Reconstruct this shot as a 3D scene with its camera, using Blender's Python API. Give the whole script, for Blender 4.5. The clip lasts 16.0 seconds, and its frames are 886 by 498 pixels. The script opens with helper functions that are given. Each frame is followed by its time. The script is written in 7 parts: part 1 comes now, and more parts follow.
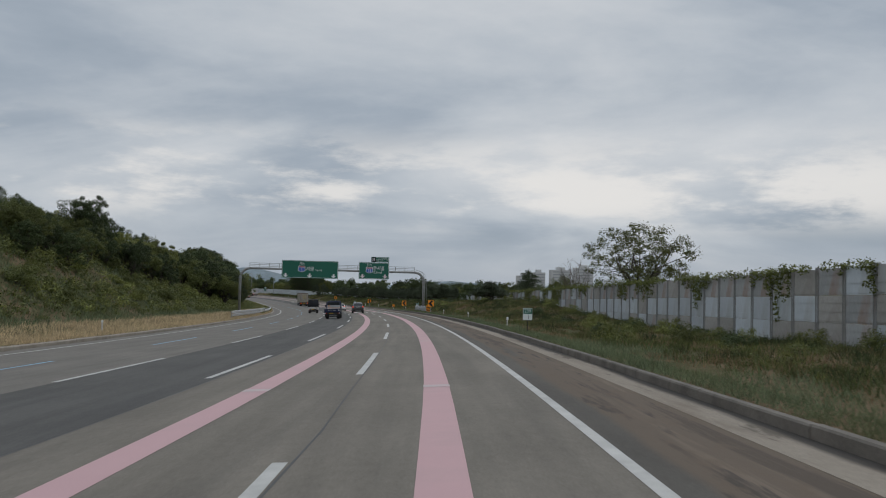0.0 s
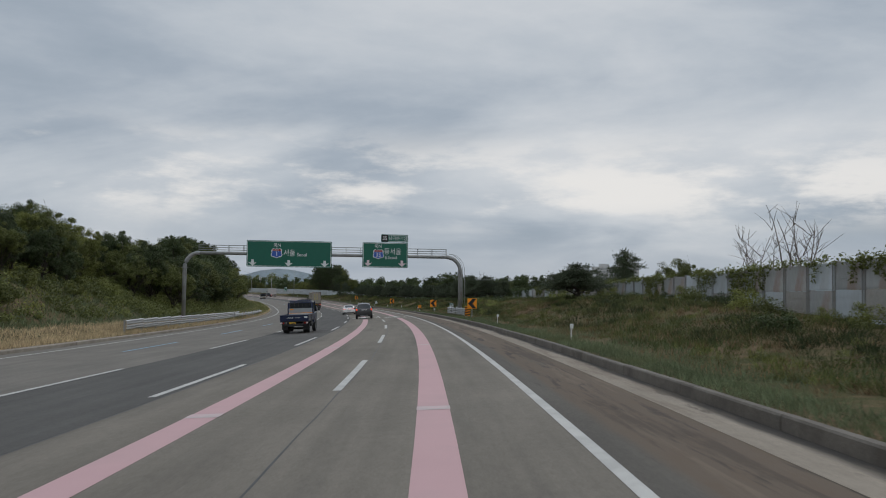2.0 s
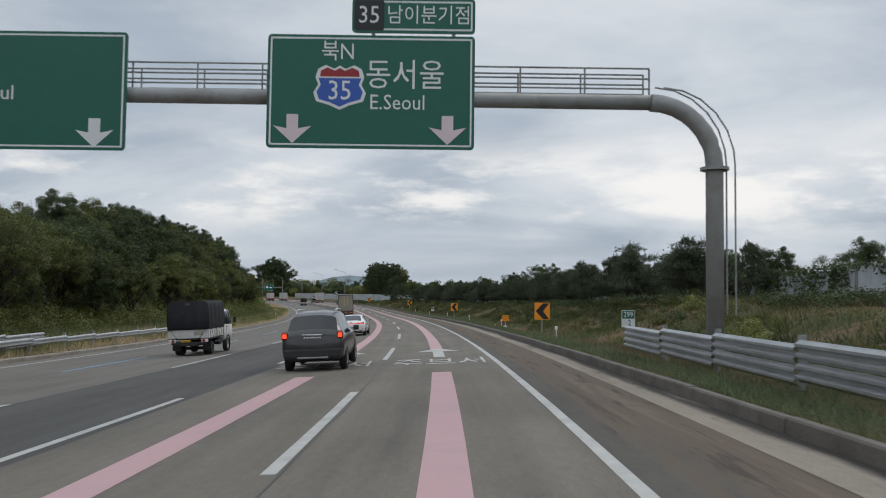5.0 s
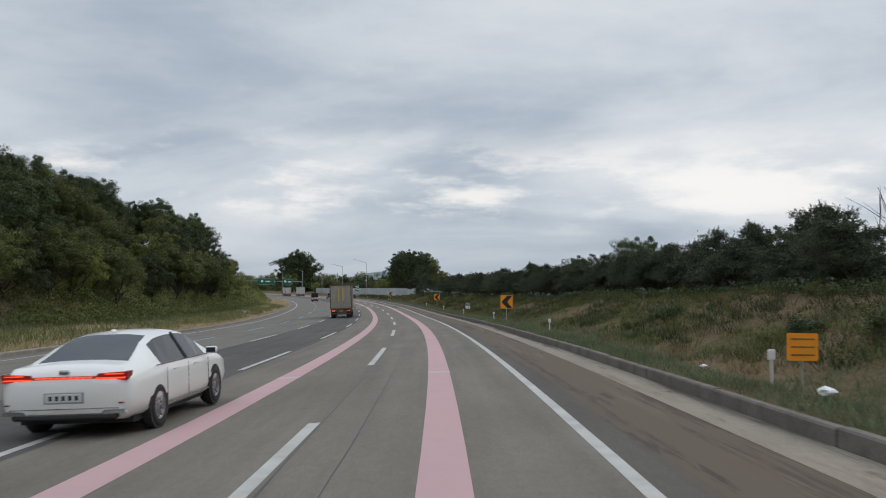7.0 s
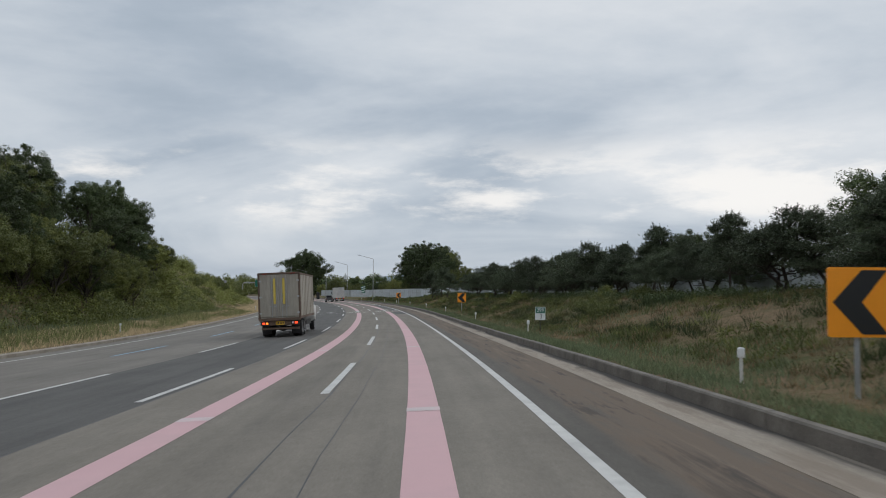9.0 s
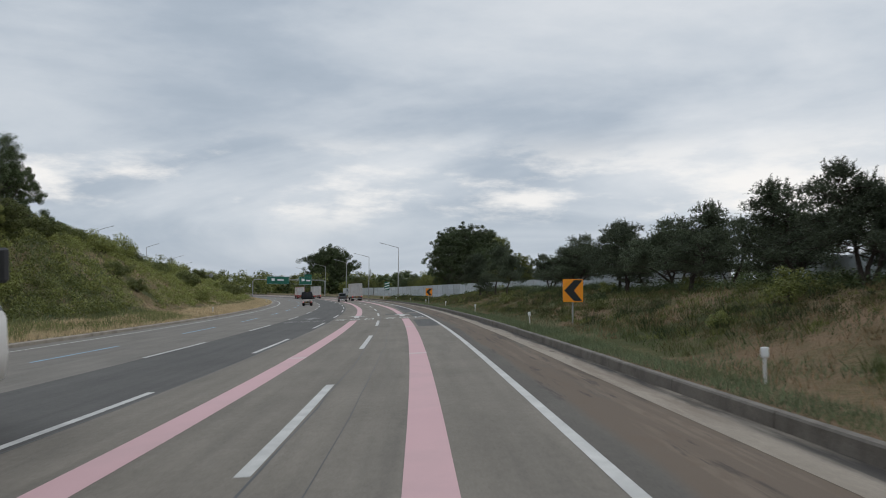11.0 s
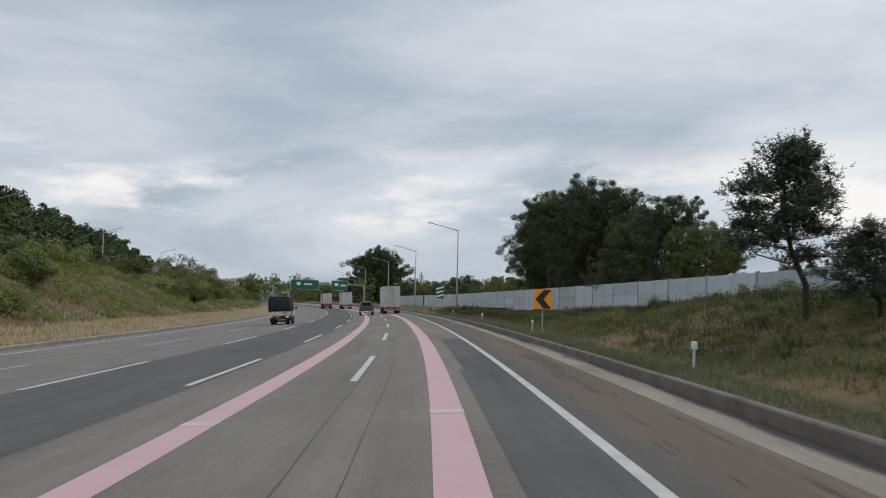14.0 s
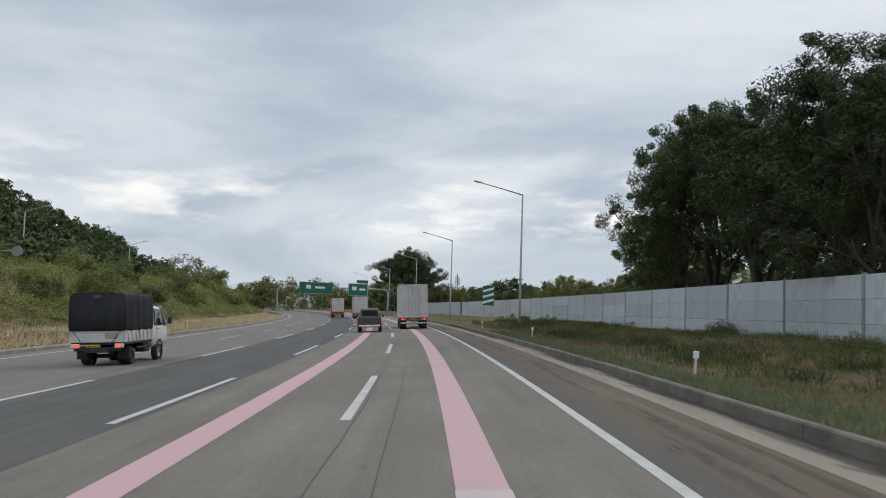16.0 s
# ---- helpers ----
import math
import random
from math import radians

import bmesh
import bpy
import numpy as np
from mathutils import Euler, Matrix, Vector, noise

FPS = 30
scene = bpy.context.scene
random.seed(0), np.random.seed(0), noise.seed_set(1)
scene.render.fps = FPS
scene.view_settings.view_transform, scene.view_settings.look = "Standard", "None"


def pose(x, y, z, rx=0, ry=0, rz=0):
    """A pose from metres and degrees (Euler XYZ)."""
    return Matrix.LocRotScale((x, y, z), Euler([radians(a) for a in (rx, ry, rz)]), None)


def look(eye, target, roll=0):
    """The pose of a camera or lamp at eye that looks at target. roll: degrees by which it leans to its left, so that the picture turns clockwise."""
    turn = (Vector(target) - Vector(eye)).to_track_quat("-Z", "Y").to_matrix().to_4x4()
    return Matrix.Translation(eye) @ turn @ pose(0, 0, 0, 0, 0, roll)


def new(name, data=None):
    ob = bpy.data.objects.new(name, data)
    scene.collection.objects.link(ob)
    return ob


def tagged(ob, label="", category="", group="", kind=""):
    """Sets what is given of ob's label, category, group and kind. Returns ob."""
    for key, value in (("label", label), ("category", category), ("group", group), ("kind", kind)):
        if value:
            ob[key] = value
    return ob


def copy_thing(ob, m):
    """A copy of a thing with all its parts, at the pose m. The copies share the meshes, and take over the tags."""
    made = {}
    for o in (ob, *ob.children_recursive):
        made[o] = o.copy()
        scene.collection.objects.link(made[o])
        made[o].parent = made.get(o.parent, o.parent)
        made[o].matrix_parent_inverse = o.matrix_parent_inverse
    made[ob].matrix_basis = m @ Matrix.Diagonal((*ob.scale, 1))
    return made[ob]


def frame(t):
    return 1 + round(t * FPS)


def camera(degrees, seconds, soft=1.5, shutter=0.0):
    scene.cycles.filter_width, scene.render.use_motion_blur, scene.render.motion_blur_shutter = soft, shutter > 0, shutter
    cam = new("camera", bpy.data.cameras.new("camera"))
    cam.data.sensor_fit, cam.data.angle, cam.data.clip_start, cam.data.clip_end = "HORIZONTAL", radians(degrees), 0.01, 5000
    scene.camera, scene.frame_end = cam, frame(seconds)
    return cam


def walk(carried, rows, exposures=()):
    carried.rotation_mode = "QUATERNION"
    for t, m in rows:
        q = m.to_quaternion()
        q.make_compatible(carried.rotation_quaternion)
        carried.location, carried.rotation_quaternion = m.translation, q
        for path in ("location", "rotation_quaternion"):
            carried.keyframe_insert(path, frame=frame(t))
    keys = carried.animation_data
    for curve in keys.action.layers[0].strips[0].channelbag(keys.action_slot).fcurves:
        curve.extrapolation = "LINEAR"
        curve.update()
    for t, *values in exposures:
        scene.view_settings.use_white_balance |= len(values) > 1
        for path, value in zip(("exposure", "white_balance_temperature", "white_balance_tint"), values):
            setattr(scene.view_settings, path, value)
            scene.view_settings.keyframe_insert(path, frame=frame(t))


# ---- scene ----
cam = camera(55.58, 16.0, soft=1.0, shutter=0.1)
PATH = [
    (0.0, pose(-0.238, -1.784, 5.869, 92.710, -1.421, -0.625)),
    (0.5, pose(-0.243, 9.137, 5.675, 92.715, -1.253, 0.011)),
    (1.0, pose(-0.322, 20.094, 5.481, 92.658, -1.028, 0.500)),
    (1.5, pose(-0.503, 30.864, 5.290, 92.673, -0.882, 1.000)),
    (2.0, pose(-0.844, 41.853, 5.094, 92.659, -0.858, 1.806)),
    (2.5, pose(-1.330, 52.963, 4.895, 92.703, -0.959, 2.610)),
    (3.0, pose(-1.962, 64.214, 4.691, 92.884, -1.072, 3.401)),
    (3.5, pose(-2.733, 75.604, 4.486, 92.911, -1.127, 4.216)),
    (4.0, pose(-3.615, 87.021, 4.280, 93.033, -1.008, 5.010)),
    (6.5, pose(-9.854, 142.987, 3.271, 92.920, -0.545, 8.916)),
    (7.0, pose(-11.620, 154.440, 3.062, 92.794, -0.629, 9.181)),
    (7.5, pose(-13.524, 165.843, 2.872, 92.860, -0.582, 9.387)),
    (8.0, pose(-15.557, 177.277, 2.703, 92.970, -0.431, 9.684)),
    (8.5, pose(-17.715, 188.874, 2.539, 93.018, -0.343, 10.076)),
    (9.0, pose(-19.994, 200.495, 2.376, 93.018, -0.346, 10.460)),
    (11.5, pose(-33.780, 258.823, 1.680, 93.105, -0.527, 13.355)),
    (12.0, pose(-36.818, 270.008, 1.602, 93.326, -0.590, 13.954)),
    (12.5, pose(-39.951, 281.230, 1.622, 93.423, -0.741, 14.632)),
    (13.0, pose(-43.161, 292.536, 1.648, 93.504, -0.971, 15.357)),
    (13.5, pose(-46.454, 303.713, 1.649, 93.606, -1.215, 16.037)),
    (14.0, pose(-49.863, 314.674, 1.672, 93.678, -1.382, 16.690)),
    (14.5, pose(-53.382, 325.494, 1.702, 93.768, -1.498, 17.326)),
    (15.0, pose(-57.047, 336.281, 1.712, 93.755, -1.664, 17.928)),
    (15.5, pose(-60.836, 347.037, 1.705, 94.012, -1.776, 18.506)),
    (16.0, pose(-64.604, 357.583, 1.652, 94.202, -1.957, 18.957)),
]
walk(cam, PATH, ((0.0, -0.30), (0.5, -0.42), (1.0, -0.38), (2.5, -0.19), (3.5, -0.09), (6.5, -0.01), (14.5, 0.03), (16.0, 0.14)))

# ---- world, sun, exposure ----
SUN_ELEV, SUN_AZ = 40.0, 40.0      # degrees; azimuth clockwise from the road's first heading


def sky_world():
    w = bpy.data.worlds.new("overcast_sky")
    scene.world = w
    w.use_nodes = True
    nt = w.node_tree
    nt.nodes.clear()
    N = lambda kind, **kw: node(nt, kind, **kw)
    L = nt.links.new
    tc = N("ShaderNodeTexCoord")
    sep = N("ShaderNodeSeparateXYZ")
    L(tc.outputs["Generated"], sep.inputs[0])
    up = mathn(nt, "MAXIMUM", sep.outputs[2], 0.0)
    den = mathn(nt, "ADD", up, 0.25)
    px = mathn(nt, "DIVIDE", sep.outputs[0], den)
    py = mathn(nt, "DIVIDE", sep.outputs[1], den)
    comb = N("ShaderNodeCombineXYZ")
    L(px, comb.inputs[0]), L(py, comb.inputs[1])
    rot = N("ShaderNodeMapping")
    rot.inputs["Rotation"].default_value = (0, 0, radians(18))
    rot.inputs["Location"].default_value = CLOUD_SHIFT
    rot.inputs["Scale"].default_value = (0.95, 1.25, 1.0)
    L(comb.outputs[0], rot.inputs[0])
    big = N("ShaderNodeTexNoise")
    big.inputs["Scale"].default_value, big.inputs["Detail"].default_value, big.inputs["Roughness"].default_value = 0.85, 7.0, 0.50
    big.inputs["Distortion"].default_value = 0.6
    L(rot.outputs[0], big.inputs["Vector"])
    # a little heavier cloud on one side
    lean = mathn(nt, "MULTIPLY", sep.outputs[0], -0.03)
    puff, pm = N("ShaderNodeTexNoise"), N("ShaderNodeMapping")
    puff.inputs["Scale"].default_value, puff.inputs["Detail"].default_value, puff.inputs["Roughness"].default_value = 1.0, 9.0, 0.6
    pm.inputs["Scale"].default_value = (3.2, 3.2, 9.0)
    pm.inputs["Location"].default_value = (4.1, 1.7, 0.6)
    L(tc.outputs["Generated"], pm.inputs[0]), L(pm.outputs[0], puff.inputs["Vector"])
    lumps = mathn(nt, "MULTIPLY", mathn(nt, "SUBTRACT", puff.outputs[0], 0.5), 0.34)
    cloud = mathn(nt, "ADD", mathn(nt, "ADD", big.outputs[0], lean), lumps)
    ramp = N("ShaderNodeValToRGB")
    e = ramp.color_ramp.elements
    e[0].position, e[0].color = 0.30, (0.35, 0.42, 0.50, 1)
    e[1].position, e[1].color = 0.70, (0.785, 0.81, 0.84, 1)
    for pos, c in ((0.42, (0.44, 0.505, 0.585, 1)), (0.53, (0.585, 0.638, 0.70, 1))):
        k = e.new(pos)
        k.color = c
    L(cloud, ramp.inputs[0])
    # bright breaks in the cloud low over the horizon
    small = N("ShaderNodeTexNoise")
    small.inputs["Scale"].default_value, small.inputs["Detail"].default_value, small.inputs["Roughness"].default_value = 1.0, 9.0, 0.58
    sc = N("ShaderNodeMapping")
    sc.inputs["Scale"].default_value = (5.0, 5.0, 17.0)
    sc.inputs["Location"].default_value = BREAK_SHIFT
    L(tc.outputs["Generated"], sc.inputs[0]), L(sc.outputs[0], small.inputs["Vector"])
    band = N("ShaderNodeMapRange", interpolation_type="SMOOTHSTEP")
    L(sep.outputs[2], band.inputs[0])
    band.inputs[1].default_value, band.inputs[2].default_value = 0.055, 0.105
    band2 = N("ShaderNodeMapRange", interpolation_type="SMOOTHSTEP")
    L(sep.outputs[2], band2.inputs[0])
    band2.inputs[1].default_value, band2.inputs[2].default_value = 0.20, 0.125
    thr = N("ShaderNodeMapRange", interpolation_type="SMOOTHSTEP")
    L(mathn(nt, "ADD", small.outputs[0], mathn(nt, "MULTIPLY", sep.outputs[0], 0.10)), thr.inputs[0])
    thr.inputs[1].default_value, thr.inputs[2].default_value = 0.42, 0.58
    b = mathn(nt, "MULTIPLY", band.outputs[0], band2.outputs[0])
    b = mathn(nt, "MULTIPLY", b, thr.outputs[0])
    b = mathn(nt, "MULTIPLY", b, 0.85)
    mix = N("ShaderNodeMixRGB")
    L(b, mix.inputs[0]), L(ramp.outputs[0], mix.inputs[1])
    mix.inputs[2].default_value = (0.99, 0.965, 0.935, 1)
    # hazy blue-grey strip at the horizon
    hz = N("ShaderNodeMapRange", interpolation_type="SMOOTHSTEP")
    L(sep.outputs[2], hz.inputs[0])
    hz.inputs[1].default_value, hz.inputs[2].default_value = 0.085, 0.0
    hz.inputs[4].default_value = 0.75
    mix2 = N("ShaderNodeMixRGB")
    L(hz.outputs[0], mix2.inputs[0]), L(mix.outputs[0], mix2.inputs[1])
    mix2.inputs[2].default_value = (0.44, 0.50, 0.58, 1)
    # an overcast sky is brighter overhead
    zen = N("ShaderNodeMapRange", interpolation_type="SMOOTHSTEP")
    L(sep.outputs[2], zen.inputs[0])
    zen.inputs[1].default_value, zen.inputs[2].default_value = 0.36, 0.85
    zen.inputs[3].default_value, zen.inputs[4].default_value = 1.0, ZENITH
    gain = N("ShaderNodeVectorMath", operation="SCALE")
    L(mix2.outputs[0], gain.inputs[0]), L(zen.outputs[0], gain.inputs["Scale"])
    clear = N("ShaderNodeTexSky")
    clear.sky_type, clear.sun_disc = "NISHITA", False
    clear.sun_elevation, clear.sun_rotation = radians(SUN_ELEV), radians(SUN_AZ)
    clear_bg, cloud_bg, out, both = N("ShaderNodeBackground"), N("ShaderNodeBackground"), N("ShaderNodeOutputWorld"), N("ShaderNodeMixShader")
    L(clear.outputs[0], clear_bg.inputs[0])
    clear_bg.inputs[1].default_value = 0.06
    L(gain.outputs[0], cloud_bg.inputs[0])
    both.inputs[0].default_value = 0.95
    L(clear_bg.outputs[0], both.inputs[1]), L(cloud_bg.outputs[0], both.inputs[2]), L(both.outputs[0], out.inputs[0])


def node(nt, kind, **kw):
    n = nt.nodes.new(kind)
    for key, value in kw.items():
        if key == "interpolation_type":
            n.interpolation_type = value
        elif key == "operation":
            n.operation = value
        elif key == "data_type":
            n.data_type = value
    return n


def mathn(nt, op, a, b=None, clamp=False):
    n = nt.nodes.new("ShaderNodeMath")
    n.operation, n.use_clamp = op, clamp
    for i, v in enumerate((a, b)):
        if v is None:
            continue
        if isinstance(v, (int, float)):
            n.inputs[i].default_value = v
        else:
            nt.links.new(v, n.inputs[i])
    return n.outputs[0]


CLOUD_SHIFT = (2.2, 0.6, 0.0)
BREAK_SHIFT = (0.9, 0.35, 0.2)
ZENITH = 1.85
sky_world()
sun_data = bpy.data.lights.new("sun", "SUN")
sun_data.energy, sun_data.angle, sun_data.color = 0.66, radians(25), (1.0, 0.92, 0.80)
sun = new("sun", sun_data)
sun.matrix_world = look((0, 0, 0), (-math.sin(radians(SUN_AZ)) * math.cos(radians(SUN_ELEV)), -math.cos(radians(SUN_AZ)) * math.cos(radians(SUN_ELEV)), -math.sin(radians(SUN_ELEV))))
scene.view_settings.exposure = 0.0

# ---- materials ----
def material(name, colour=(0.5, 0.5, 0.5), rough=0.7, metal=0.0, vary=0.25, scale=3.0, fine=40.0, bump=0.0, coords="Object",
             dirt=None, dirt_amount=0.0, dirt_scale=0.6, stretch=(1, 1, 1), random_tint=0.0, island=0.0, translucent=0.0, spec=0.5,
             emission=None, glow=0.0, coat=0.0, alpha=None):
    """A procedural surface: colour varied at two scales, patches of dirt, fine relief."""
    m = bpy.data.materials.new(name)
    m.use_nodes = True
    nt = m.node_tree
    bs = nt.nodes["Principled BSDF"]
    L = nt.links.new
    bs.inputs["Roughness"].default_value, bs.inputs["Metallic"].default_value = rough, metal
    bs.inputs["Specular IOR Level"].default_value = spec
    bs.inputs["Coat Weight"].default_value = coat
    tc = nt.nodes.new("ShaderNodeTexCoord")
    mp = nt.nodes.new("ShaderNodeMapping")
    mp.inputs["Scale"].default_value = stretch
    L(tc.outputs[coords], mp.inputs[0])
    n1, n2 = nt.nodes.new("ShaderNodeTexNoise"), nt.nodes.new("ShaderNodeTexNoise")
    n1.inputs["Scale"].default_value, n1.inputs["Detail"].default_value = scale, 4.0
    n2.inputs["Scale"].default_value, n2.inputs["Detail"].default_value = fine, 3.0
    L(mp.outputs[0], n1.inputs["Vector"]), L(mp.outputs[0], n2.inputs["Vector"])
    s = mathn(nt, "ADD", mathn(nt, "MULTIPLY", n1.outputs[0], 1.2), mathn(nt, "MULTIPLY", n2.outputs[0], 0.8))
    f = mathn(nt, "ADD", mathn(nt, "MULTIPLY", mathn(nt, "SUBTRACT", s, 1.0), vary * 2), 1.0)
    if random_tint:
        oi = nt.nodes.new("ShaderNodeObjectInfo")
        f = mathn(nt, "MULTIPLY", f, mathn(nt, "ADD", mathn(nt, "MULTIPLY", oi.outputs["Random"], random_tint * 2), 1 - random_tint))
    if island:
        ge = nt.nodes.new("ShaderNodeNewGeometry")
        f = mathn(nt, "MULTIPLY", f, mathn(nt, "ADD", mathn(nt, "MULTIPLY", ge.outputs["Random Per Island"], island * 2), 1 - island))
    rgb = nt.nodes.new("ShaderNodeVectorMath")
    rgb.operation = "SCALE"
    rgb.inputs[0].default_value = colour[:3]
    L(f, rgb.inputs["Scale"])
    col = rgb.outputs[0]
    if dirt:
        n3 = nt.nodes.new("ShaderNodeTexNoise")
        n3.inputs["Scale"].default_value, n3.inputs["Detail"].default_value, n3.inputs["Roughness"].default_value = dirt_scale, 6.0, 0.62
        L(mp.outputs[0], n3.inputs["Vector"])
        mr = nt.nodes.new("ShaderNodeMapRange")
        mr.inputs[1].default_value, mr.inputs[2].default_value, mr.inputs[4].default_value = 0.48, 0.66, dirt_amount
        L(n3.outputs[0], mr.inputs[0])
        mx = nt.nodes.new("ShaderNodeMixRGB")
        L(mr.outputs[0], mx.inputs[0]), L(col, mx.inputs[1])
        mx.inputs[2].default_value = (*dirt, 1)
        col = mx.outputs[0]
    L(col, bs.inputs["Base Color"])
    if bump:
        bp = nt.nodes.new("ShaderNodeBump")
        bp.inputs["Strength"].default_value, bp.inputs["Distance"].default_value = bump, 0.02
        L(n2.outputs[0], bp.inputs["Height"]), L(bp.outputs[0], bs.inputs["Normal"])
    if emission:
        bs.inputs["Emission Color"].default_value, bs.inputs["Emission Strength"].default_value = (*emission, 1), glow
    if translucent:
        tr, ms = nt.nodes.new("ShaderNodeBsdfTranslucent"), nt.nodes.new("ShaderNodeMixShader")
        L(col, tr.inputs[0])
        ms.inputs[0].default_value = translucent
        out = nt.nodes["Material Output"]
        L(bs.outputs[0], ms.inputs[1]), L(tr.outputs[0], ms.inputs[2]), L(ms.outputs[0], out.inputs[0])
    return m


def asphalt(name, colour, streak=0.25, stain=(0.05, 0.048, 0.045), stain_amount=0.3, soil=None, soil_amount=0.0, bands=()):
    """Worn asphalt on (along, across) coordinates in metres: grit, wheel paths and streaks along the lane, patches, dust."""
    m = bpy.data.materials.new(name)
    m.use_nodes = True
    nt = m.node_tree
    bs = nt.nodes["Principled BSDF"]
    L = nt.links.new
    tc = nt.nodes.new("ShaderNodeTexCoord")

    def noise_at(sx, sy, scale, detail=4.0, rough=0.55, shift=0.0):
        mp, n = nt.nodes.new("ShaderNodeMapping"), nt.nodes.new("ShaderNodeTexNoise")
        mp.inputs["Scale"].default_value = (sx, sy, 1)
        mp.inputs["Location"].default_value = (shift, shift * 0.7, 0)
        n.inputs["Scale"].default_value, n.inputs["Detail"].default_value, n.inputs["Roughness"].default_value = scale, detail, rough
        L(tc.outputs["UV"], mp.inputs[0]), L(mp.outputs[0], n.inputs["Vector"])
        return n.outputs[0]

    def centred(v, amount):
        return mathn(nt, "ADD", mathn(nt, "MULTIPLY", mathn(nt, "SUBTRACT", v, 0.5), amount), 1.0)

    grit = noise_at(1, 1, 28.0, 3.0, 0.7)
    f = centred(grit, 0.8)
    f = mathn(nt, "MULTIPLY", f, centred(noise_at(0.06, 1.9, 1.0, 4.0), streak * 2.4))
    f = mathn(nt, "MULTIPLY", f, centred(noise_at(0.5, 0.9, 0.5, 7.0, 0.65, 7.0), 0.7))
    f = mathn(nt, "MULTIPLY", f, centred(noise_at(1.0, 1.6, 5.0, 4.0, 0.6, 15.0), 0.4))
    rgb = nt.nodes.new("ShaderNodeVectorMath")
    rgb.operation = "SCALE"
    rgb.inputs[0].default_value = colour
    L(f, rgb.inputs["Scale"])
    col = rgb.outputs[0]

    def over(col, tint, v, lo, hi, amount):
        mr, mx = nt.nodes.new("ShaderNodeMapRange"), nt.nodes.new("ShaderNodeMixRGB")
        mr.inputs[1].default_value, mr.inputs[2].default_value, mr.inputs[4].default_value = lo, hi, amount
        L(v, mr.inputs[0]), L(mr.outputs[0], mx.inputs[0]), L(col, mx.inputs[1])
        mx.inputs[2].default_value = (*tint, 1)
        return mx.outputs[0]

    col = over(col, stain, noise_at(0.09, 1.1, 0.9, 6.0, 0.6, 3.0), 0.53, 0.72, stain_amount)
    if soil:
        col = over(col, soil, noise_at(0.22, 0.75, 0.7, 7.0, 0.66, 11.0), 0.40, 0.60, soil_amount)
        col = over(col, tuple(0.45 * v for v in soil), noise_at(0.35, 1.3, 0.8, 7.0, 0.66, 21.0), 0.55, 0.68, 0.55)
    # dirt lying in strips along the carriageway: (u where it begins, u where it is thick, tint, amount, noise along, noise across, lowest, full, shift)
    for u0, u1, tint, amount, sx, sy, lo, hi, shift in bands:
        sep, mu, mn, mx = nt.nodes.new("ShaderNodeSeparateXYZ"), nt.nodes.new("ShaderNodeMapRange"), nt.nodes.new("ShaderNodeMapRange"), nt.nodes.new("ShaderNodeMixRGB")
        L(tc.outputs["UV"], sep.inputs[0])
        wob = mathn(nt, "ADD", sep.outputs[1], mathn(nt, "MULTIPLY", mathn(nt, "SUBTRACT", noise_at(0.12, 0.5, 1.0, 5.0, 0.6, shift + 2), 0.5), 0.6))
        L(wob, mu.inputs[0])
        mu.inputs[1].default_value, mu.inputs[2].default_value = u0, u1
        L(noise_at(sx, sy, 1.0, 7.0, 0.66, shift), mn.inputs[0])
        mn.inputs[1].default_value, mn.inputs[2].default_value, mn.inputs[4].default_value = lo, hi, amount
        L(mathn(nt, "MULTIPLY", mu.outputs[0], mn.outputs[0]), mx.inputs[0]), L(col, mx.inputs[1])
        mx.inputs[2].default_value = (*tint, 1)
        col = mx.outputs[0]
    L(col, bs.inputs["Base Color"])
    bs.inputs["Roughness"].default_value = 0.88
    bs.inputs["Specular IOR Level"].default_value = 0.25
    bp = nt.nodes.new("ShaderNodeBump")
    bp.inputs["Strength"].default_value, bp.inputs["Distance"].default_value = 0.35, 0.01
    L(grit, bp.inputs["Height"]), L(bp.outputs[0], bs.inputs["Normal"])
    return m


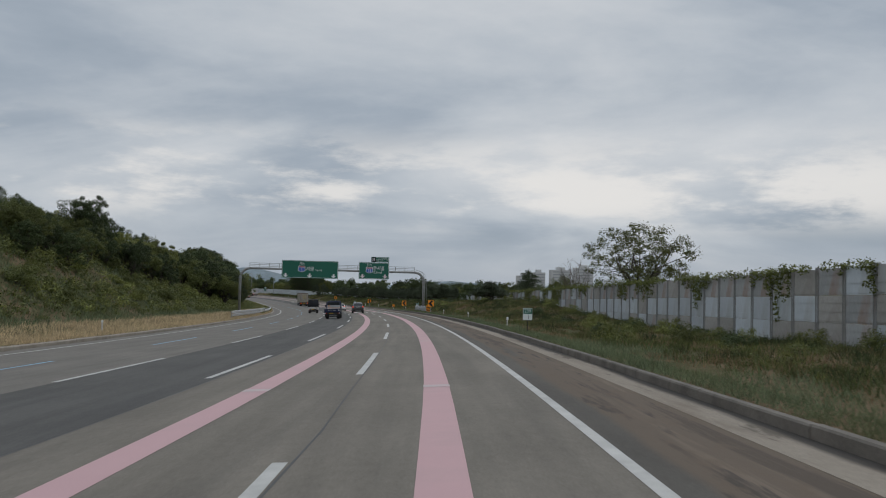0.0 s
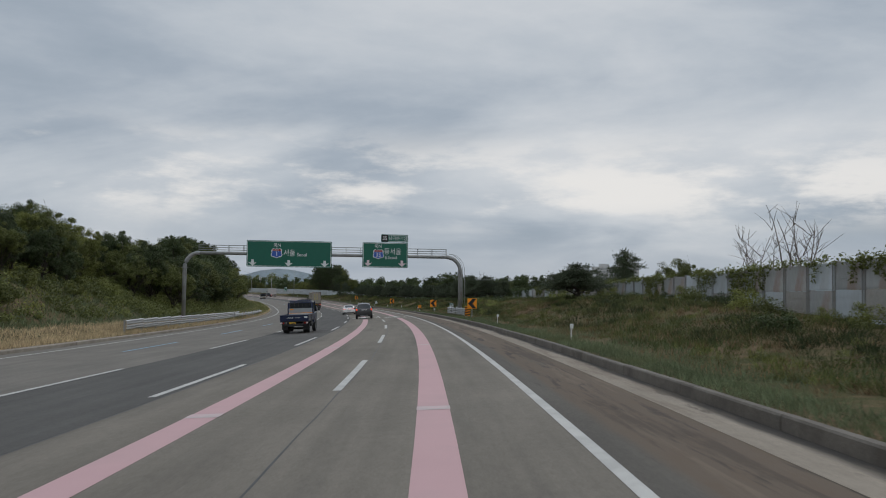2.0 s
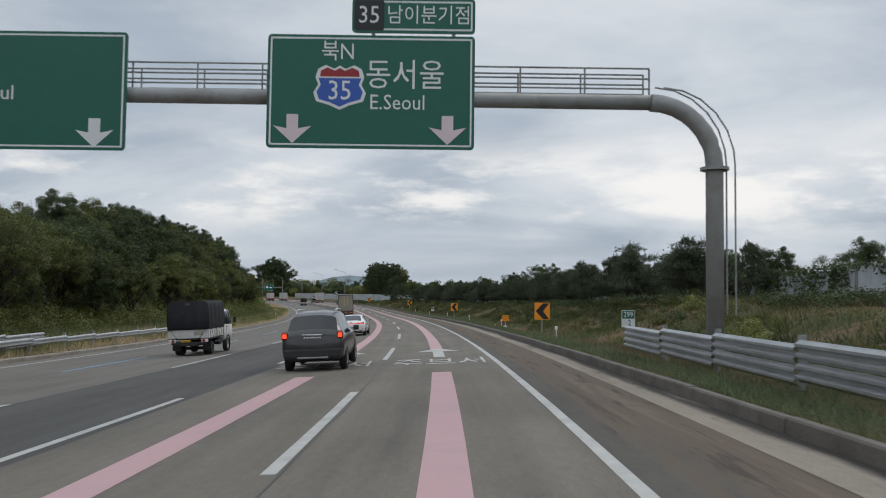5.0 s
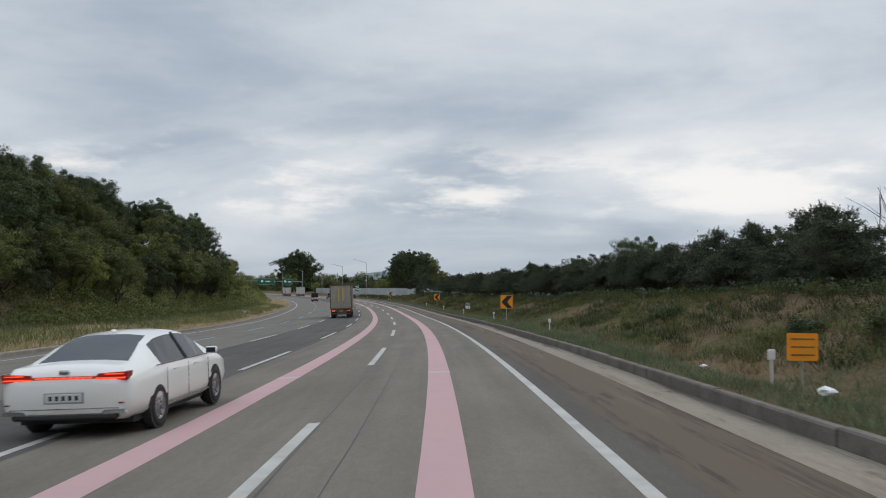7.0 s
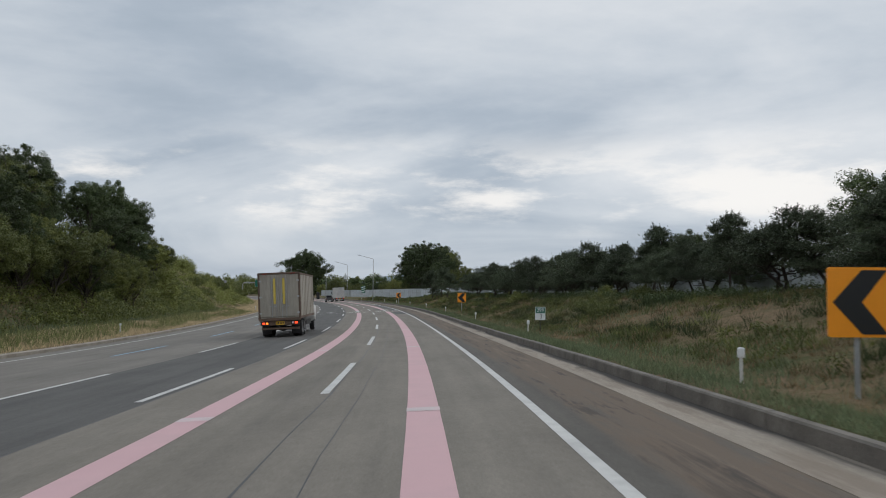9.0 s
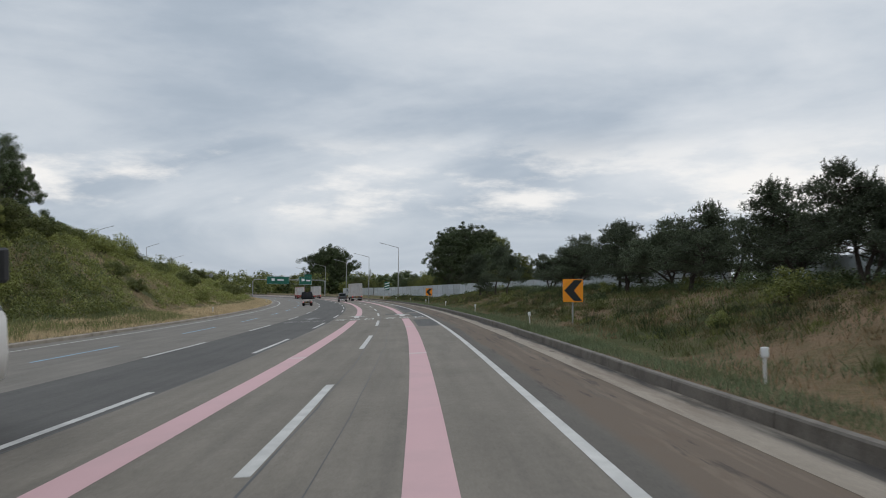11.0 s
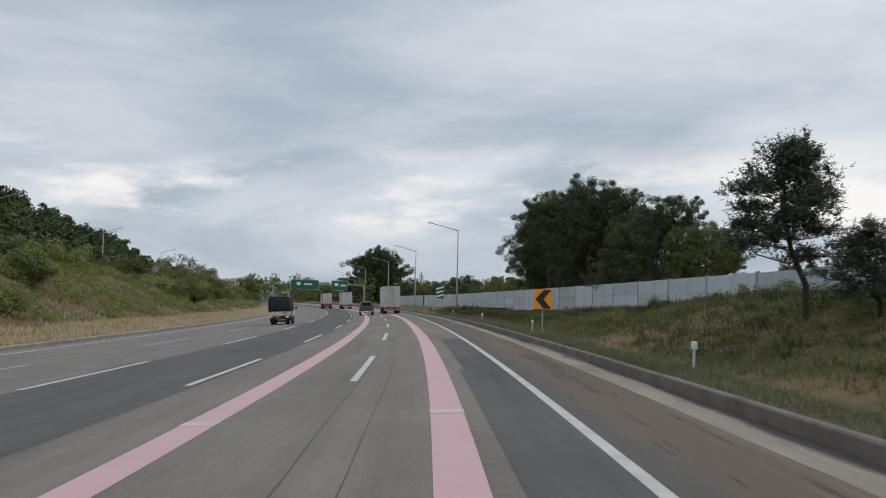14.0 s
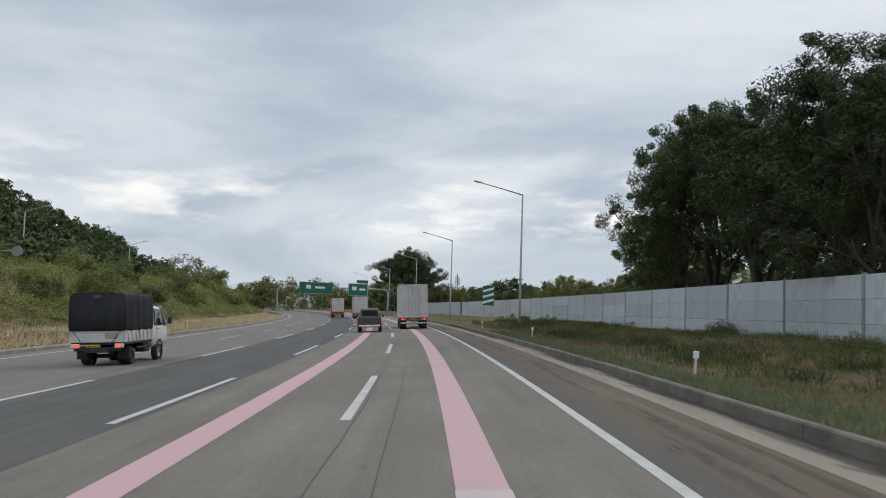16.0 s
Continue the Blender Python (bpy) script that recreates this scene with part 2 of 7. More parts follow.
def ground_material():
    """Rough verge: green and dry grass, bare brown soil, in patches."""
    m = bpy.data.materials.new("verge_ground")
    m.use_nodes = True
    nt = m.node_tree
    bs = nt.nodes["Principled BSDF"]
    L = nt.links.new
    tc = nt.nodes.new("ShaderNodeTexCoord")

    def nz(scale, detail, shift):
        mp, n = nt.nodes.new("ShaderNodeMapping"), nt.nodes.new("ShaderNodeTexNoise")
        mp.inputs["Location"].default_value = (shift, shift, 0)
        n.inputs["Scale"].default_value, n.inputs["Detail"].default_value, n.inputs["Roughness"].default_value = scale, detail, 0.6
        L(tc.outputs["Object"], mp.inputs[0]), L(mp.outputs[0], n.inputs["Vector"])
        return n.outputs[0]

    r = nt.nodes.new("ShaderNodeValToRGB")
    e = r.color_ramp.elements
    e[0].position, e[0].color = 0.36, (0.055, 0.064, 0.026, 1)
    e[1].position, e[1].color = 0.70, (0.215, 0.140, 0.092, 1)
    for pos, c in ((0.46, (0.080, 0.078, 0.034, 1)), (0.55, (0.145, 0.106, 0.062, 1))):
        k = e.new(pos)
        k.color = c
    mixv = mathn(nt, "ADD", mathn(nt, "MULTIPLY", nz(0.16, 7.0, 0.0), 0.7), mathn(nt, "MULTIPLY", nz(2.2, 4.0, 5.0), 0.3))
    L(mixv, r.inputs[0])
    sc = nt.nodes.new("ShaderNodeVectorMath")
    sc.operation = "SCALE"
    L(r.outputs[0], sc.inputs[0])
    L(mathn(nt, "ADD", mathn(nt, "MULTIPLY", nz(14.0, 3.0, 9.0), 1.1), 0.45), sc.inputs["Scale"])
    L(sc.outputs[0], bs.inputs["Base Color"])
    bs.inputs["Roughness"].default_value = 0.95
    bs.inputs["Specular IOR Level"].default_value = 0.1
    bp = nt.nodes.new("ShaderNodeBump")
    bp.inputs["Strength"].default_value, bp.inputs["Distance"].default_value = 0.8, 0.12
    L(nz(9.0, 5.0, 2.0), bp.inputs["Height"]), L(bp.outputs[0], bs.inputs["Normal"])
    return m


def lamp_material(name, colour, glow, lens):
    return material(name, lens, 0.25, vary=0.05, emission=colour, glow=glow)


M_ASPH = asphalt("worn_grey_asphalt", (0.165, 0.147, 0.123))
M_DARK = asphalt("dark_resurfaced_asphalt", (0.088, 0.084, 0.079), 0.3, (0.04, 0.04, 0.042), 0.35)
M_LIGHT = asphalt("pale_grey_asphalt", (0.162, 0.148, 0.130), 0.2)
M_SHOULDER = asphalt("dusty_shoulder_asphalt", (0.094, 0.085, 0.074), 0.3, (0.060, 0.054, 0.047), 0.4,
                     bands=((2.20, 2.36, (0.122, 0.092, 0.069), 0.93, 0.05, 0.8, 0.34, 0.44, 5.0), (2.35, 2.5, (0.072, 0.056, 0.044), 0.85, 0.07, 1.4, 0.53, 0.58, 9.0), (2.5, 2.7, (0.165, 0.128, 0.098), 0.75, 0.09, 2.4, 0.54, 0.62, 17.0),
                            (2.1, 2.3, (0.050, 0.042, 0.036), 0.8, 0.30, 3.0, 0.57, 0.63, 27.0), (2.3, 2.4, (0.120, 0.088, 0.064), 0.7, 1.1, 3.5, 0.52, 0.60, 33.0)))
M_PATCH = asphalt("dark_repair_asphalt", (0.090, 0.088, 0.086), 0.3, (0.035, 0.035, 0.036), 0.6)
M_SEAL = material("bitumen_joint", (0.045, 0.043, 0.042), 0.6, vary=0.3)
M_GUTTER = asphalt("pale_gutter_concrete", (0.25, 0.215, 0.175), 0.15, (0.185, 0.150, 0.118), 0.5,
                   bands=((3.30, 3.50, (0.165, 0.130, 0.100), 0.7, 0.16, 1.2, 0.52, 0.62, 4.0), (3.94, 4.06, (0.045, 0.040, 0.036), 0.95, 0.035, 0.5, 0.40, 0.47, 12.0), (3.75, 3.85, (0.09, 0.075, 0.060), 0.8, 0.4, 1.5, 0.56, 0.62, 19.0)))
M_KERB = material("weathered_kerb_concrete", (0.138, 0.122, 0.104), 0.9, vary=0.4, scale=1.2, fine=22, bump=0.5, dirt=(0.075, 0.063, 0.051), dirt_amount=0.7, dirt_scale=1.3)
M_FADED = material("almost_worn_off_road_paint", (0.20, 0.195, 0.188), 0.8, vary=0.3, scale=2.0, fine=30, dirt=(0.09, 0.088, 0.085), dirt_amount=0.9, dirt_scale=1.2)
M_WHITE = material("worn_white_road_paint", (0.455, 0.448, 0.425), 0.75, vary=0.22, scale=2.0, fine=50, dirt=(0.30, 0.29, 0.28), dirt_amount=0.5, dirt_scale=1.5)
M_PINK = material("pink_road_paint", (0.50, 0.315, 0.325), 0.8, vary=0.07, scale=0.5, fine=60, dirt=(0.40, 0.275, 0.275), dirt_amount=0.45, dirt_scale=0.5)
M_BLUE_LINE = material("blue_road_paint", (0.19, 0.36, 0.50), 0.75, vary=0.2, dirt=(0.16, 0.18, 0.2), dirt_amount=0.5)
M_PALEPINK = material("whitish_pink_paint", (0.46, 0.395, 0.39), 0.8, vary=0.2, fine=60, dirt=(0.53, 0.36, 0.38), dirt_amount=0.8, dirt_scale=3)
M_GROUND = ground_material()
M_GALV = material("galvanised_steel", (0.42, 0.43, 0.44), 0.45, 0.7, vary=0.2, scale=2, fine=20, dirt=(0.24, 0.22, 0.2), dirt_amount=0.4)
M_GPAINT = material("grey_painted_steel", (0.30, 0.305, 0.30), 0.55, 0.2, vary=0.15, dirt=(0.17, 0.15, 0.13), dirt_amount=0.5, dirt_scale=1.2)
M_SIGNG = material("green_sign_sheet", (0.006, 0.115, 0.075), 0.45, vary=0.08)
M_SIGNW = material("white_sign_sheet", (0.72, 0.74, 0.74), 0.5, vary=0.05)
M_SIGNP = material("pale_pink_sign_sheet", (0.72, 0.60, 0.62), 0.5, vary=0.05)
M_SIGNB = material("blue_sign_sheet", (0.03, 0.10, 0.42), 0.45, vary=0.05)
M_SIGNR = material("red_sign_sheet", (0.30, 0.02, 0.02), 0.45, vary=0.05)
M_BLACK = material("black_sheet", (0.015, 0.015, 0.016), 0.5, vary=0.1)
M_AMBER = material("amber_sign_sheet", (0.92, 0.315, 0.012), 0.5, vary=0.08)
M_ALU = material("bare_aluminium", (0.5, 0.5, 0.5), 0.4, 0.8, vary=0.12)
M_PANEL = material("grey_noise_panel", (0.50, 0.545, 0.58), 0.55, 0.35, vary=0.16, scale=0.8, fine=9, stretch=(1, 1, 0.35), dirt=(0.26, 0.25, 0.23), dirt_amount=0.5, dirt_scale=0.8, random_tint=0.12)
M_PANEL_RUST = material("rusty_noise_panel", (0.36, 0.37, 0.37), 0.7, 0.2, vary=0.22, scale=0.8, fine=9, stretch=(1, 1, 0.4), dirt=(0.25, 0.13, 0.07), dirt_amount=0.75, dirt_scale=0.9, random_tint=0.12)
M_PANEL_CONC = material("stained_concrete_panel", (0.33, 0.32, 0.30), 0.85, vary=0.22, scale=0.9, fine=12, dirt=(0.16, 0.14, 0.12), dirt_amount=0.55, dirt_scale=0.7, random_tint=0.12)
M_BARK = material("grey_brown_bark", (0.055, 0.045, 0.036), 0.95, vary=0.4, scale=4, fine=24, bump=0.8, stretch=(1, 1, 0.3))
M_LEAF = material("broad_leaf", (0.114, 0.128, 0.039), 0.6, vary=0.25, scale=0.6, fine=6, island=0.45, random_tint=0.25, translucent=0.3, spec=0.3)
M_LEAF_DARK = material("dark_leaf", (0.060, 0.082, 0.030), 0.6, vary=0.25, scale=0.6, fine=6, island=0.45, random_tint=0.25, translucent=0.22, spec=0.3)
M_LEAF_LIGHT = material("bright_leaf", (0.180, 0.195, 0.056), 0.6, vary=0.25, scale=0.6, fine=6, island=0.45, random_tint=0.3, translucent=0.35, spec=0.3)
M_NEEDLE = material("pine_needle", (0.076, 0.094, 0.056), 0.65, vary=0.25, scale=0.8, fine=8, island=0.5, random_tint=0.25, translucent=0.12, spec=0.25)
M_DRYGRASS = material("dry_grass", (0.56, 0.44, 0.275), 0.9, vary=0.3, scale=0.4, fine=6, island=0.4, translucent=0.3, spec=0.1)
M_GRASS = material("green_grass", (0.090, 0.116, 0.050), 0.85, vary=0.35, scale=0.25, fine=5, island=0.4, translucent=0.3, spec=0.1, dirt=(0.19, 0.155, 0.08), dirt_amount=0.4, dirt_scale=0.35)
M_TYRE = material("tyre_rubber", (0.02, 0.02, 0.021), 0.85, vary=0.3, dirt=(0.06, 0.055, 0.05), dirt_amount=0.4, dirt_scale=3)
M_UNDER = material("dark_chassis", (0.025, 0.025, 0.026), 0.8, vary=0.3, dirt=(0.07, 0.062, 0.055), dirt_amount=0.5, dirt_scale=2)
M_GLASS = material("tinted_window_glass", (0.018, 0.022, 0.026), 0.06, vary=0.05, spec=0.6)
M_RIM = material("silver_wheel_rim", (0.35, 0.35, 0.36), 0.4, 0.7, vary=0.15, dirt=(0.12, 0.11, 0.1), dirt_amount=0.4, dirt_scale=4)
M_BLUEPAINT = material("dark_blue_paint", (0.003, 0.012, 0.050), 0.3, vary=0.1, coat=0.35, spec=0.4, dirt=(0.014, 0.02, 0.055), dirt_amount=0.25, dirt_scale=1.5)
M_WHITEPAINT = material("white_car_paint", (0.82, 0.81, 0.785), 0.3, vary=0.03, coat=0.6)
M_OFFWHITE = material("dusty_white_paint", (0.56, 0.55, 0.53), 0.5, vary=0.12, dirt=(0.34, 0.31, 0.27), dirt_amount=0.4, dirt_scale=1.0)
M_BEIGE = material("grimy_beige_panel", (0.35, 0.32, 0.27), 0.65, vary=0.25, scale=0.8, fine=6, stretch=(1, 1, 0.3), dirt=(0.19, 0.16, 0.125), dirt_amount=0.6, dirt_scale=1.1)
M_BROWN = material("rusty_brown_frame", (0.13, 0.085, 0.06), 0.8, vary=0.35, dirt=(0.07, 0.05, 0.04), dirt_amount=0.5)
M_YELLOW = material("yellow_tape", (0.62, 0.46, 0.08), 0.6, vary=0.15, dirt=(0.35, 0.28, 0.14), dirt_amount=0.4)
M_TARP = material("black_tarpaulin", (0.016, 0.017, 0.02), 0.75, vary=0.35, scale=2.5, fine=12, bump=0.4, spec=0.2, dirt=(0.035, 0.036, 0.04), dirt_amount=0.4)
M_GREYPAINT = material("charcoal_car_paint", (0.035, 0.034, 0.035), 0.3, vary=0.1, coat=0.5, dirt=(0.09, 0.08, 0.07), dirt_amount=0.25, dirt_scale=1.5)
M_PLASTIC = material("black_plastic", (0.03, 0.03, 0.03), 0.6, vary=0.15)
M_CHROME = material("chrome", (0.6, 0.6, 0.6), 0.15, 1.0, vary=0.05)
M_PLATE_Y = material("yellow_number_plate", (0.62, 0.36, 0.02), 0.5, vary=0.05)
M_PLATE_W = material("white_number_plate", (0.62, 0.62, 0.60), 0.5, vary=0.05)
M_TAIL = lamp_material("lit_tail_lamp", (1.0, 0.07, 0.02), 1.6, (0.35, 0.02, 0.015))
M_TAILDIM = material("red_lamp_lens", (0.30, 0.02, 0.018), 0.25, vary=0.05)
M_AMBERLAMP = lamp_material("lit_amber_lamp", (1.0, 0.25, 0.03), 1.6, (0.5, 0.2, 0.03))
M_REDTRUCK = material("red_truck_paint", (0.33, 0.03, 0.03), 0.45, vary=0.15, dirt=(0.2, 0.06, 0.05), dirt_amount=0.4)
M_GREYBED = material("silver_bed_panel", (0.40, 0.415, 0.43), 0.5, 0.2, vary=0.1, dirt=(0.25, 0.25, 0.25), dirt_amount=0.4)
M_TOWER = material("apartment_wall", (0.52, 0.52, 0.52), 0.85, vary=0.08, scale=0.1, fine=1)
# far windows: glass tone paled, distance haze put into the colour
M_TOWERGLASS = material("hazy_window_band", (0.33, 0.345, 0.36), 0.5, vary=0.1, scale=0.1, fine=1)
# wooded hills in blue-grey: the haze of distance is painted into this colour
M_FARHILL = material("haze_tinted_wooded_hill", (0.22, 0.265, 0.29), 0.95, vary=0.3, scale=0.02, fine=0.2)
M_BIRDBARK = material("bare_twig", (0.12, 0.10, 0.085), 0.95, vary=0.3)
M_DRYLEAF = material("withered_leaf", (0.20, 0.148, 0.085), 0.85, vary=0.3, scale=0.6, fine=6, island=0.4, translucent=0.2, spec=0.1)
M_GRASS_PALE = material("pale_green_grass", (0.20, 0.215, 0.09), 0.85, vary=0.3, scale=0.25, fine=5, island=0.4, translucent=0.3, spec=0.1)
M_GRASS_FRESH = material("fresh_kerb_grass", (0.150, 0.182, 0.102), 0.85, vary=0.35, scale=0.3, fine=5, island=0.4, translucent=0.3, spec=0.1, dirt=(0.15, 0.15, 0.07), dirt_amount=0.5, dirt_scale=0.4)
M_WEED = material("mixed_bank_weed", (0.092, 0.108, 0.041), 0.85, vary=0.5, scale=0.7, fine=5, island=0.35, translucent=0.25, spec=0.1, dirt=(0.165, 0.115, 0.068), dirt_amount=0.6, dirt_scale=0.22)
M_WEED_LIGHT = material("yellow_green_weed", (0.165, 0.178, 0.060), 0.85, vary=0.4, scale=0.7, fine=5, island=0.35, translucent=0.3, spec=0.1)
M_WEED_DARK = material("dark_bank_weed", (0.050, 0.064, 0.030), 0.85, vary=0.4, scale=0.7, fine=5, island=0.35, translucent=0.2, spec=0.1)
M_PINEBARK = material("pine_bark", (0.050, 0.038, 0.031), 0.95, vary=0.4, scale=4, fine=24, bump=0.8, stretch=(1, 1, 0.3))
M_KERB_PALE = material("pale_median_kerb", (0.27, 0.24, 0.20), 0.9, vary=0.3, scale=1.2, fine=22, bump=0.4, dirt=(0.15, 0.125, 0.10), dirt_amount=0.6, dirt_scale=1.0)
M_DRYBANK = material("brown_dry_grass", (0.25, 0.172, 0.10), 0.9, vary=0.3, scale=0.4, fine=6, island=0.4, translucent=0.3, spec=0.1)

# ---- the road's line: s metres along, u metres to the right of the camera's lane centre ----
CROSSFALL = 0.0475
BEND_AT = (-50, 40, 90, 140, 180, 225, 270, 320, 420, 760, 900)
BEND = (0.9245, 0.9333, 1.0203, 1.0467, 1.1127, 0.8215, 0.7713, 0.9163, 0.8418, 0.84, 0.0)                # 1 / km, to the left
S0, S1 = -420, 2600
_s = np.arange(S0, S1 + 1.0)
_k = np.interp(_s, BEND_AT, BEND) / 1000
_k[_s < -50] = 0.0006
_th = np.cumsum(_k)
_th -= np.interp(0, _s, _th)
_cx, _cy = np.cumsum(-np.sin(_th)), np.cumsum(np.cos(_th))
_cx -= np.interp(0, _s, _cx)
_cy -= np.interp(0, _s, _cy)


# the road runs gently downhill, then levels out
GRADE_AT, GRADE = (-420, 150, 175, 232, 275, 2600), (-0.018, -0.018, -0.014, -0.014, 0.0, 0.0)
_z = np.cumsum(np.interp(_s, GRADE_AT, GRADE))
_z -= _z[-1]


def fall(s):
    """Height of the road's line at s over its level end."""
    return float(np.interp(s, _s, _z))


def heading(s):
    return float(np.interp(s, _s, _th))


def rp(s, u, z=0.0):
    """The world place at s along, u across, at height z."""
    t = np.interp(s, _s, _th)
    return Vector((float(np.interp(s, _s, _cx) + u * math.cos(t)), float(np.interp(s, _s, _cy) + u * math.sin(t)), float(z + np.interp(s, _s, _z))))


def at(s, u, z=0.0, turn=0.0):
    """A pose there, +y along the road and +x to its right, turned by so many degrees to the left."""
    return Matrix.Translation(rp(s, u, z)) @ Matrix.Rotation(heading(s) + radians(turn), 4, "Z")


def road_z(u):
    return CROSSFALL * u


def tilt(s, u, turn=0.0):
    """The pose of a thing that stands on the sloping carriageway."""
    return at(s, u, road_z(u), turn) @ Matrix.Rotation(-math.atan(CROSSFALL), 4, "Y")


def smooth(a, b, v):
    t = min(1.0, max(0.0, (v - a) / (b - a)))
    return t * t * (3 - 2 * t)


ROAD_L, ROAD_R = -18.2, 3.48
KERB_L, KERB_R = -18.2, 4.20


def kerb_height(s):
    return 0.155 + 0.045 * smooth(20, 90, s)


def berm(s):
    """Height of the bank's crown on the right."""
    return 0.45 + 1.6 * smooth(45, 95, s) - 1.15 * smooth(340, 395, s)


def bank(s):
    """Height of the bank on the left."""
    return 4.6 - 2.2 * smooth(90, 130, s) + 4.6 * smooth(160, 230, s) - 2.7 * smooth(335, 395, s) - 1.0 * smooth(500, 640, s)


def ground_z(s, u):
    n = noise.noise(Vector((s * 0.11, u * 0.13, 3.0))) * 0.22 + noise.noise(Vector((s * 0.4, u * 0.4, 9.0))) * 0.07
    if u > 4.3:
        base = road_z(4.35) + kerb_height(s) - 0.01
        f = smooth(5.3, 12.0, u)
        z = base + (berm(s) - base) * f + n * smooth(4.6, 7.0, u)
        z -= (berm(s) - 0.2) * 0.6 * smooth(16, 30, u)
        d, e = (u - 215) / 60.0, (s - 215) / 70.0
        z += 24.0 * math.exp(-d * d - e * e) * smooth(60, 130, u)
        return z
    if u < -18.6:
        base = road_z(-18.4) + 0.16
        z = base + 0.35 * smooth(-18.7, -22.5, u) + n * smooth(-18.9, -21, u)
        toe = -23.0 - 1.5 * smooth(60, 20, s)
        z += (bank(s) + 0.4) * smooth(toe, toe - 12.0, u)
        # wooded hill behind
        d = (u + 190) / 101.0
        e = (s - 737) / 192.0
        z += 61.0 * math.exp(-d * d - e * e) * smooth(-30, -75, u)
        d, e = (u + 75) / 40.0, (s - 60) / 140.0
        z += 3.8 * math.exp(-d * d - e * e) * smooth(-19, -31, u)
        return z
    return road_z(u) - 0.12


def mesh_object(name, verts, faces, material=None, parent=None, smooth_shade=False):
    me = bpy.data.meshes.new(name)
    me.from_pydata([tuple(v) for v in verts], [], faces)
    if material is not None:
        for mt in (material if isinstance(material, (list, tuple)) else [material]):
            me.materials.append(mt)
    if smooth_shade:
        me.polygons.foreach_set("use_smooth", [True] * len(me.polygons))
    ob = new(name, me)
    if parent is not None:
        ob.parent = parent
    return ob


def part(name, bm, material, parent, label="", shade=False):
    """Links a bmesh as one mesh object under a thing."""
    me = bpy.data.meshes.new(name)
    bm.to_mesh(me)
    bm.free()
    for mt in (material if isinstance(material, (list, tuple)) else [material]):
        me.materials.append(mt)
    if shade:
        me.polygons.foreach_set("use_smooth", [True] * len(me.polygons))
    ob = new(name, me)
    ob.parent = parent
    if label:
        tagged(ob, label)
    return ob


def share(name, me, parent, m):
    ob = new(name, me)
    ob.parent = parent
    ob.matrix_basis = m
    return ob


def strip(name, lines, s_from, s_to, step, material, parent=None, lift=0.0, kind=""):
    """A ribbon along the road; lines are (u, z above the sloping carriageway) across it. UV is metres along and across."""
    n = max(1, round((s_to - s_from) / step))
    verts, faces, uvs = [], [], []
    for i in range(n + 1):
        s = s_from + (s_to - s_from) * i / n
        for u, dz in lines:
            verts.append(rp(s, u, road_z(u) + dz + lift))
            uvs.append((s, u))
    k = len(lines)
    for i in range(n):
        for j in range(k - 1):
            a = i * k + j
            faces.append((a, a + 1, a + k + 1, a + k))
    ob = mesh_object(name, verts, faces, material, parent)
    uv = ob.data.uv_layers.new(name="along")
    for lp in ob.data.loops:
        uv.data[lp.index].uv = uvs[lp.vertex_index]
    if kind:
        tagged(ob, kind=kind)
    return ob


def box_bm(bm, cx, cy, cz, sx, sy, sz, bevel=0.0, seg=1):
    """A box with bevelled edges, its centre and size given, added to bm."""
    r = bmesh.ops.create_cube(bm, size=1.0)
    vs = r["verts"]
    bmesh.ops.scale(bm, vec=(sx, sy, sz), verts=vs)
    bmesh.ops.translate(bm, vec=(cx, cy, cz), verts=vs)
    if bevel > 0:
        es = list({e for v in vs for e in v.link_edges})
        bmesh.ops.bevel(bm, geom=es, offset=bevel, segments=seg, affect="EDGES", profile=0.6)


def box(cx, cy, cz, sx, sy, sz, bevel=0.0, seg=1):
    bm = bmesh.new()
    box_bm(bm, cx, cy, cz, sx, sy, sz, bevel, seg)
    return bm


def tube_bm(bm, pts, radius, sides=8, caps=True, radii=None):
    """A round bar along points."""
    pts = [Vector(q) for q in pts]
    rings = []
    for i, q in enumerate(pts):
        d = (pts[min(i + 1, len(pts) - 1)] - pts[max(i - 1, 0)]).normalized()
        a = d.orthogonal().normalized() if abs(d.z) > 0.95 else d.cross(Vector((0, 0, 1))).normalized()
        b = d.cross(a).normalized()
        r = radii[i] if radii else radius
        rings.append([bm.verts.new(q + (a * math.cos(2 * math.pi * k / sides) + b * math.sin(2 * math.pi * k / sides)) * r) for k in range(sides)])
    for p, q in zip(rings, rings[1:]):
        for k in range(sides):
            bm.faces.new((p[k], p[(k + 1) % sides], q[(k + 1) % sides], q[k]))
    if caps and sides > 2:
        bm.faces.new(rings[0][::-1])
        bm.faces.new(rings[-1])


def tube(pts, radius, sides=8, radii=None):
    bm = bmesh.new()
    tube_bm(bm, pts, radius, sides, True, radii)
    return bm


def plate_bm(bm, outline, y0, y1):
    """A flat plate: an outline in x, z, from y0 to y1."""
    a = [bm.verts.new((x, y0, z)) for x, z in outline]
    b = [bm.verts.new((x, y1, z)) for x, z in outline]
    bm.faces.new(a)
    bm.faces.new(b[::-1])
    for i in range(len(a)):
        j = (i + 1) % len(a)
        bm.faces.new((a[j], a[i], b[i], b[j]))


def plate(outline, y0, y1):
    bm = bmesh.new()
    plate_bm(bm, outline, y0, y1)
    bmesh.ops.recalc_face_normals(bm, faces=bm.faces)
    return bm


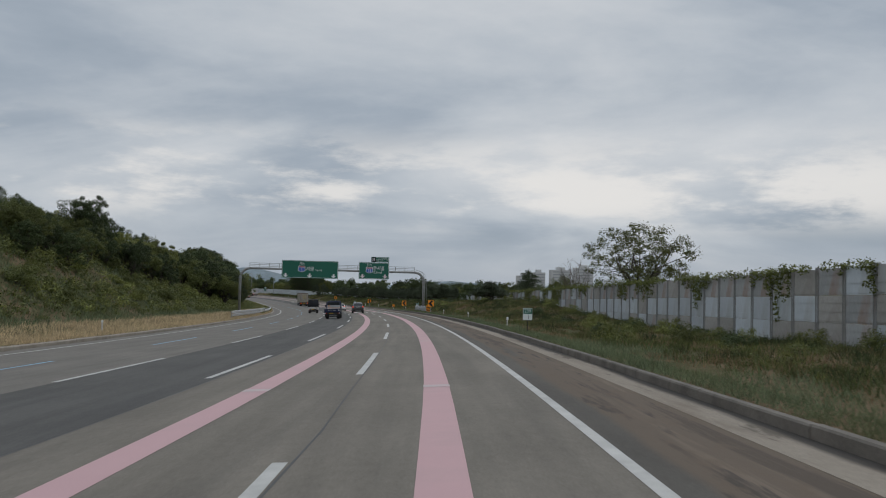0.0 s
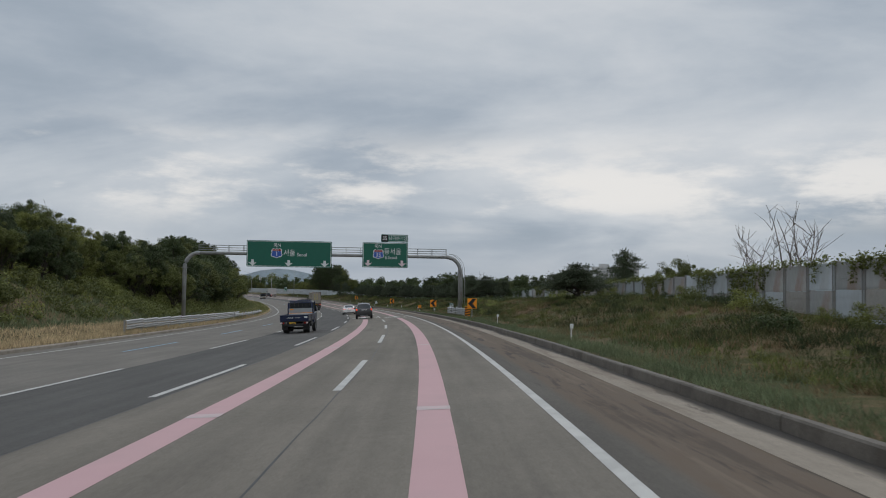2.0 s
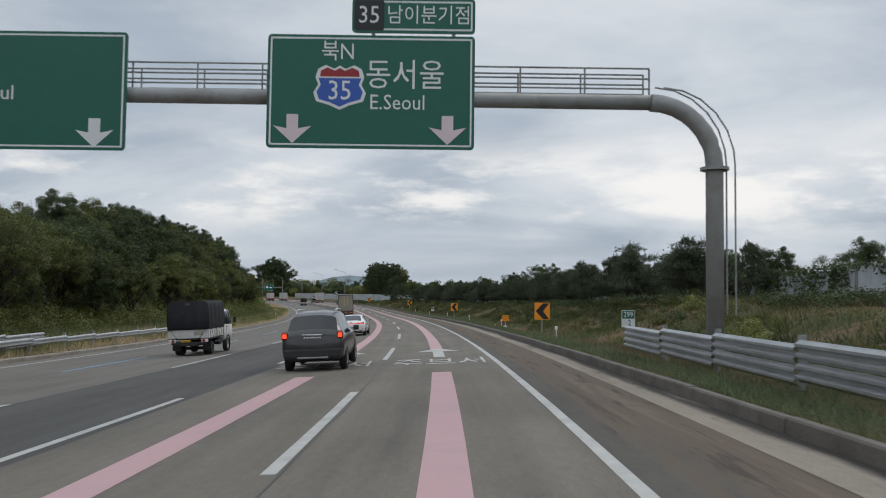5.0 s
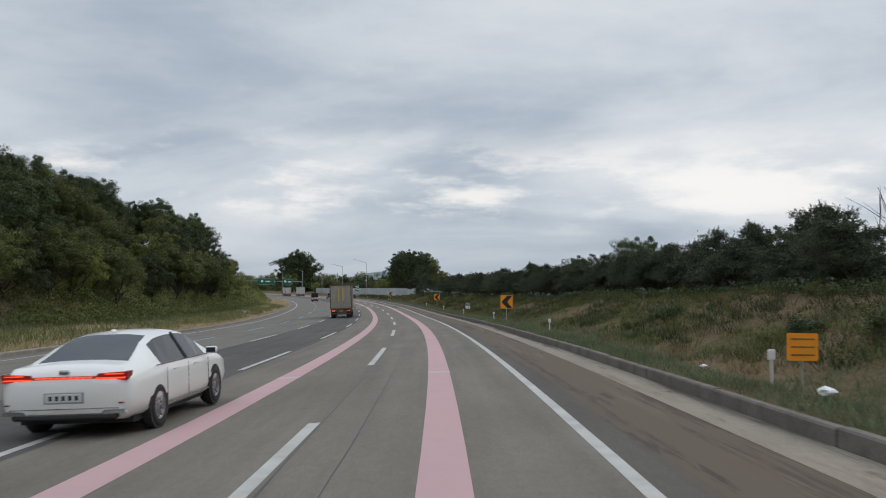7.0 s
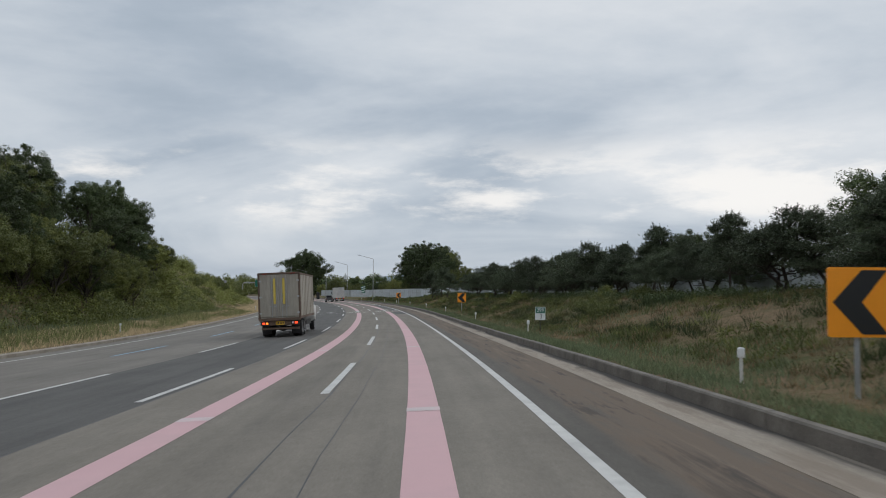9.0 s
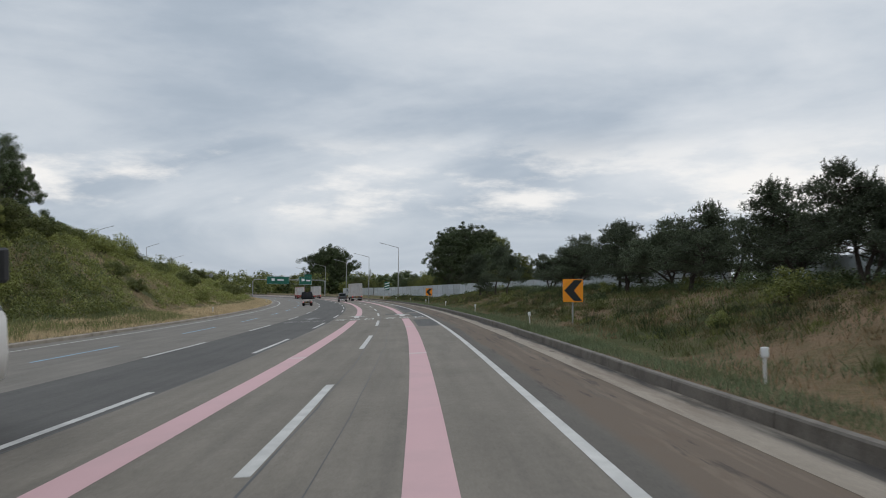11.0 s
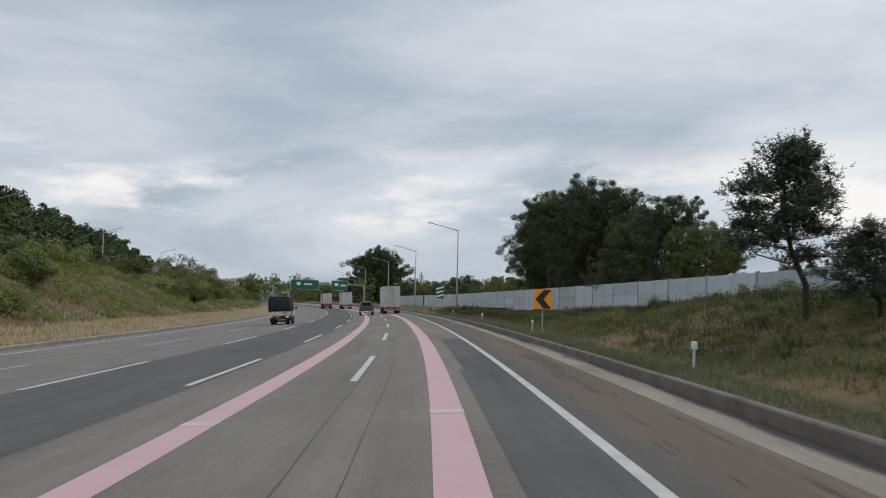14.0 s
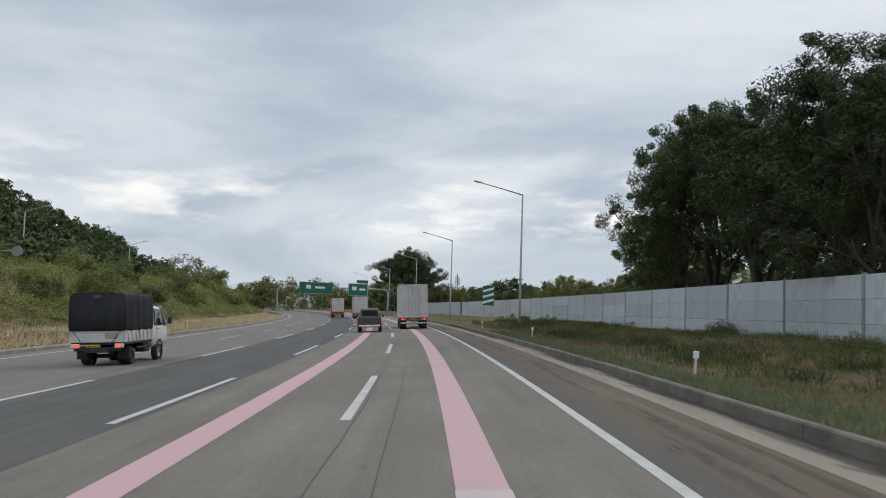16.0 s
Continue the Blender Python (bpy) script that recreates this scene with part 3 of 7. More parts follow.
def round_rect(x0, z0, x1, z1, r, n=4):
    pts = []
    for cx, cz, a in ((x1 - r, z1 - r, 0), (x0 + r, z1 - r, 90), (x0 + r, z0 + r, 180), (x1 - r, z0 + r, 270)):
        for i in range(n + 1):
            t = radians(a + 90 * i / n)
            pts.append((cx + r * math.cos(t), cz + r * math.sin(t)))
    return pts


def lettering(name, text, size, material, parent, m, wide=1.0, depth=0.004):
    """Writing as a flat mesh, in the x, z plane of its pose, centred."""
    cu = bpy.data.curves.new(name, "FONT")
    cu.body, cu.size, cu.align_x, cu.align_y, cu.extrude = text, size, "CENTER", "CENTER", depth
    cu.resolution_u = 2
    tmp = bpy.data.objects.new(name, cu)
    scene.collection.objects.link(tmp)
    bpy.context.view_layer.update()
    me = bpy.data.meshes.new_from_object(tmp.evaluated_get(bpy.context.evaluated_depsgraph_get()))
    bpy.data.objects.remove(tmp)
    bpy.data.curves.remove(cu)
    me.materials.clear()
    me.materials.append(material)
    ob = new(name, me)
    ob.parent = parent
    ob.matrix_basis = m @ Matrix.Rotation(radians(90), 4, "X") @ Matrix.Diagonal((wide, 1, 1, 1))
    return ob


# ---- ground, carriageway, kerbs ----
def build_ground():
    us = [-900, -600, -400, -300, -240, -200, -180, -160, -145, -130, -118, -106, -95, -85, -75, -66, -58, -51, -45, -41, -38, -36, -34, -32, -30.5, -29, -27.5, -26, -25, -24, -23, -22, -21, -20, -19.2, -18.62, -18.4,
          -10, 0, 4.25, 4.34, 4.8, 5.4, 6.2, 7, 8, 9, 10, 11, 12, 13, 14, 15.5, 17, 20, 25, 32, 45, 70, 95, 120, 150, 180, 215, 250, 290, 340, 420, 900, 2600]
    ss = [-420, -250, -150, -100, -70] + list(np.arange(-50, 560, 2.5)) + list(np.arange(560, 960, 10.0)) + [970, 1050, 1200, 1500, 2000, 2600]
    verts = [rp(s, u, ground_z(s, u)) for s in ss for u in us]
    k = len(us)
    faces = [(i * k + j, i * k + j + 1, (i + 1) * k + j + 1, (i + 1) * k + j) for i in range(len(ss) - 1) for j in range(k - 1)]
    ob = mesh_object("ground", verts, faces, M_GROUND, None, True)
    return tagged(ob, "rough verge of green and dry grass over brown soil", "ground", kind="structure")


build_ground()
R_END = 860
road = strip("road", [(ROAD_L, 0), (-14, 0), (-8.95, 0)], -60, R_END, 6, M_LIGHT, kind="structure")
tagged(road, "wide worn asphalt motorway carriageway with lane markings", "road")
tagged(strip("road_middle_lane", [(-8.95, 0), (-7, 0), (-5.15, 0)], -60, R_END, 6, M_DARK, road), "darker resurfaced asphalt strip")
strip("road_near_lanes", [(-5.15, 0), (-1.8, 0), (1.8, 0)], -60, R_END, 6, M_ASPH, road)
tagged(strip("shoulder", [(1.8, 0), (2.7, 0), (ROAD_R, 0)], -60, R_END, 6, M_SHOULDER, road), "hard shoulder stained with brown soil")
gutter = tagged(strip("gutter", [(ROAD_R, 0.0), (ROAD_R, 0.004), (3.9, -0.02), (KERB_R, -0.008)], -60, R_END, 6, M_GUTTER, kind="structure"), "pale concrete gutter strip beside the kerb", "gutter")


def build_kerbs():
    """Kerbs of cast lengths, each a piece of its own."""
    prof_r = [(KERB_R, -0.1), (KERB_R + 0.008, 0.175), (KERB_R + 0.03, 0.20), (KERB_R + 0.14, 0.20), (KERB_R + 0.15, -0.1)]
    prof_l = [(KERB_L - 0.32, -0.1), (KERB_L - 0.30, 0.20), (KERB_L - 0.05, 0.20), (KERB_L, 0.15), (KERB_L, -0.1)]
    for name, prof, label in (("kerb", prof_r, "weathered concrete kerb along the shoulder"), ("kerb_median", prof_l, "low concrete kerb beside dry grass")):
        stone = M_KERB if name == "kerb" else M_KERB_PALE
        far = strip(name, prof, 420, R_END, 20, stone)
        tagged(far, label, "kerb", kind="structure")
        for i in range(110):
            s = -20 + i * 4.0
            if s >= 420:
                break
            piece = kerb_piece(prof, s + 0.012, s + 3.988, stone)
            ob = new("kerbstone", piece)
            ob.parent = far


def kerb_piece(prof, a, b, stone):
    me = bpy.data.meshes.new("kerbstone")
    w = random.uniform(-0.008, 0.008)
    vs = []
    for s in (a, b):
        low = 0.2 - kerb_height(s) if prof[0][0] > 0 else 0.0
        vs += [tuple(rp(s, u + w, road_z(u) + dz + w - (low if dz > 0 else 0.0))) for u, dz in prof]
    k = len(prof)
    fs = [(j, j + 1, k + j + 1, k + j) for j in range(k - 1)] + [tuple(range(k))[::-1], tuple(range(k, 2 * k))]
    me.from_pydata(vs, [], fs)
    me.materials.append(stone)
    return me


build_kerbs()


# ---- markings ----
def build_markings():
    h = 0.004
    strip("edge_line", [(1.715, 0), (1.875, 0)], -60, R_END, 4, M_WHITE, road, h)
    strip("edge_line_median", [(-16.85, 0), (-16.67, 0)], -60, R_END, 4, M_WHITE, road, h)
    for u, mt, first, length, width in ((-1.8, M_WHITE, -21.5, 8.8, 0.17), (-5.4, M_WHITE, -21.5 + D2_SHIFT, 8.8, 0.16), (-9.0, M_WHITE, -21.5 + D3_SHIFT, 8.8, 0.16), (-12.7, M_BLUE_LINE, -21.5 + D4_SHIFT, 8.8, 0.16)):
        for i in range(32):
            s = first + 20 * i
            if s + length < -10:
                continue
            strip("lane_dash", [(u - width / 2, 0), (u + width / 2, 0)], s, s + length, 3, mt, road, h)
    for u, gaps in ((0.09, ((-60, 132.0), (144.6, 309.4), (322.3, R_END))), (-3.5, ((-60, 132.0), (144.6, 309.4), (321.6, R_END)))):
        for a, b in gaps:
            band(a, b, u, h)
            s = a + (15.0 if a < 0 else 10.5)
            while s < min(b, 420):
                if s > -5:
                    w = u + drift(s)
                    strip("band_joint", [(w - 0.265, 0), (w + 0.265, 0)], s, s + 0.45, 1, M_PALEPINK, road, h + 0.004)
                s += 20.0
    # arrows and the two words at the branch
    for s_word, s_arrow in ((134.0, 139.0), (310.0, 315.6)):
        for u in (0.07, -3.55):
            arrow(s_arrow, u)
            word(s_word, u)
    arrow(314.9, -7.15, M_FADED)
    word(309.4, -7.15, M_FADED)
    # repairs and sealed joints
    for a, b, u0, u1 in ((295.2, 306.5, 0.5, 1.72), (311.5, 323.0, 0.78, 1.72), (321.0, 324.6, -1.2, -0.2), (326, 341, 0.62, 1.72), (341, 358, 0.75, 1.72)):
        strip("repair_patch", [(u0, 0), (u1, 0)], a, b, 3, M_PATCH, road, 0.002)
    for a, b, u, w in ((-10, 420, -1.68, 0.018), (150, 420, -1.06, 0.012), (-10, 420, -5.16, 0.02)):
        wavy(a, b, u, w)


def drift(s):
    """How far the painted guide bands wander off the lane's middle."""
    return float(np.interp(s, (0, 5, 15, 30, 47, 92, 172, 207, 279, 337, 360, 371, 420), (-0.20, -0.19, -0.11, -0.06, -0.03, -0.04, -0.04, 0.01, -0.04, -0.01, -0.06, -0.12, -0.13)))


def band(a, b, u, h):
    verts, faces, n = [], [], max(1, round((b - a) / 4))
    for i in range(n + 1):
        s = a + (b - a) * i / n
        w = u + drift(s)
        verts += [rp(s, w - 0.255, road_z(w - 0.255) + h), rp(s, w + 0.255, road_z(w + 0.255) + h)]
        if i:
            faces.append((2 * i - 2, 2 * i - 1, 2 * i + 1, 2 * i))
    mesh_object("guide_band", verts, faces, M_PINK, road)


def wavy(a, b, u, w):
    n = int((b - a) / 1.5)
    verts, faces = [], []
    for i in range(n + 1):
        s = a + (b - a) * i / n
        d = u + 0.07 * noise.noise(Vector((s * 0.12, u, 0))) + 0.03 * noise.noise(Vector((s * 0.9, u, 4)))
        ww = w * (0.5 + 0.9 * abs(noise.noise(Vector((s * 0.35, u, 8)))))
        verts += [rp(s, d - ww, road_z(d) + 0.0025), rp(s, d + ww, road_z(d) + 0.0025)]
        if i:
            faces.append((2 * i - 2, 2 * i - 1, 2 * i + 1, 2 * i))
    mesh_object("sealed_joint", verts, faces, M_SEAL, road)


def arrow(s, u, paint=M_WHITE):
    pts = [(-0.2, 0), (0.2, 0), (0.2, 3.8), (0.82, 3.8), (0, 6.2), (-0.82, 3.8), (-0.2, 3.8)]
    verts = [rp(s + y, u + x, road_z(u + x) + 0.004) for x, y in pts]
    mesh_object("road_arrow", verts, [tuple(range(7))], paint, road)


def word(s, u, paint=M_WHITE):
    t = tilt(s + 1.7, u)
    ob = lettering("road_word", "\uc911\ubd80\uc120", 1.0, paint, road, t, 1.0, 0.0)
    w = max(v.co.x for v in ob.data.vertices) - min(v.co.x for v in ob.data.vertices)
    hh = max(v.co.y for v in ob.data.vertices) - min(v.co.y for v in ob.data.vertices)
    ob.matrix_basis = t @ Matrix.Translation((0, 0, 0.004)) @ Matrix.Diagonal((2.9 / w, 3.3 / hh, 1, 1))


D2_SHIFT, D3_SHIFT, D4_SHIFT = 0.0, 0.0, 0.0
build_markings()


# ---- roadside fixtures ----
def empty(name, m, label, category, group=""):
    ob = new(name)
    ob.empty_display_size = 0.3
    ob.matrix_basis = m
    return tagged(ob, label, category, group)


def build_noise_barrier():
    """Post-and-panel noise wall; its stretches differ in age."""
    stretches = ((-12, 134.4, 2.0, 3.05, 3, "weathered grey and rusty noise barrier with steel posts", True),
                 (134.4, 289, 5.0, 3.0, 2, "pale noise barrier half hidden behind pines", False),
                 (289, 520, 6.2, 2.65, 3, "clean pale grey metal noise barrier with steel posts", False))
    for a, b, pitch, high, rows, label, old in stretches:
        root = tagged(empty("noise_barrier", Matrix.Identity(4), label, "noise barrier"), kind="structure")
        n = int((b - a) / pitch)
        bm = bmesh.new()
        for x in (-0.085, 0.085):
            box_bm(bm, 0, x, high / 2 - 0.25, 0.20 if old else 0.13, 0.014, high + 0.62)
        box_bm(bm, 0, 0, high / 2 - 0.25, 0.012, 0.16, high + 0.62)
        post = bpy.data.meshes.new("post")
        bm.to_mesh(post)
        bm.free()
        post.materials.append(M_GPAINT)
        panels = {}
        ph = high / rows
        for kind, mt in (("a", M_PANEL), ("r", M_PANEL_RUST), ("c", M_PANEL_CONC)):
            bm = bmesh.new()
            box_bm(bm, 0, 0, 0, 0.10, pitch - 0.02, ph - 0.012)
            k = 7 if not old else 3
            for i in range(k):
                box_bm(bm, -0.053, 0, (i + 0.5) * ph / k - ph / 2, 0.018 if old else 0.010, pitch - 0.2, ph / k * 0.6)
            me = bpy.data.meshes.new("panel")
            bm.to_mesh(me)
            bm.free()
            me.materials.append(mt)
            panels[kind] = me
        for i in range(n + 1):
            s = a + i * pitch
            top = barrier_top(s)
            share("post", post, root, at(s, 15.0, top - high))
            if i == n:
                break
            t2 = barrier_top(s + pitch / 2)
            for r in range(rows):
                kind = "a"
                if old:
                    kind = "r" if r == rows - 1 and random.random() < 0.75 or random.random() < 0.06 else random.choice("aaacc")
                m = at(s + pitch / 2, 15.0 + random.uniform(-0.008, 0.008), t2 - high + (r + 0.5) * ph)
                share("panel", panels[kind], root, m)
    far = strip_wall("noise_barrier", 520, 580)
    tagged(far, "distant pale grey noise barrier along the road", "noise barrier", kind="structure")


def barrier_top(s):
    return 3.30 + 0.05 * math.sin(s * 0.02) + 0.12 * smooth(300, 430, s)


def strip_wall(name, a, b):
    verts, faces = [], []
    n = int((b - a) / 10)
    for i in range(n + 1):
        s = a + (b - a) * i / n
        for u, z in ((14.95, 0.4), (14.95, 3.4), (15.05, 3.4), (15.05, 0.4)):
            verts.append(rp(s, u, z))
    for i in range(n):
        for j in range(3):
            q = i * 4 + j
            faces.append((q, q + 1, q + 5, q + 4))
    return mesh_object(name, verts, faces, M_PANEL)


def sign_panel(parent, u0, u1, z0, z1, name="sign_panel", rim=True):
    p = part(name, plate(round_rect(u0, z0, u1, z1, 0.09), -0.32, -0.27), M_SIGNG, parent)
    if rim:
        bm = bmesh.new()
        for (a, b, c, d) in ((u0 + 0.06, z0 + 0.06, u1 - 0.06, z0 + 0.10), (u0 + 0.06, z1 - 0.10, u1 - 0.06, z1 - 0.06), (u0 + 0.06, z0 + 0.06, u0 + 0.10, z1 - 0.06), (u1 - 0.10, z0 + 0.06, u1 - 0.06, z1 - 0.06)):
            box_bm(bm, (a + c) / 2, -0.3225, (b + d) / 2, c - a, 0.005, d - b)
        part("border", bm, M_SIGNW, p, "thin white sign border")
    bm = bmesh.new()
    for k in range(3):
        box_bm(bm, (u0 + u1) / 2, -0.24, z0 + (k + 0.5) * (z1 - z0) / 3, (u1 - u0) * 0.94, 0.06, 0.07)
    part("back_rail", bm, M_ALU, p)
    return p


def shield(parent, x, z, text):
    """Route shield: white edge, red crown, blue field, the number."""
    def outline(k):
        pts = [(-0.46, 0.36), (-0.30, 0.44), (-0.12, 0.36), (0, 0.43), (0.12, 0.36), (0.30, 0.44), (0.46, 0.36), (0.52, 0.18), (0.46, 0.02), (0.56, -0.16), (0.50, -0.34), (0.22, -0.42), (0, -0.52), (-0.22, -0.42), (-0.50, -0.34), (-0.56, -0.16), (-0.46, 0.02), (-0.52, 0.18)]
        return [(x + k * a, z + k * b) for a, b in pts]
    part("shield", plate(outline(1.05), -0.327, -0.32), M_SIGNW, parent, "white-edged route shield")
    part("shield_field", plate(outline(0.92)[7:18], -0.331, -0.327), M_SIGNB, parent)
    part("shield_crown", plate(outline(0.92)[:7] + [(x + 0.44, z + 0.20), (x - 0.44, z + 0.20)], -0.331, -0.327), M_SIGNR, parent)
    lettering("writing", text, 0.62, M_SIGNW, parent, Matrix.Translation((x, -0.334, z - 0.13)), 0.9)


def lane_arrow(parent, x, z, mt):
    pts = [(-0.13, 0.32), (0.13, 0.32), (0.13, 0.0), (0.42, 0.06), (0, -0.33), (-0.42, 0.06), (-0.13, 0.0)]
    part("arrow", plate([(x + a, z + b) for a, b in pts], -0.328, -0.32), mt, parent)


def build_gantry():
    root = empty("sign_gantry", at(128.5, 0, 0), "grey steel overhead gantry with large green direction signs", "sign gantry")
    zl, zr = ground_z(128.5, -21.7), ground_z(128.5, 6.15)
    bm = bmesh.new()
    path = [(6.15, 0, zr - 0.3), (6.15, 0, 4.95)]
    arc = [(6.15 - 1.45 + 1.45 * math.cos(a), 0, 4.95 + 1.45 * math.sin(a)) for a in np.linspace(0, math.pi / 2, 9)][1:]
    tube_bm(bm, path + arc, 0.2, 14)
    part("post", bm, M_GPAINT, root, shade=True)
    bm = bmesh.new()
    arc = [(-21.7 + 1.45 - 1.45 * math.cos(a), 0, 4.95 + 1.45 * math.sin(a)) for a in np.linspace(0, math.pi / 2, 9)][1:]
    tube_bm(bm, [(-21.7, 0, zl - 0.3), (-21.7, 0, 4.95)] + arc, 0.2, 14)
    part("post", bm, M_GPAINT, root, shade=True)
    part("beam", tube([(-20.3, 0, 6.4), (-10, 0, 6.42), (4.75, 0, 6.4)], 0.17, 14), M_GPAINT, root, shade=True)
    for u in (-21.7, 6.15):
        bm = bmesh.new()
        bmesh.ops.create_cone(bm, cap_ends=True, segments=16, radius1=0.32, radius2=0.32, depth=0.07, matrix=Matrix.Translation((u, 0, 4.9)))
        part("flange", bm, M_GPAINT, root)
    # walkway and handrail
    part("walkway", box(-7.9, 0.42, 6.5, 25.2, 0.6, 0.05), M_GPAINT, root)
    for y in (0.14, 0.7):
        for z in (6.75, 6.98, 7.22):
            part("rail", tube([(-20.4, y, z), (4.7, y, z)], 0.022, 6), M_GPAINT, root)
        for i in range(18):
            u = -20.4 + 25.1 * i / 17
            part("stanchion", tube([(u, y, 6.5), (u, y, 7.22)], 0.022, 6), M_GPAINT, root)
    # ladder on the outer post
    for x in (6.42, 6.62):
        pts = [(x, 0, 1.6), (x, 0, 5.0)] + [(x - 1.62 + 1.62 * math.cos(a), 0, 5.0 + 1.75 * math.sin(a)) for a in np.linspace(0.2, math.pi / 2, 6)]
        part("ladder_rail", tube(pts, 0.02, 6), M_GPAINT, root)
    s1 = sign_panel(root, -15.58, -7.08, 5.10, 7.76)
    s2 = sign_panel(root, -3.95, 0.68, 5.21, 7.77)
    s3 = sign_panel(root, -2.08, 0.68, 7.83, 8.62)
    put = lambda sgn, text, x, z, size, mt=M_SIGNW, wide=0.9: lettering("writing", text, size, mt, sgn, Matrix.Translation((x, -0.324, z)), wide)
    px = lambda cx, cy: (-15.58 + (cx - 52) / 60.0, 7.76 - (cy - 95) / 62.5)
    put(s1, "\ubd81N", *px(233, 125), 0.50)
    shield(s1, *px(231, 172), "1")
    put(s1, "\uc11c\uc6b8", *px(307, 174), 0.74)
    put(s1, "Seoul", *px(383, 183), 0.46, M_SIGNW, 1.0)
    for cx in (88, 304, 521):
        lane_arrow(s1, *px(cx, 237), M_SIGNW)
    px = lambda cx, cy: (-3.95 + (cx - 748) / 60.5, 7.77 - (cy - 112) / 63.5)
    put(s2, "\ubd81N", *px(843, 137), 0.50)
    shield(s2, *px(846, 185), "35")
    put(s2, "\ub3d9\uc11c\uc6b8", *px(934, 171), 0.72)
    put(s2, "E.Seoul", *px(924, 209), 0.48)
    for cx in (783, 992):
        lane_arrow(s2, *px(cx, 247), M_SIGNP)
    part("number_field", plate(round_rect(-2.03, 7.88, -1.36, 8.57, 0.05), -0.326, -0.32), M_BLACK, s3)
    put(s3, "35", -1.70, 8.22, 0.56)
    put(s3, "\ub0a8\uc774\ubd84\uae30\uc810", -0.36, 8.22, 0.46)
    for u in (-1.6, 0.2):
        part("bracket", box(u, -0.26, 7.80, 0.08, 0.06, 0.2), M_GPAINT, root)
    for u in (-14.5, -11.3, -8.1, -3.2, -0.1):
        part("sign_hanger", box(u, -0.2, 6.4, 0.12, 0.12, 2.2), M_GPAINT, root)


def build_chevrons():
    for s, u, bottom in ((117, 6.0, 1.15), (155.8, 6.1, 1.10), (213, 5.9, 1.22), (284.3, 6.55, 1.45), (359, 5.55, 1.45)):
        g = ground_z(s, u)
        root = empty("chevron_sign", at(s, u, 0), "amber bend marker sign with black chevron on post", "road sign", "bend marker signs")
        b = bottom + 0.04
        panel = part("sign_panel", plate(round_rect(-0.42, b, 0.42, b + 0.94, 0.04), -0.05, -0.02), M_AMBER, root)
        pts = [(-0.36, b + 0.47), (0.04, b + 0.90), (0.39, b + 0.90), (0.04, b + 0.47), (0.39, b + 0.04), (0.04, b + 0.04)]
        part("chevron", plate(pts, -0.056, -0.05), M_BLACK, panel)
        part("post", tube([(0, 0.02, g - 0.3), (0, 0.02, b + 0.88)], 0.035, 10), M_GALV, root)
        part("clamp", box(0, 0.0, b + 0.3, 0.14, 0.07, 0.06), M_GALV, root)
        part("clamp", box(0, 0.0, b + 0.75, 0.14, 0.07, 0.06), M_GALV, root)


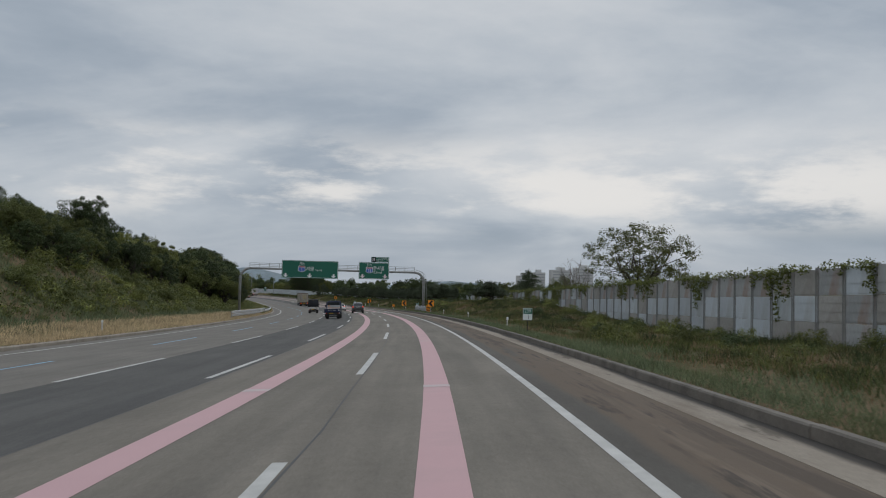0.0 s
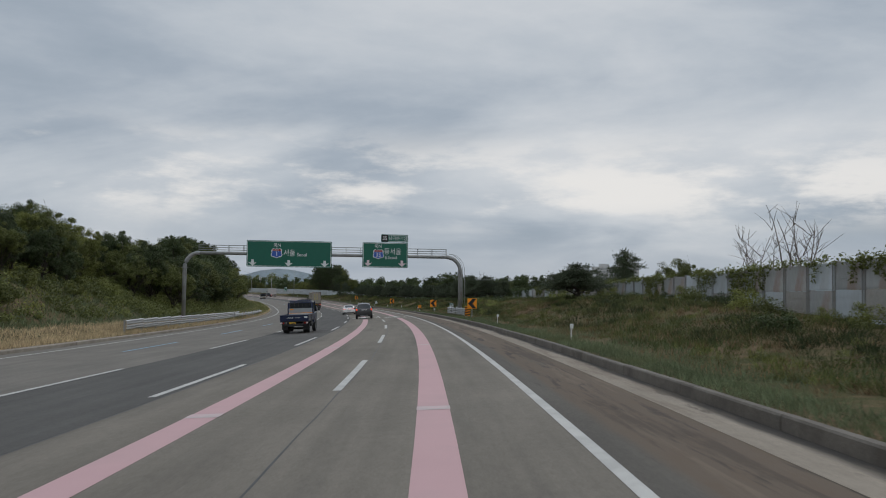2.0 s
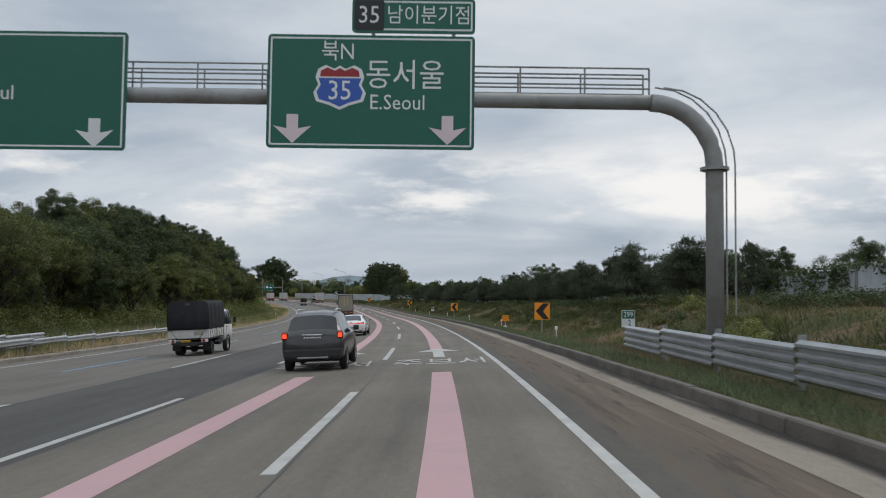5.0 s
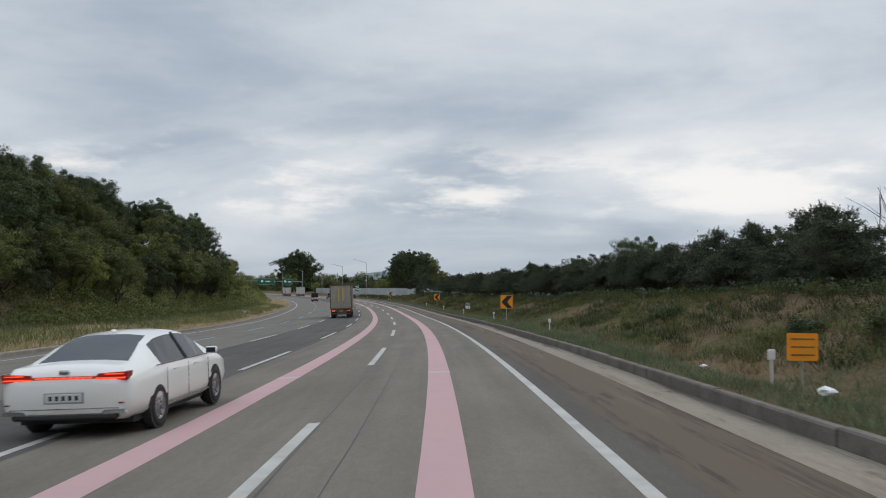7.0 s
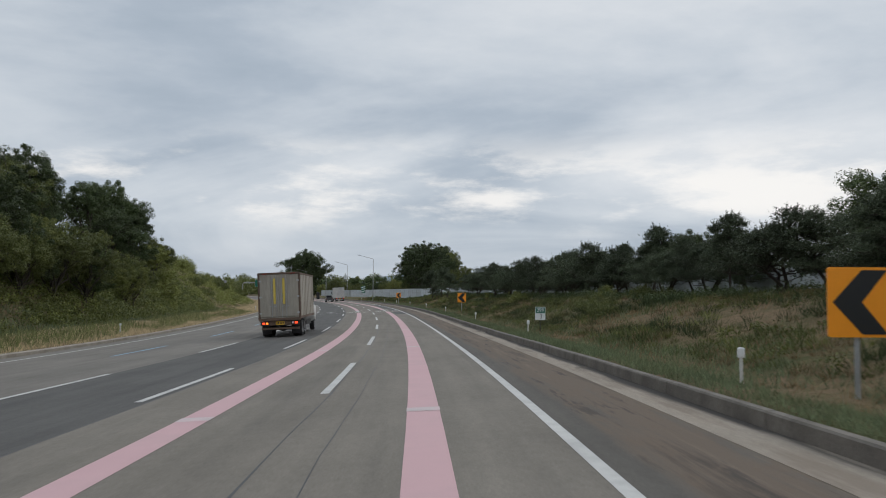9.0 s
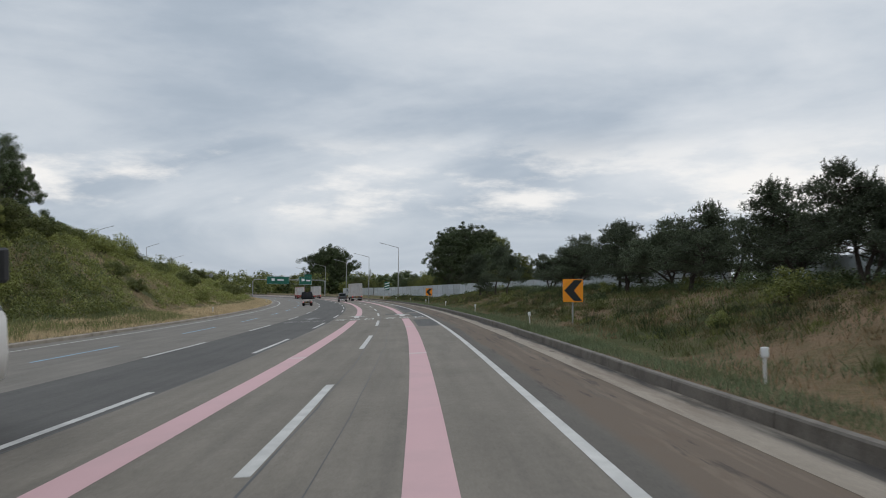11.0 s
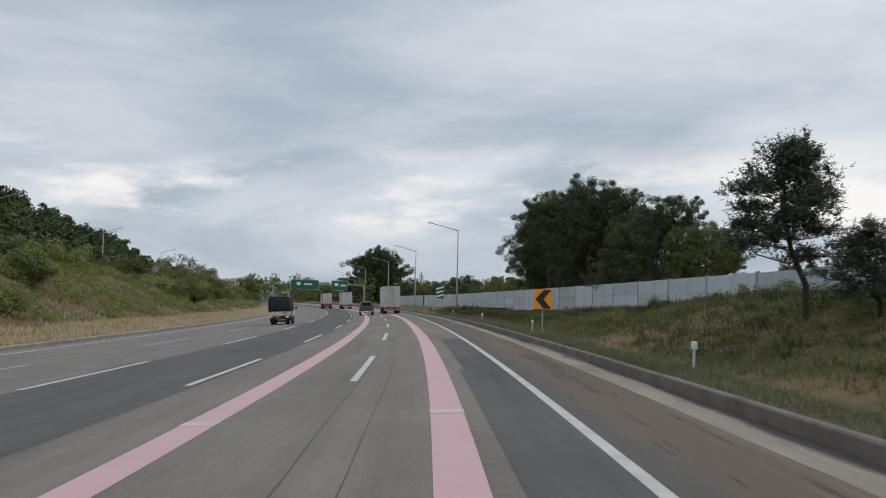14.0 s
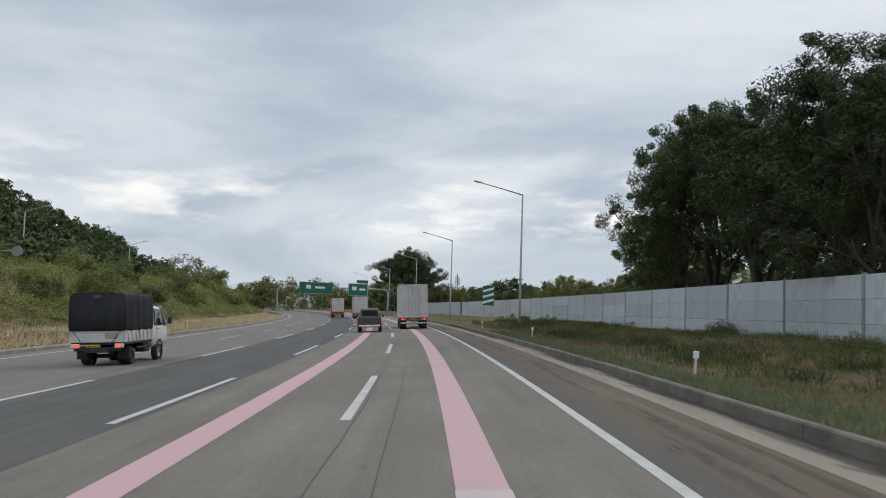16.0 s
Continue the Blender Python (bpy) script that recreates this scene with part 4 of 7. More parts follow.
def build_small_signs():
    for s, u, last in ((38.1, 4.95, "1"), (137.5, 6.3, "2"), (238, 5.6, "3")):
        g = ground_z(s, u)
        root = empty("kilometre_marker", at(s, u, g) @ Matrix.Diagonal((0.82, 0.82, 1.0, 1)), "small white and green kilometre marker plate on post", "road sign", "kilometre markers")
        part("post", tube([(0, 0.02, -0.2), (0, 0.02, 1.1)], 0.025, 8), M_UNDER, root)
        pl = part("plate", plate(round_rect(-0.27, 0.62, 0.27, 1.18, 0.03), -0.02, 0.0), M_SIGNW, root)
        part("green_field", plate(round_rect(-0.25, 0.91, 0.25, 1.16, 0.02), -0.026, -0.02), M_SIGNG, pl)
        lettering("writing", "299", 0.26, M_SIGNW, pl, Matrix.Translation((0, -0.029, 1.035)), 1.0)
        lettering("writing", last, 0.28, M_BLACK, pl, Matrix.Translation((0.05, -0.024, 0.765)), 1.0)
    for s in (48.3, 72, 96, 146.1, 168.5, 192.3, 215.6, 239.5, 263, 287.8, 312.8, 337.5, 360.5, 383.5, 408, 432):
        u = 5.35 + random.uniform(-0.08, 0.08)
        g = ground_z(s, u)
        root = empty("delineator_post", at(s, u, g) @ Matrix.Rotation(random.uniform(-0.06, 0.06), 4, "Y"), "white plastic delineator post in the roadside grass", "delineator", "delineator posts")
        part("post", tube([(0, 0, -0.1), (0, 0, 0.44)], 0.03, 8), M_OFFWHITE, root)
        part("reflector_head", box(0, 0, 0.50, 0.125, 0.055, 0.17, 0.025, 2), M_SIGNW, root, "white rounded reflector head")
    for s in (52, 130, 262, 345, 441):
        g = ground_z(s, -19.6)
        root = empty("delineator_post", at(s, -19.6, g), "white plastic delineator post in dry grass", "delineator", "delineator posts")
        part("post", tube([(0, 0, -0.1), (0, 0, 0.6)], 0.05, 8), M_OFFWHITE, root)
        part("reflector_head", box(0, 0, 0.68, 0.13, 0.06, 0.16, 0.02), M_SIGNW, root)
    # orange board on the bank
    g = ground_z(167.8, 5.5)
    root = empty("notice_board", at(167.8, 5.5, 0.16) @ Matrix.Diagonal((0.86, 0.86, 0.86, 1)), "orange notice board with faded lines of writing", "notice board")
    pl = part("board", plate(round_rect(-0.27, 0.81, 0.27, 1.29, 0.02), -0.03, 0.0), M_AMBER, root)
    for k in range(3):
        part("writing_bar", box(0, -0.034, 1.19 - 0.14 * k, 0.42, 0.008, 0.022), M_BROWN, pl)
    part("leg", tube([(0.02, 0.02, g - 0.2), (0.0, 0.02, 1.2)], 0.02, 6), M_GALV, root)
    # crumpled bags lying in the grass
    for s, u, k in ((166.7, 5.35, 0.13), (171.5, 5.2, 0.08)):
        bm = bmesh.new()
        bmesh.ops.create_icosphere(bm, subdivisions=2, radius=k)
        for v in bm.verts:
            v.co *= 1 + 0.5 * noise.noise(v.co * 14 + Vector((s, 0, 0)))
            v.co.z *= 0.6
        ob = empty("litter_bag", at(s, u, ground_z(s, u) + k * 0.45 + 0.04), "crumpled white plastic bag lying in the grass", "litter")
        part("bag", bm, M_SIGNW, ob)
    # striped green and white board by the far barrier
    g = ground_z(456, 9)
    root = empty("direction_board", at(456, 9, 0), "green and white striped board on two posts", "road sign")
    pl = part("board", plate([(-0.62, 2.4), (0.62, 2.4), (0.62, 4.5), (-0.62, 4.5)], -0.04, 0.0), M_SIGNG, root)
    for k in range(3):
        z = 2.55 + 0.62 * k
        part("stripe", plate([(-0.6, z), (0.6, z + 0.35), (0.6, z + 0.6), (-0.6, z + 0.25)], -0.046, -0.04), M_SIGNW, pl)
    for x in (-0.45, 0.45):
        part("leg", tube([(x, 0.03, g - 0.3), (x, 0.03, 4.4)], 0.045, 8), M_GALV, root)
    # plain white sign on the bank
    g = ground_z(381, -40)
    root = empty("roadside_sign", at(381, -40, 0), "pale grey sign seen over the bank's bushes", "road sign")
    part("sign_panel", plate(round_rect(-1.7, 7.9, 1.7, 9.2, 0.05), -0.04, 0.0), M_SIGNW, root)
    for x in (-1.1, 1.1):
        part("leg", tube([(x, 0.04, g - 0.3), (x, 0.04, 9.0)], 0.05, 8), M_GALV, root)


def build_round_sign():
    g = ground_z(432, -31.5)
    root = empty("round_sign", at(432, -31.5, g), "pale grey round sign disc on a bent pole", "road sign")
    bm = bmesh.new()
    bmesh.ops.create_cone(bm, cap_ends=True, segments=24, radius1=0.42, radius2=0.40, depth=0.05, matrix=Matrix.Translation((0.7, 0, 5.1 - g)) @ Matrix.Rotation(radians(90), 4, "X"))
    part("disc", bm, M_GPAINT, root)
    part("pole", tube([(-0.9, 0.06, -0.4), (-0.9, 0.06, 4.7 - g), (-0.7, 0.06, 5.0 - g), (-0.3, 0.06, 5.12 - g), (0.6, 0.06, 5.12 - g)], 0.05, 8), M_GPAINT, root)


def corrugated(length, n=1):
    """A W-beam of that length along y, z from 0."""
    prof = [(0.0, 0.0), (-0.02, 0.02), (-0.08, 0.06), (-0.08, 0.10), (-0.015, 0.14), (-0.015, 0.18), (-0.08, 0.22), (-0.08, 0.26), (-0.02, 0.30), (0.0, 0.32)]
    vs, fs = [], []
    for y in (0, length):
        vs += [(x, y, z) for x, z in prof] + [(x + 0.006, y, z) for x, z in reversed(prof)]
    k = len(prof) * 2
    fs = [(j, (j + 1) % k, k + (j + 1) % k, k + j) for j in range(k)]
    return vs, fs


def build_guardrails():
    vs, fs = corrugated(4.0)
    beam_me = bpy.data.meshes.new("rail_beam")
    beam_me.from_pydata(vs, [], fs)
    beam_me.materials.append(M_GALV)
    for name, s0, n, u, rows, base, label in (("guardrail", 118.9, 4, 5.6, (0.12, 0.46), None, "grey galvanised guardrail before the gantry post"),
                                             ("guardrail", 100, 13, -19.3, (0.25, 0.60), None, "pale galvanised guardrail along the dry grass verge"),
                                             ("guardrail", 146, 10, -18.95, (0.40,), None, "pale galvanised guardrail along the dry grass verge")):
        root = empty(name, Matrix.Identity(4), label, "guardrail")
        for i in range(n):
            s = s0 + 4.0 * i
            g = (road_z(4.2) + 0.2) if u > 0 else ground_z(s, -19.2)
            for r in rows:
                m = at(s, u, g + r)
                if u < 0:
                    m = at(s, u, g + r) @ Matrix.Diagonal((-1, 1, 1, 1))
                share("rail_beam", beam_me, root, m)
            part("rail_post", box(0.09 if u > 0 else -0.09, 0, 0.3, 0.10, 0.12, 1.25), M_GALV, root).matrix_basis = at(s + 0.05, u, g)
    root = empty("hazard_board", at(118.3, 5.75, ground_z(118.3, 5.75)), "black and yellow striped hazard board at the rail's end", "road sign")
    pl = part("board", plate([(-0.24, 0.1), (0.24, 0.1), (0.24, 1.0), (-0.24, 1.0)], -0.04, 0.0), M_AMBER, root)
    for k in range(4):
        z = 0.12 + 0.225 * k
        part("stripe", plate([(-0.23, z + 0.12), (-0.23, z), (0.23, z + 0.09), (0.23, z + 0.20)], -0.046, -0.04), M_BLACK, pl)
    part("leg", tube([(0, 0.03, -0.2), (0, 0.03, 0.9)], 0.03, 8), M_GALV, root)


def build_lamps():
    def lamp(s, u, top, reach):
        g = ground_z(s, u)
        d = -1 if reach < 0 else 1
        root = empty("street_lamp", at(s, u, 0), "tall slim grey street lamp with one long arm", "street lamp", "street lamps")
        part("pole", tube([(0, 0, g - 0.3), (0, 0, g + 1.2), (0, 0, top)], 0.1, 10, [0.13, 0.115, 0.07]), M_GPAINT, root, shade=True)
        part("arm", tube([(0, 0, top - 0.05), (reach * 0.5, 0, top + 0.42), (reach, 0, top + 0.85)], 0.05, 8, [0.06, 0.05, 0.04]), M_GPAINT, root, shade=True)
        h = part("lamp_head", box(0, 0, 0, 0.75, 0.28, 0.11, 0.04, 2), M_GALV, root)
        h.matrix_basis = Matrix.Translation((reach + 0.3 * d, 0, top + 0.93)) @ Matrix.Rotation(-0.2 * d, 4, "Y")
        part("lens", box(0, 0, -0.06, 0.5, 0.2, 0.02), M_SIGNW, h)
        part("base_plate", box(0, 0, g + 0.03, 0.4, 0.4, 0.06), M_GPAINT, root)
    for s, u, top in ((436.8, 9.1, 11.9), (484, 8.0, 11.7), (531, 7.8, 11.7), (579, 7.8, 11.7), (628, 7.8, 11.7)):
        lamp(s, u, top, -3.6)
    for s, u, top in ((447, -56.3, 15.1), (487, -51.2, 13.4), (535, -47.5, 12.2), (583, -45, 11.6), (631, -43, 11.2)):
        lamp(s, u, top, 2.6)


def build_far_gantry():
    root = empty("sign_gantry", at(575, 0, 0), "distant overhead gantry with green direction signs", "sign gantry")
    part("post", tube([(7.0, 0, 0.1), (7.0, 0, 5.6), (6.6, 0, 6.2), (6.0, 0, 6.4)], 0.2, 10), M_GPAINT, root)
    part("post", tube([(-20.0, 0, -1), (-20.0, 0, 5.6), (-19.6, 0, 6.2), (-19.0, 0, 6.4)], 0.2, 10), M_GPAINT, root)
    part("beam", tube([(-19.0, 0, 6.4), (6.0, 0, 6.4)], 0.16, 10), M_GPAINT, root)
    b = sign_panel(root, -14.9, -6.6, 4.7, 7.6)
    part("writing_bar", box(-12.6, -0.33, 6.4, 1.1, 0.01, 0.9), M_SIGNW, b)
    part("writing_bar", box(-9.8, -0.33, 6.3, 2.4, 0.01, 0.5), M_SIGNW, b)
    a = sign_panel(root, -2.9, 1.9, 4.6, 7.6)
    part("writing_bar", box(-1.4, -0.33, 6.4, 1.1, 0.01, 0.9), M_SIGNW, a)
    part("writing_bar", box(0.6, -0.33, 6.2, 1.5, 0.01, 0.5), M_SIGNW, a)
    part("sign_panel", plate(round_rect(-0.9, 7.7, 1.9, 8.5, 0.05), -0.32, -0.27), M_SIGNG, root)
    # telecom mast
    root = empty("telecom_mast", at(577, 25, 0), "slim telecom mast with a cluster of antennas", "mast")
    part("pole", tube([(0, 0, 0), (0, 0, 11.2)], 0.14, 8), M_GPAINT, root)
    for k in range(5):
        t = 2 * math.pi * k / 5
        part("antenna", box(0.55 * math.cos(t), 0.55 * math.sin(t), 9.3 + 0.3 * (k % 2), 0.28, 0.2, 1.9, 0.03), M_SIGNW, root)
    part("ring", tube([(0.5 * math.cos(a), 0.5 * math.sin(a), 8.6) for a in np.linspace(0, 2 * math.pi, 13)], 0.03, 6), M_GPAINT, root)


def build_far_town():
    """Apartment blocks far beyond the wall, and hills on the horizon with haze painted into their colour."""
    for x, y, w, high, base in ((96, 900, 15, 24, -2), (112, 905, 13, 28, -2), (135, 900, 22, 31, -2), (160, 903, 20, 34, -2)):
        root = empty("apartment_building", pose(x, y, base, 0, 0, 8), "distant pale grey high-rise apartment block", "building", "apartment blocks")
        part("wall", box(0, 0, high / 2 - 8, w, 11, high + 16), M_TOWER, root)
        part("roof_room", box(0, 0, high + 1.5, w * 0.4, 6, 3), M_TOWER, root)
        n = int(high / 3)
        for f in range(n):
            part("window_band", box(0, -5.53, 1.8 + 3.0 * f, w * 0.86, 0.06, 1.2), M_TOWERGLASS, root)
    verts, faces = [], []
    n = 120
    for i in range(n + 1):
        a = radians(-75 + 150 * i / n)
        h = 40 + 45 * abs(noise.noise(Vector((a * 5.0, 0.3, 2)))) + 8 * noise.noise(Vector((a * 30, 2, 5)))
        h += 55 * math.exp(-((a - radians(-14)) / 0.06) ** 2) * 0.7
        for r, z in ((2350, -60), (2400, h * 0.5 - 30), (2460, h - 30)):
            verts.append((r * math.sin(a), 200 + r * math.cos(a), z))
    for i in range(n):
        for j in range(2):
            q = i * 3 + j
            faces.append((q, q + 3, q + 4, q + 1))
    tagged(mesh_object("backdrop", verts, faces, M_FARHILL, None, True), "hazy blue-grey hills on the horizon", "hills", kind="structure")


build_noise_barrier()
build_gantry()
build_chevrons()
build_small_signs()
build_guardrails()
build_round_sign()
build_lamps()
build_far_gantry()
build_far_town()


# ---- plants ----
def triangles(name, v):
    """A mesh of loose triangles; v holds three corners for each."""
    v = np.ascontiguousarray(v, dtype=np.float32)
    n = len(v)
    me = bpy.data.meshes.new(name)
    me.vertices.add(n)
    me.vertices.foreach_set("co", v.ravel())
    me.loops.add(n)
    me.loops.foreach_set("vertex_index", np.arange(n, dtype=np.int32))
    me.polygons.add(n // 3)
    me.polygons.foreach_set("loop_start", np.arange(0, n, 3, dtype=np.int32))
    me.update(calc_edges=True)
    return me


def leaf_mesh(name, clumps, per, size, seed, spread=1.0, drop=0.0, slim=0.5):
    """Many small pointed leaves round clump centres (x, y, z, radius)."""
    rng = np.random.RandomState(seed)
    c = np.repeat(np.array(clumps, float), per, axis=0)
    n = len(c)
    d = rng.normal(size=(n, 3))
    d /= np.linalg.norm(d, axis=1)[:, None]
    r = c[:, 3] * rng.uniform(0.25, 1.0, n) ** 0.6 * spread
    p = c[:, :3] + d * r[:, None] * np.array([1, 1, 0.8])
    face = d * 0.9 + rng.normal(size=(n, 3)) * 0.42 + np.array([0, 0, 0.45])
    a = np.cross(face, rng.normal(size=(n, 3)))
    a[:, 2] -= drop
    a /= np.maximum(np.linalg.norm(a, axis=1), 1e-6)[:, None]
    b = np.cross(face, a)
    b /= np.maximum(np.linalg.norm(b, axis=1), 1e-6)[:, None]
    s = size * rng.uniform(0.6, 1.35, n)
    L, W = a * s[:, None], b * (s * slim)[:, None]
    v = np.stack([p - L * 0.5 - W * 0.5, p - L * 0.5 + W * 0.5, p + L * 0.5], 1).reshape(-1, 3)
    return triangles(name, v)


def limb_bm(bm, a, b, r0, r1, rng, bend=0.15, steps=4):
    a, b = Vector(a), Vector(b)
    pts = []
    for i in range(steps + 1):
        t = i / steps
        q = a.lerp(b, t) + Vector(rng.normal(size=3)) * bend * (a - b).length * 0.2 * math.sin(math.pi * t)
        pts.append(q)
    tube_bm(bm, pts, r0, 6, False, [r0 + (r1 - r0) * i / steps for i in range(steps + 1)])
    return pts


def broadleaf(seed, high, wide, trunk, leaf_mat, label, clump_n=120, per=60, leaf=0.22, low=0.28, clump_r=0.75, fill=0.55):
    """A broad-leaved tree, trunk, limbs and a lumpy leafy crown with gaps."""
    rng = np.random.RandomState(seed)
    high *= 0.84
    root = empty("broadleaf_tree", Matrix.Translation((0, 0, -500)), label, "tree", "roadside trees")
    bm = bmesh.new()
    fork = high * low
    stem = limb_bm(bm, (0, 0, -0.4), (rng.uniform(-0.3, 0.3), rng.uniform(-0.3, 0.3), fork), trunk, trunk * 0.75, rng)
    clumps = []
    lobes = []
    k = 9
    for i in range(k):
        t = 2 * math.pi * (i + rng.uniform(-0.3, 0.3)) / k
        rr = wide * 0.5 * rng.uniform(0.35, 0.72)
        z = fork + (high - fork) * rng.uniform(0.25, 0.86) if i % 3 else high * 0.86
        if i % 3 == 0:
            rr *= 0.55
        end = Vector((rr * math.cos(t), rr * math.sin(t), z))
        limb_bm(bm, stem[-1], end, trunk * 0.5, trunk * 0.14, rng, 0.3)
        lobes.append((end, wide * rng.uniform(0.17, 0.27)))
        for _ in range(3):
            e2 = end + Vector(rng.normal(size=3)) * wide * 0.13
            limb_bm(bm, stem[-1].lerp(end, rng.uniform(0.45, 0.8)), e2, trunk * 0.2, trunk * 0.05, rng, 0.3, 3)
    for _ in range(clump_n):
        c, r = lobes[rng.randint(len(lobes))]
        d = Vector(rng.normal(size=3)).normalized()
        stray = rng.uniform() < 0.16
        q = c + d * r * (rng.uniform(1.0, 1.22) if stray else rng.uniform(fill, 1.12))
        q.z = max(q.z, high * 0.16)
        clumps.append((q.x, q.y, q.z, clump_r * (rng.uniform(0.42, 0.65) if stray else rng.uniform(0.5, 1.1))))
    part("trunk", bm, M_BARK, root, shade=True)
    me = leaf_mesh("crown", clumps, per, leaf, seed + 1)
    me.materials.append(leaf_mat)
    share("crown", me, root, Matrix.Identity(4))
    return root


def pine(seed, high, wide, label, fork=1, open_low=0.3, pads_on=3, boughs=17, slope=0.16, dense=1.0):
    """A pine: crooked stem or more, spreading boughs that carry flat pads of bristling upturned shoots, candles on top."""
    rng = np.random.RandomState(seed)
    root = empty("pine_tree", Matrix.Translation((0, 0, -500)), label, "tree", "roadside pines")
    bm = bmesh.new()
    shoots = []
    V3 = lambda k=1.0: Vector(rng.normal(size=3)) * k

    def pad(c, r, out):
        for _ in range(int((18 + 85 * r * r) * dense)):
            t, q = rng.uniform(0, 6.283), math.sqrt(rng.uniform(0, 1))
            o = Vector((math.cos(t), math.sin(t), 0))
            base = c + o * (r * q) + Vector((0, 0, r * 0.42 * (1 - q * q) + rng.normal() * r * 0.26))
            d = (o * (0.75 * q) + out * 0.25 + Vector((0, 0, rng.uniform(0.1, 1.1))) + V3(0.36)).normalized()
            shoots.append((*base, *d, rng.uniform(0.12, 0.34) if rng.uniform() < 0.86 else rng.uniform(0.34, 0.6)))

    def candle(q, d, n):
        for c in range(n):
            shoots.append((*(q + d * 0.13 * c), *d, 0.2))

    for k in range(fork):
        away = rng.uniform(0, 6.28)
        lean = Vector((math.cos(away), math.sin(away), 0)) * (wide * 0.17 if fork > 1 else rng.uniform(0.2, 0.7))
        tall = high * (1.0 if k == 0 else rng.uniform(0.74, 0.92))
        stem = [Vector((0, 0, -0.3)), lean * 0.25 + Vector((rng.normal() * 0.10, rng.normal() * 0.10, tall * 0.2))]
        for f in (0.4, 0.6, 0.8, 0.96):
            stem.append(lean * (0.5 + 0.6 * f) + Vector((rng.normal() * 0.17, rng.normal() * 0.17, tall * f)))
        tube_bm(bm, stem, 0.1, 8, False, [0.115, 0.092, 0.075, 0.056, 0.036, 0.012])

        def along(f):
            x = min(3.999, max(0.0, (f - 0.2) / 0.2))
            return stem[1 + int(x)].lerp(stem[min(5, 2 + int(x))], x - int(x))
        n = max(9, int(boughs / fork ** 0.55))
        turn = rng.uniform(0, 6.28)
        for i in range(n):
            g = (i + rng.uniform(-0.2, 0.2)) / (n - 1)
            f = open_low + (0.95 - open_low) * min(1, max(0, g))
            base = along(f)
            turn += 2.4 + rng.normal() * 0.25
            ln = wide * 0.5 * (0.20 + 0.80 * max(0.0, 1 - g) ** 0.75) * rng.uniform(0.62, 1.1)
            dirn = Vector((math.cos(turn), math.sin(turn), 0))
            end = base + dirn * ln + Vector((0, 0, ln * (slope + rng.uniform(-0.10, 0.16))))
            pts = limb_bm(bm, base, end, 0.034, 0.008, rng, 0.45, 4)
            m = pads_on if ln > 0.8 else 2
            for w in np.linspace(0.48, 1.0, m):
                c = base.lerp(end, float(w)) + Vector((rng.normal() * 0.16, rng.normal() * 0.16, 0.05 + rng.normal() * 0.05)) * (0.5 + 0.5 * ln)
                limb_bm(bm, base.lerp(end, float(w) * 0.8), c, 0.014, 0.005, rng, 0.2, 2)
                pad(c, rng.uniform(0.26, 0.46) * (0.7 + 0.14 * wide * 0.5), dirn)
                if g > 0.35 and rng.uniform() < 0.7:
                    candle(c + Vector((rng.normal() * 0.15, rng.normal() * 0.15, 0.12)), (Vector((0, 0, 1.4)) + dirn * 0.5 + V3(0.25)).normalized(), rng.randint(2, 5))
        for _ in range(3):
            pad(stem[-1] + V3(0.12), rng.uniform(0.16, 0.26), Vector((0, 0, 1)))
        for _ in range(9):
            d = (Vector((0, 0, 1.6)) + V3(0.3)).normalized()
            q = along(rng.uniform(0.82, 1.0)) + Vector((rng.normal() * 0.22, rng.normal() * 0.22, 0.05))
            candle(q, d, 5)
    part("trunk", bm, M_PINEBARK, root, shade=True)
    # needles: slim blades set round each shoot, pointing forward along it
    per = 9
    c = np.repeat(np.array(shoots), per, axis=0)
    n = len(c)
    p = c[:, :3] + c[:, 3:6] * (c[:, 6] * rng.uniform(0, 1, n))[:, None]
    side = rng.normal(size=(n, 3))
    side -= c[:, 3:6] * (side * c[:, 3:6]).sum(1)[:, None]
    side /= np.linalg.norm(side, axis=1)[:, None]
    a = c[:, 3:6] * 0.8 + side
    a /= np.linalg.norm(a, axis=1)[:, None]
    b = np.cross(a, rng.normal(size=(n, 3)))
    b /= np.linalg.norm(b, axis=1)[:, None]
    s = rng.uniform(0.09, 0.17, n)[:, None]
    v = np.stack([p - b * 0.017, p + b * 0.017, p + a * s], 1).reshape(-1, 3)
    me = triangles("needles", v)
    me.materials.append(M_NEEDLE)
    share("needles", me, root, Matrix.Identity(4))
    return root


def bush(seed, wide, high, mt, label, per=42, leaf=0.16):
    rng = np.random.RandomState(seed)
    root = empty("bush", Matrix.Translation((0, 0, -500)), label, "bush", "verge bushes")
    bm = bmesh.new()
    clumps = []
    for i in range(16):
        t, r = rng.uniform(0, 2 * math.pi), wide * 0.5 * math.sqrt(rng.uniform(0, 0.9))
        z = high * rng.uniform(0.25, 0.9) * (1 - 0.5 * (r / (wide * 0.5)) ** 2)
        clumps.append((r * math.cos(t), r * math.sin(t), z, 0.24 * wide * rng.uniform(0.6, 1.2)))
        if i < 7:
            limb_bm(bm, (0, 0, -0.1), (r * math.cos(t) * 0.9, r * math.sin(t) * 0.9, z), 0.03, 0.008, rng, 0.2, 3)
    part("stem", bm, M_BARK, root)
    me = leaf_mesh("leaves", clumps, per, leaf, seed + 9)
    me.materials.append(mt)
    share("leaves", me, root, Matrix.Identity(4))
    return root


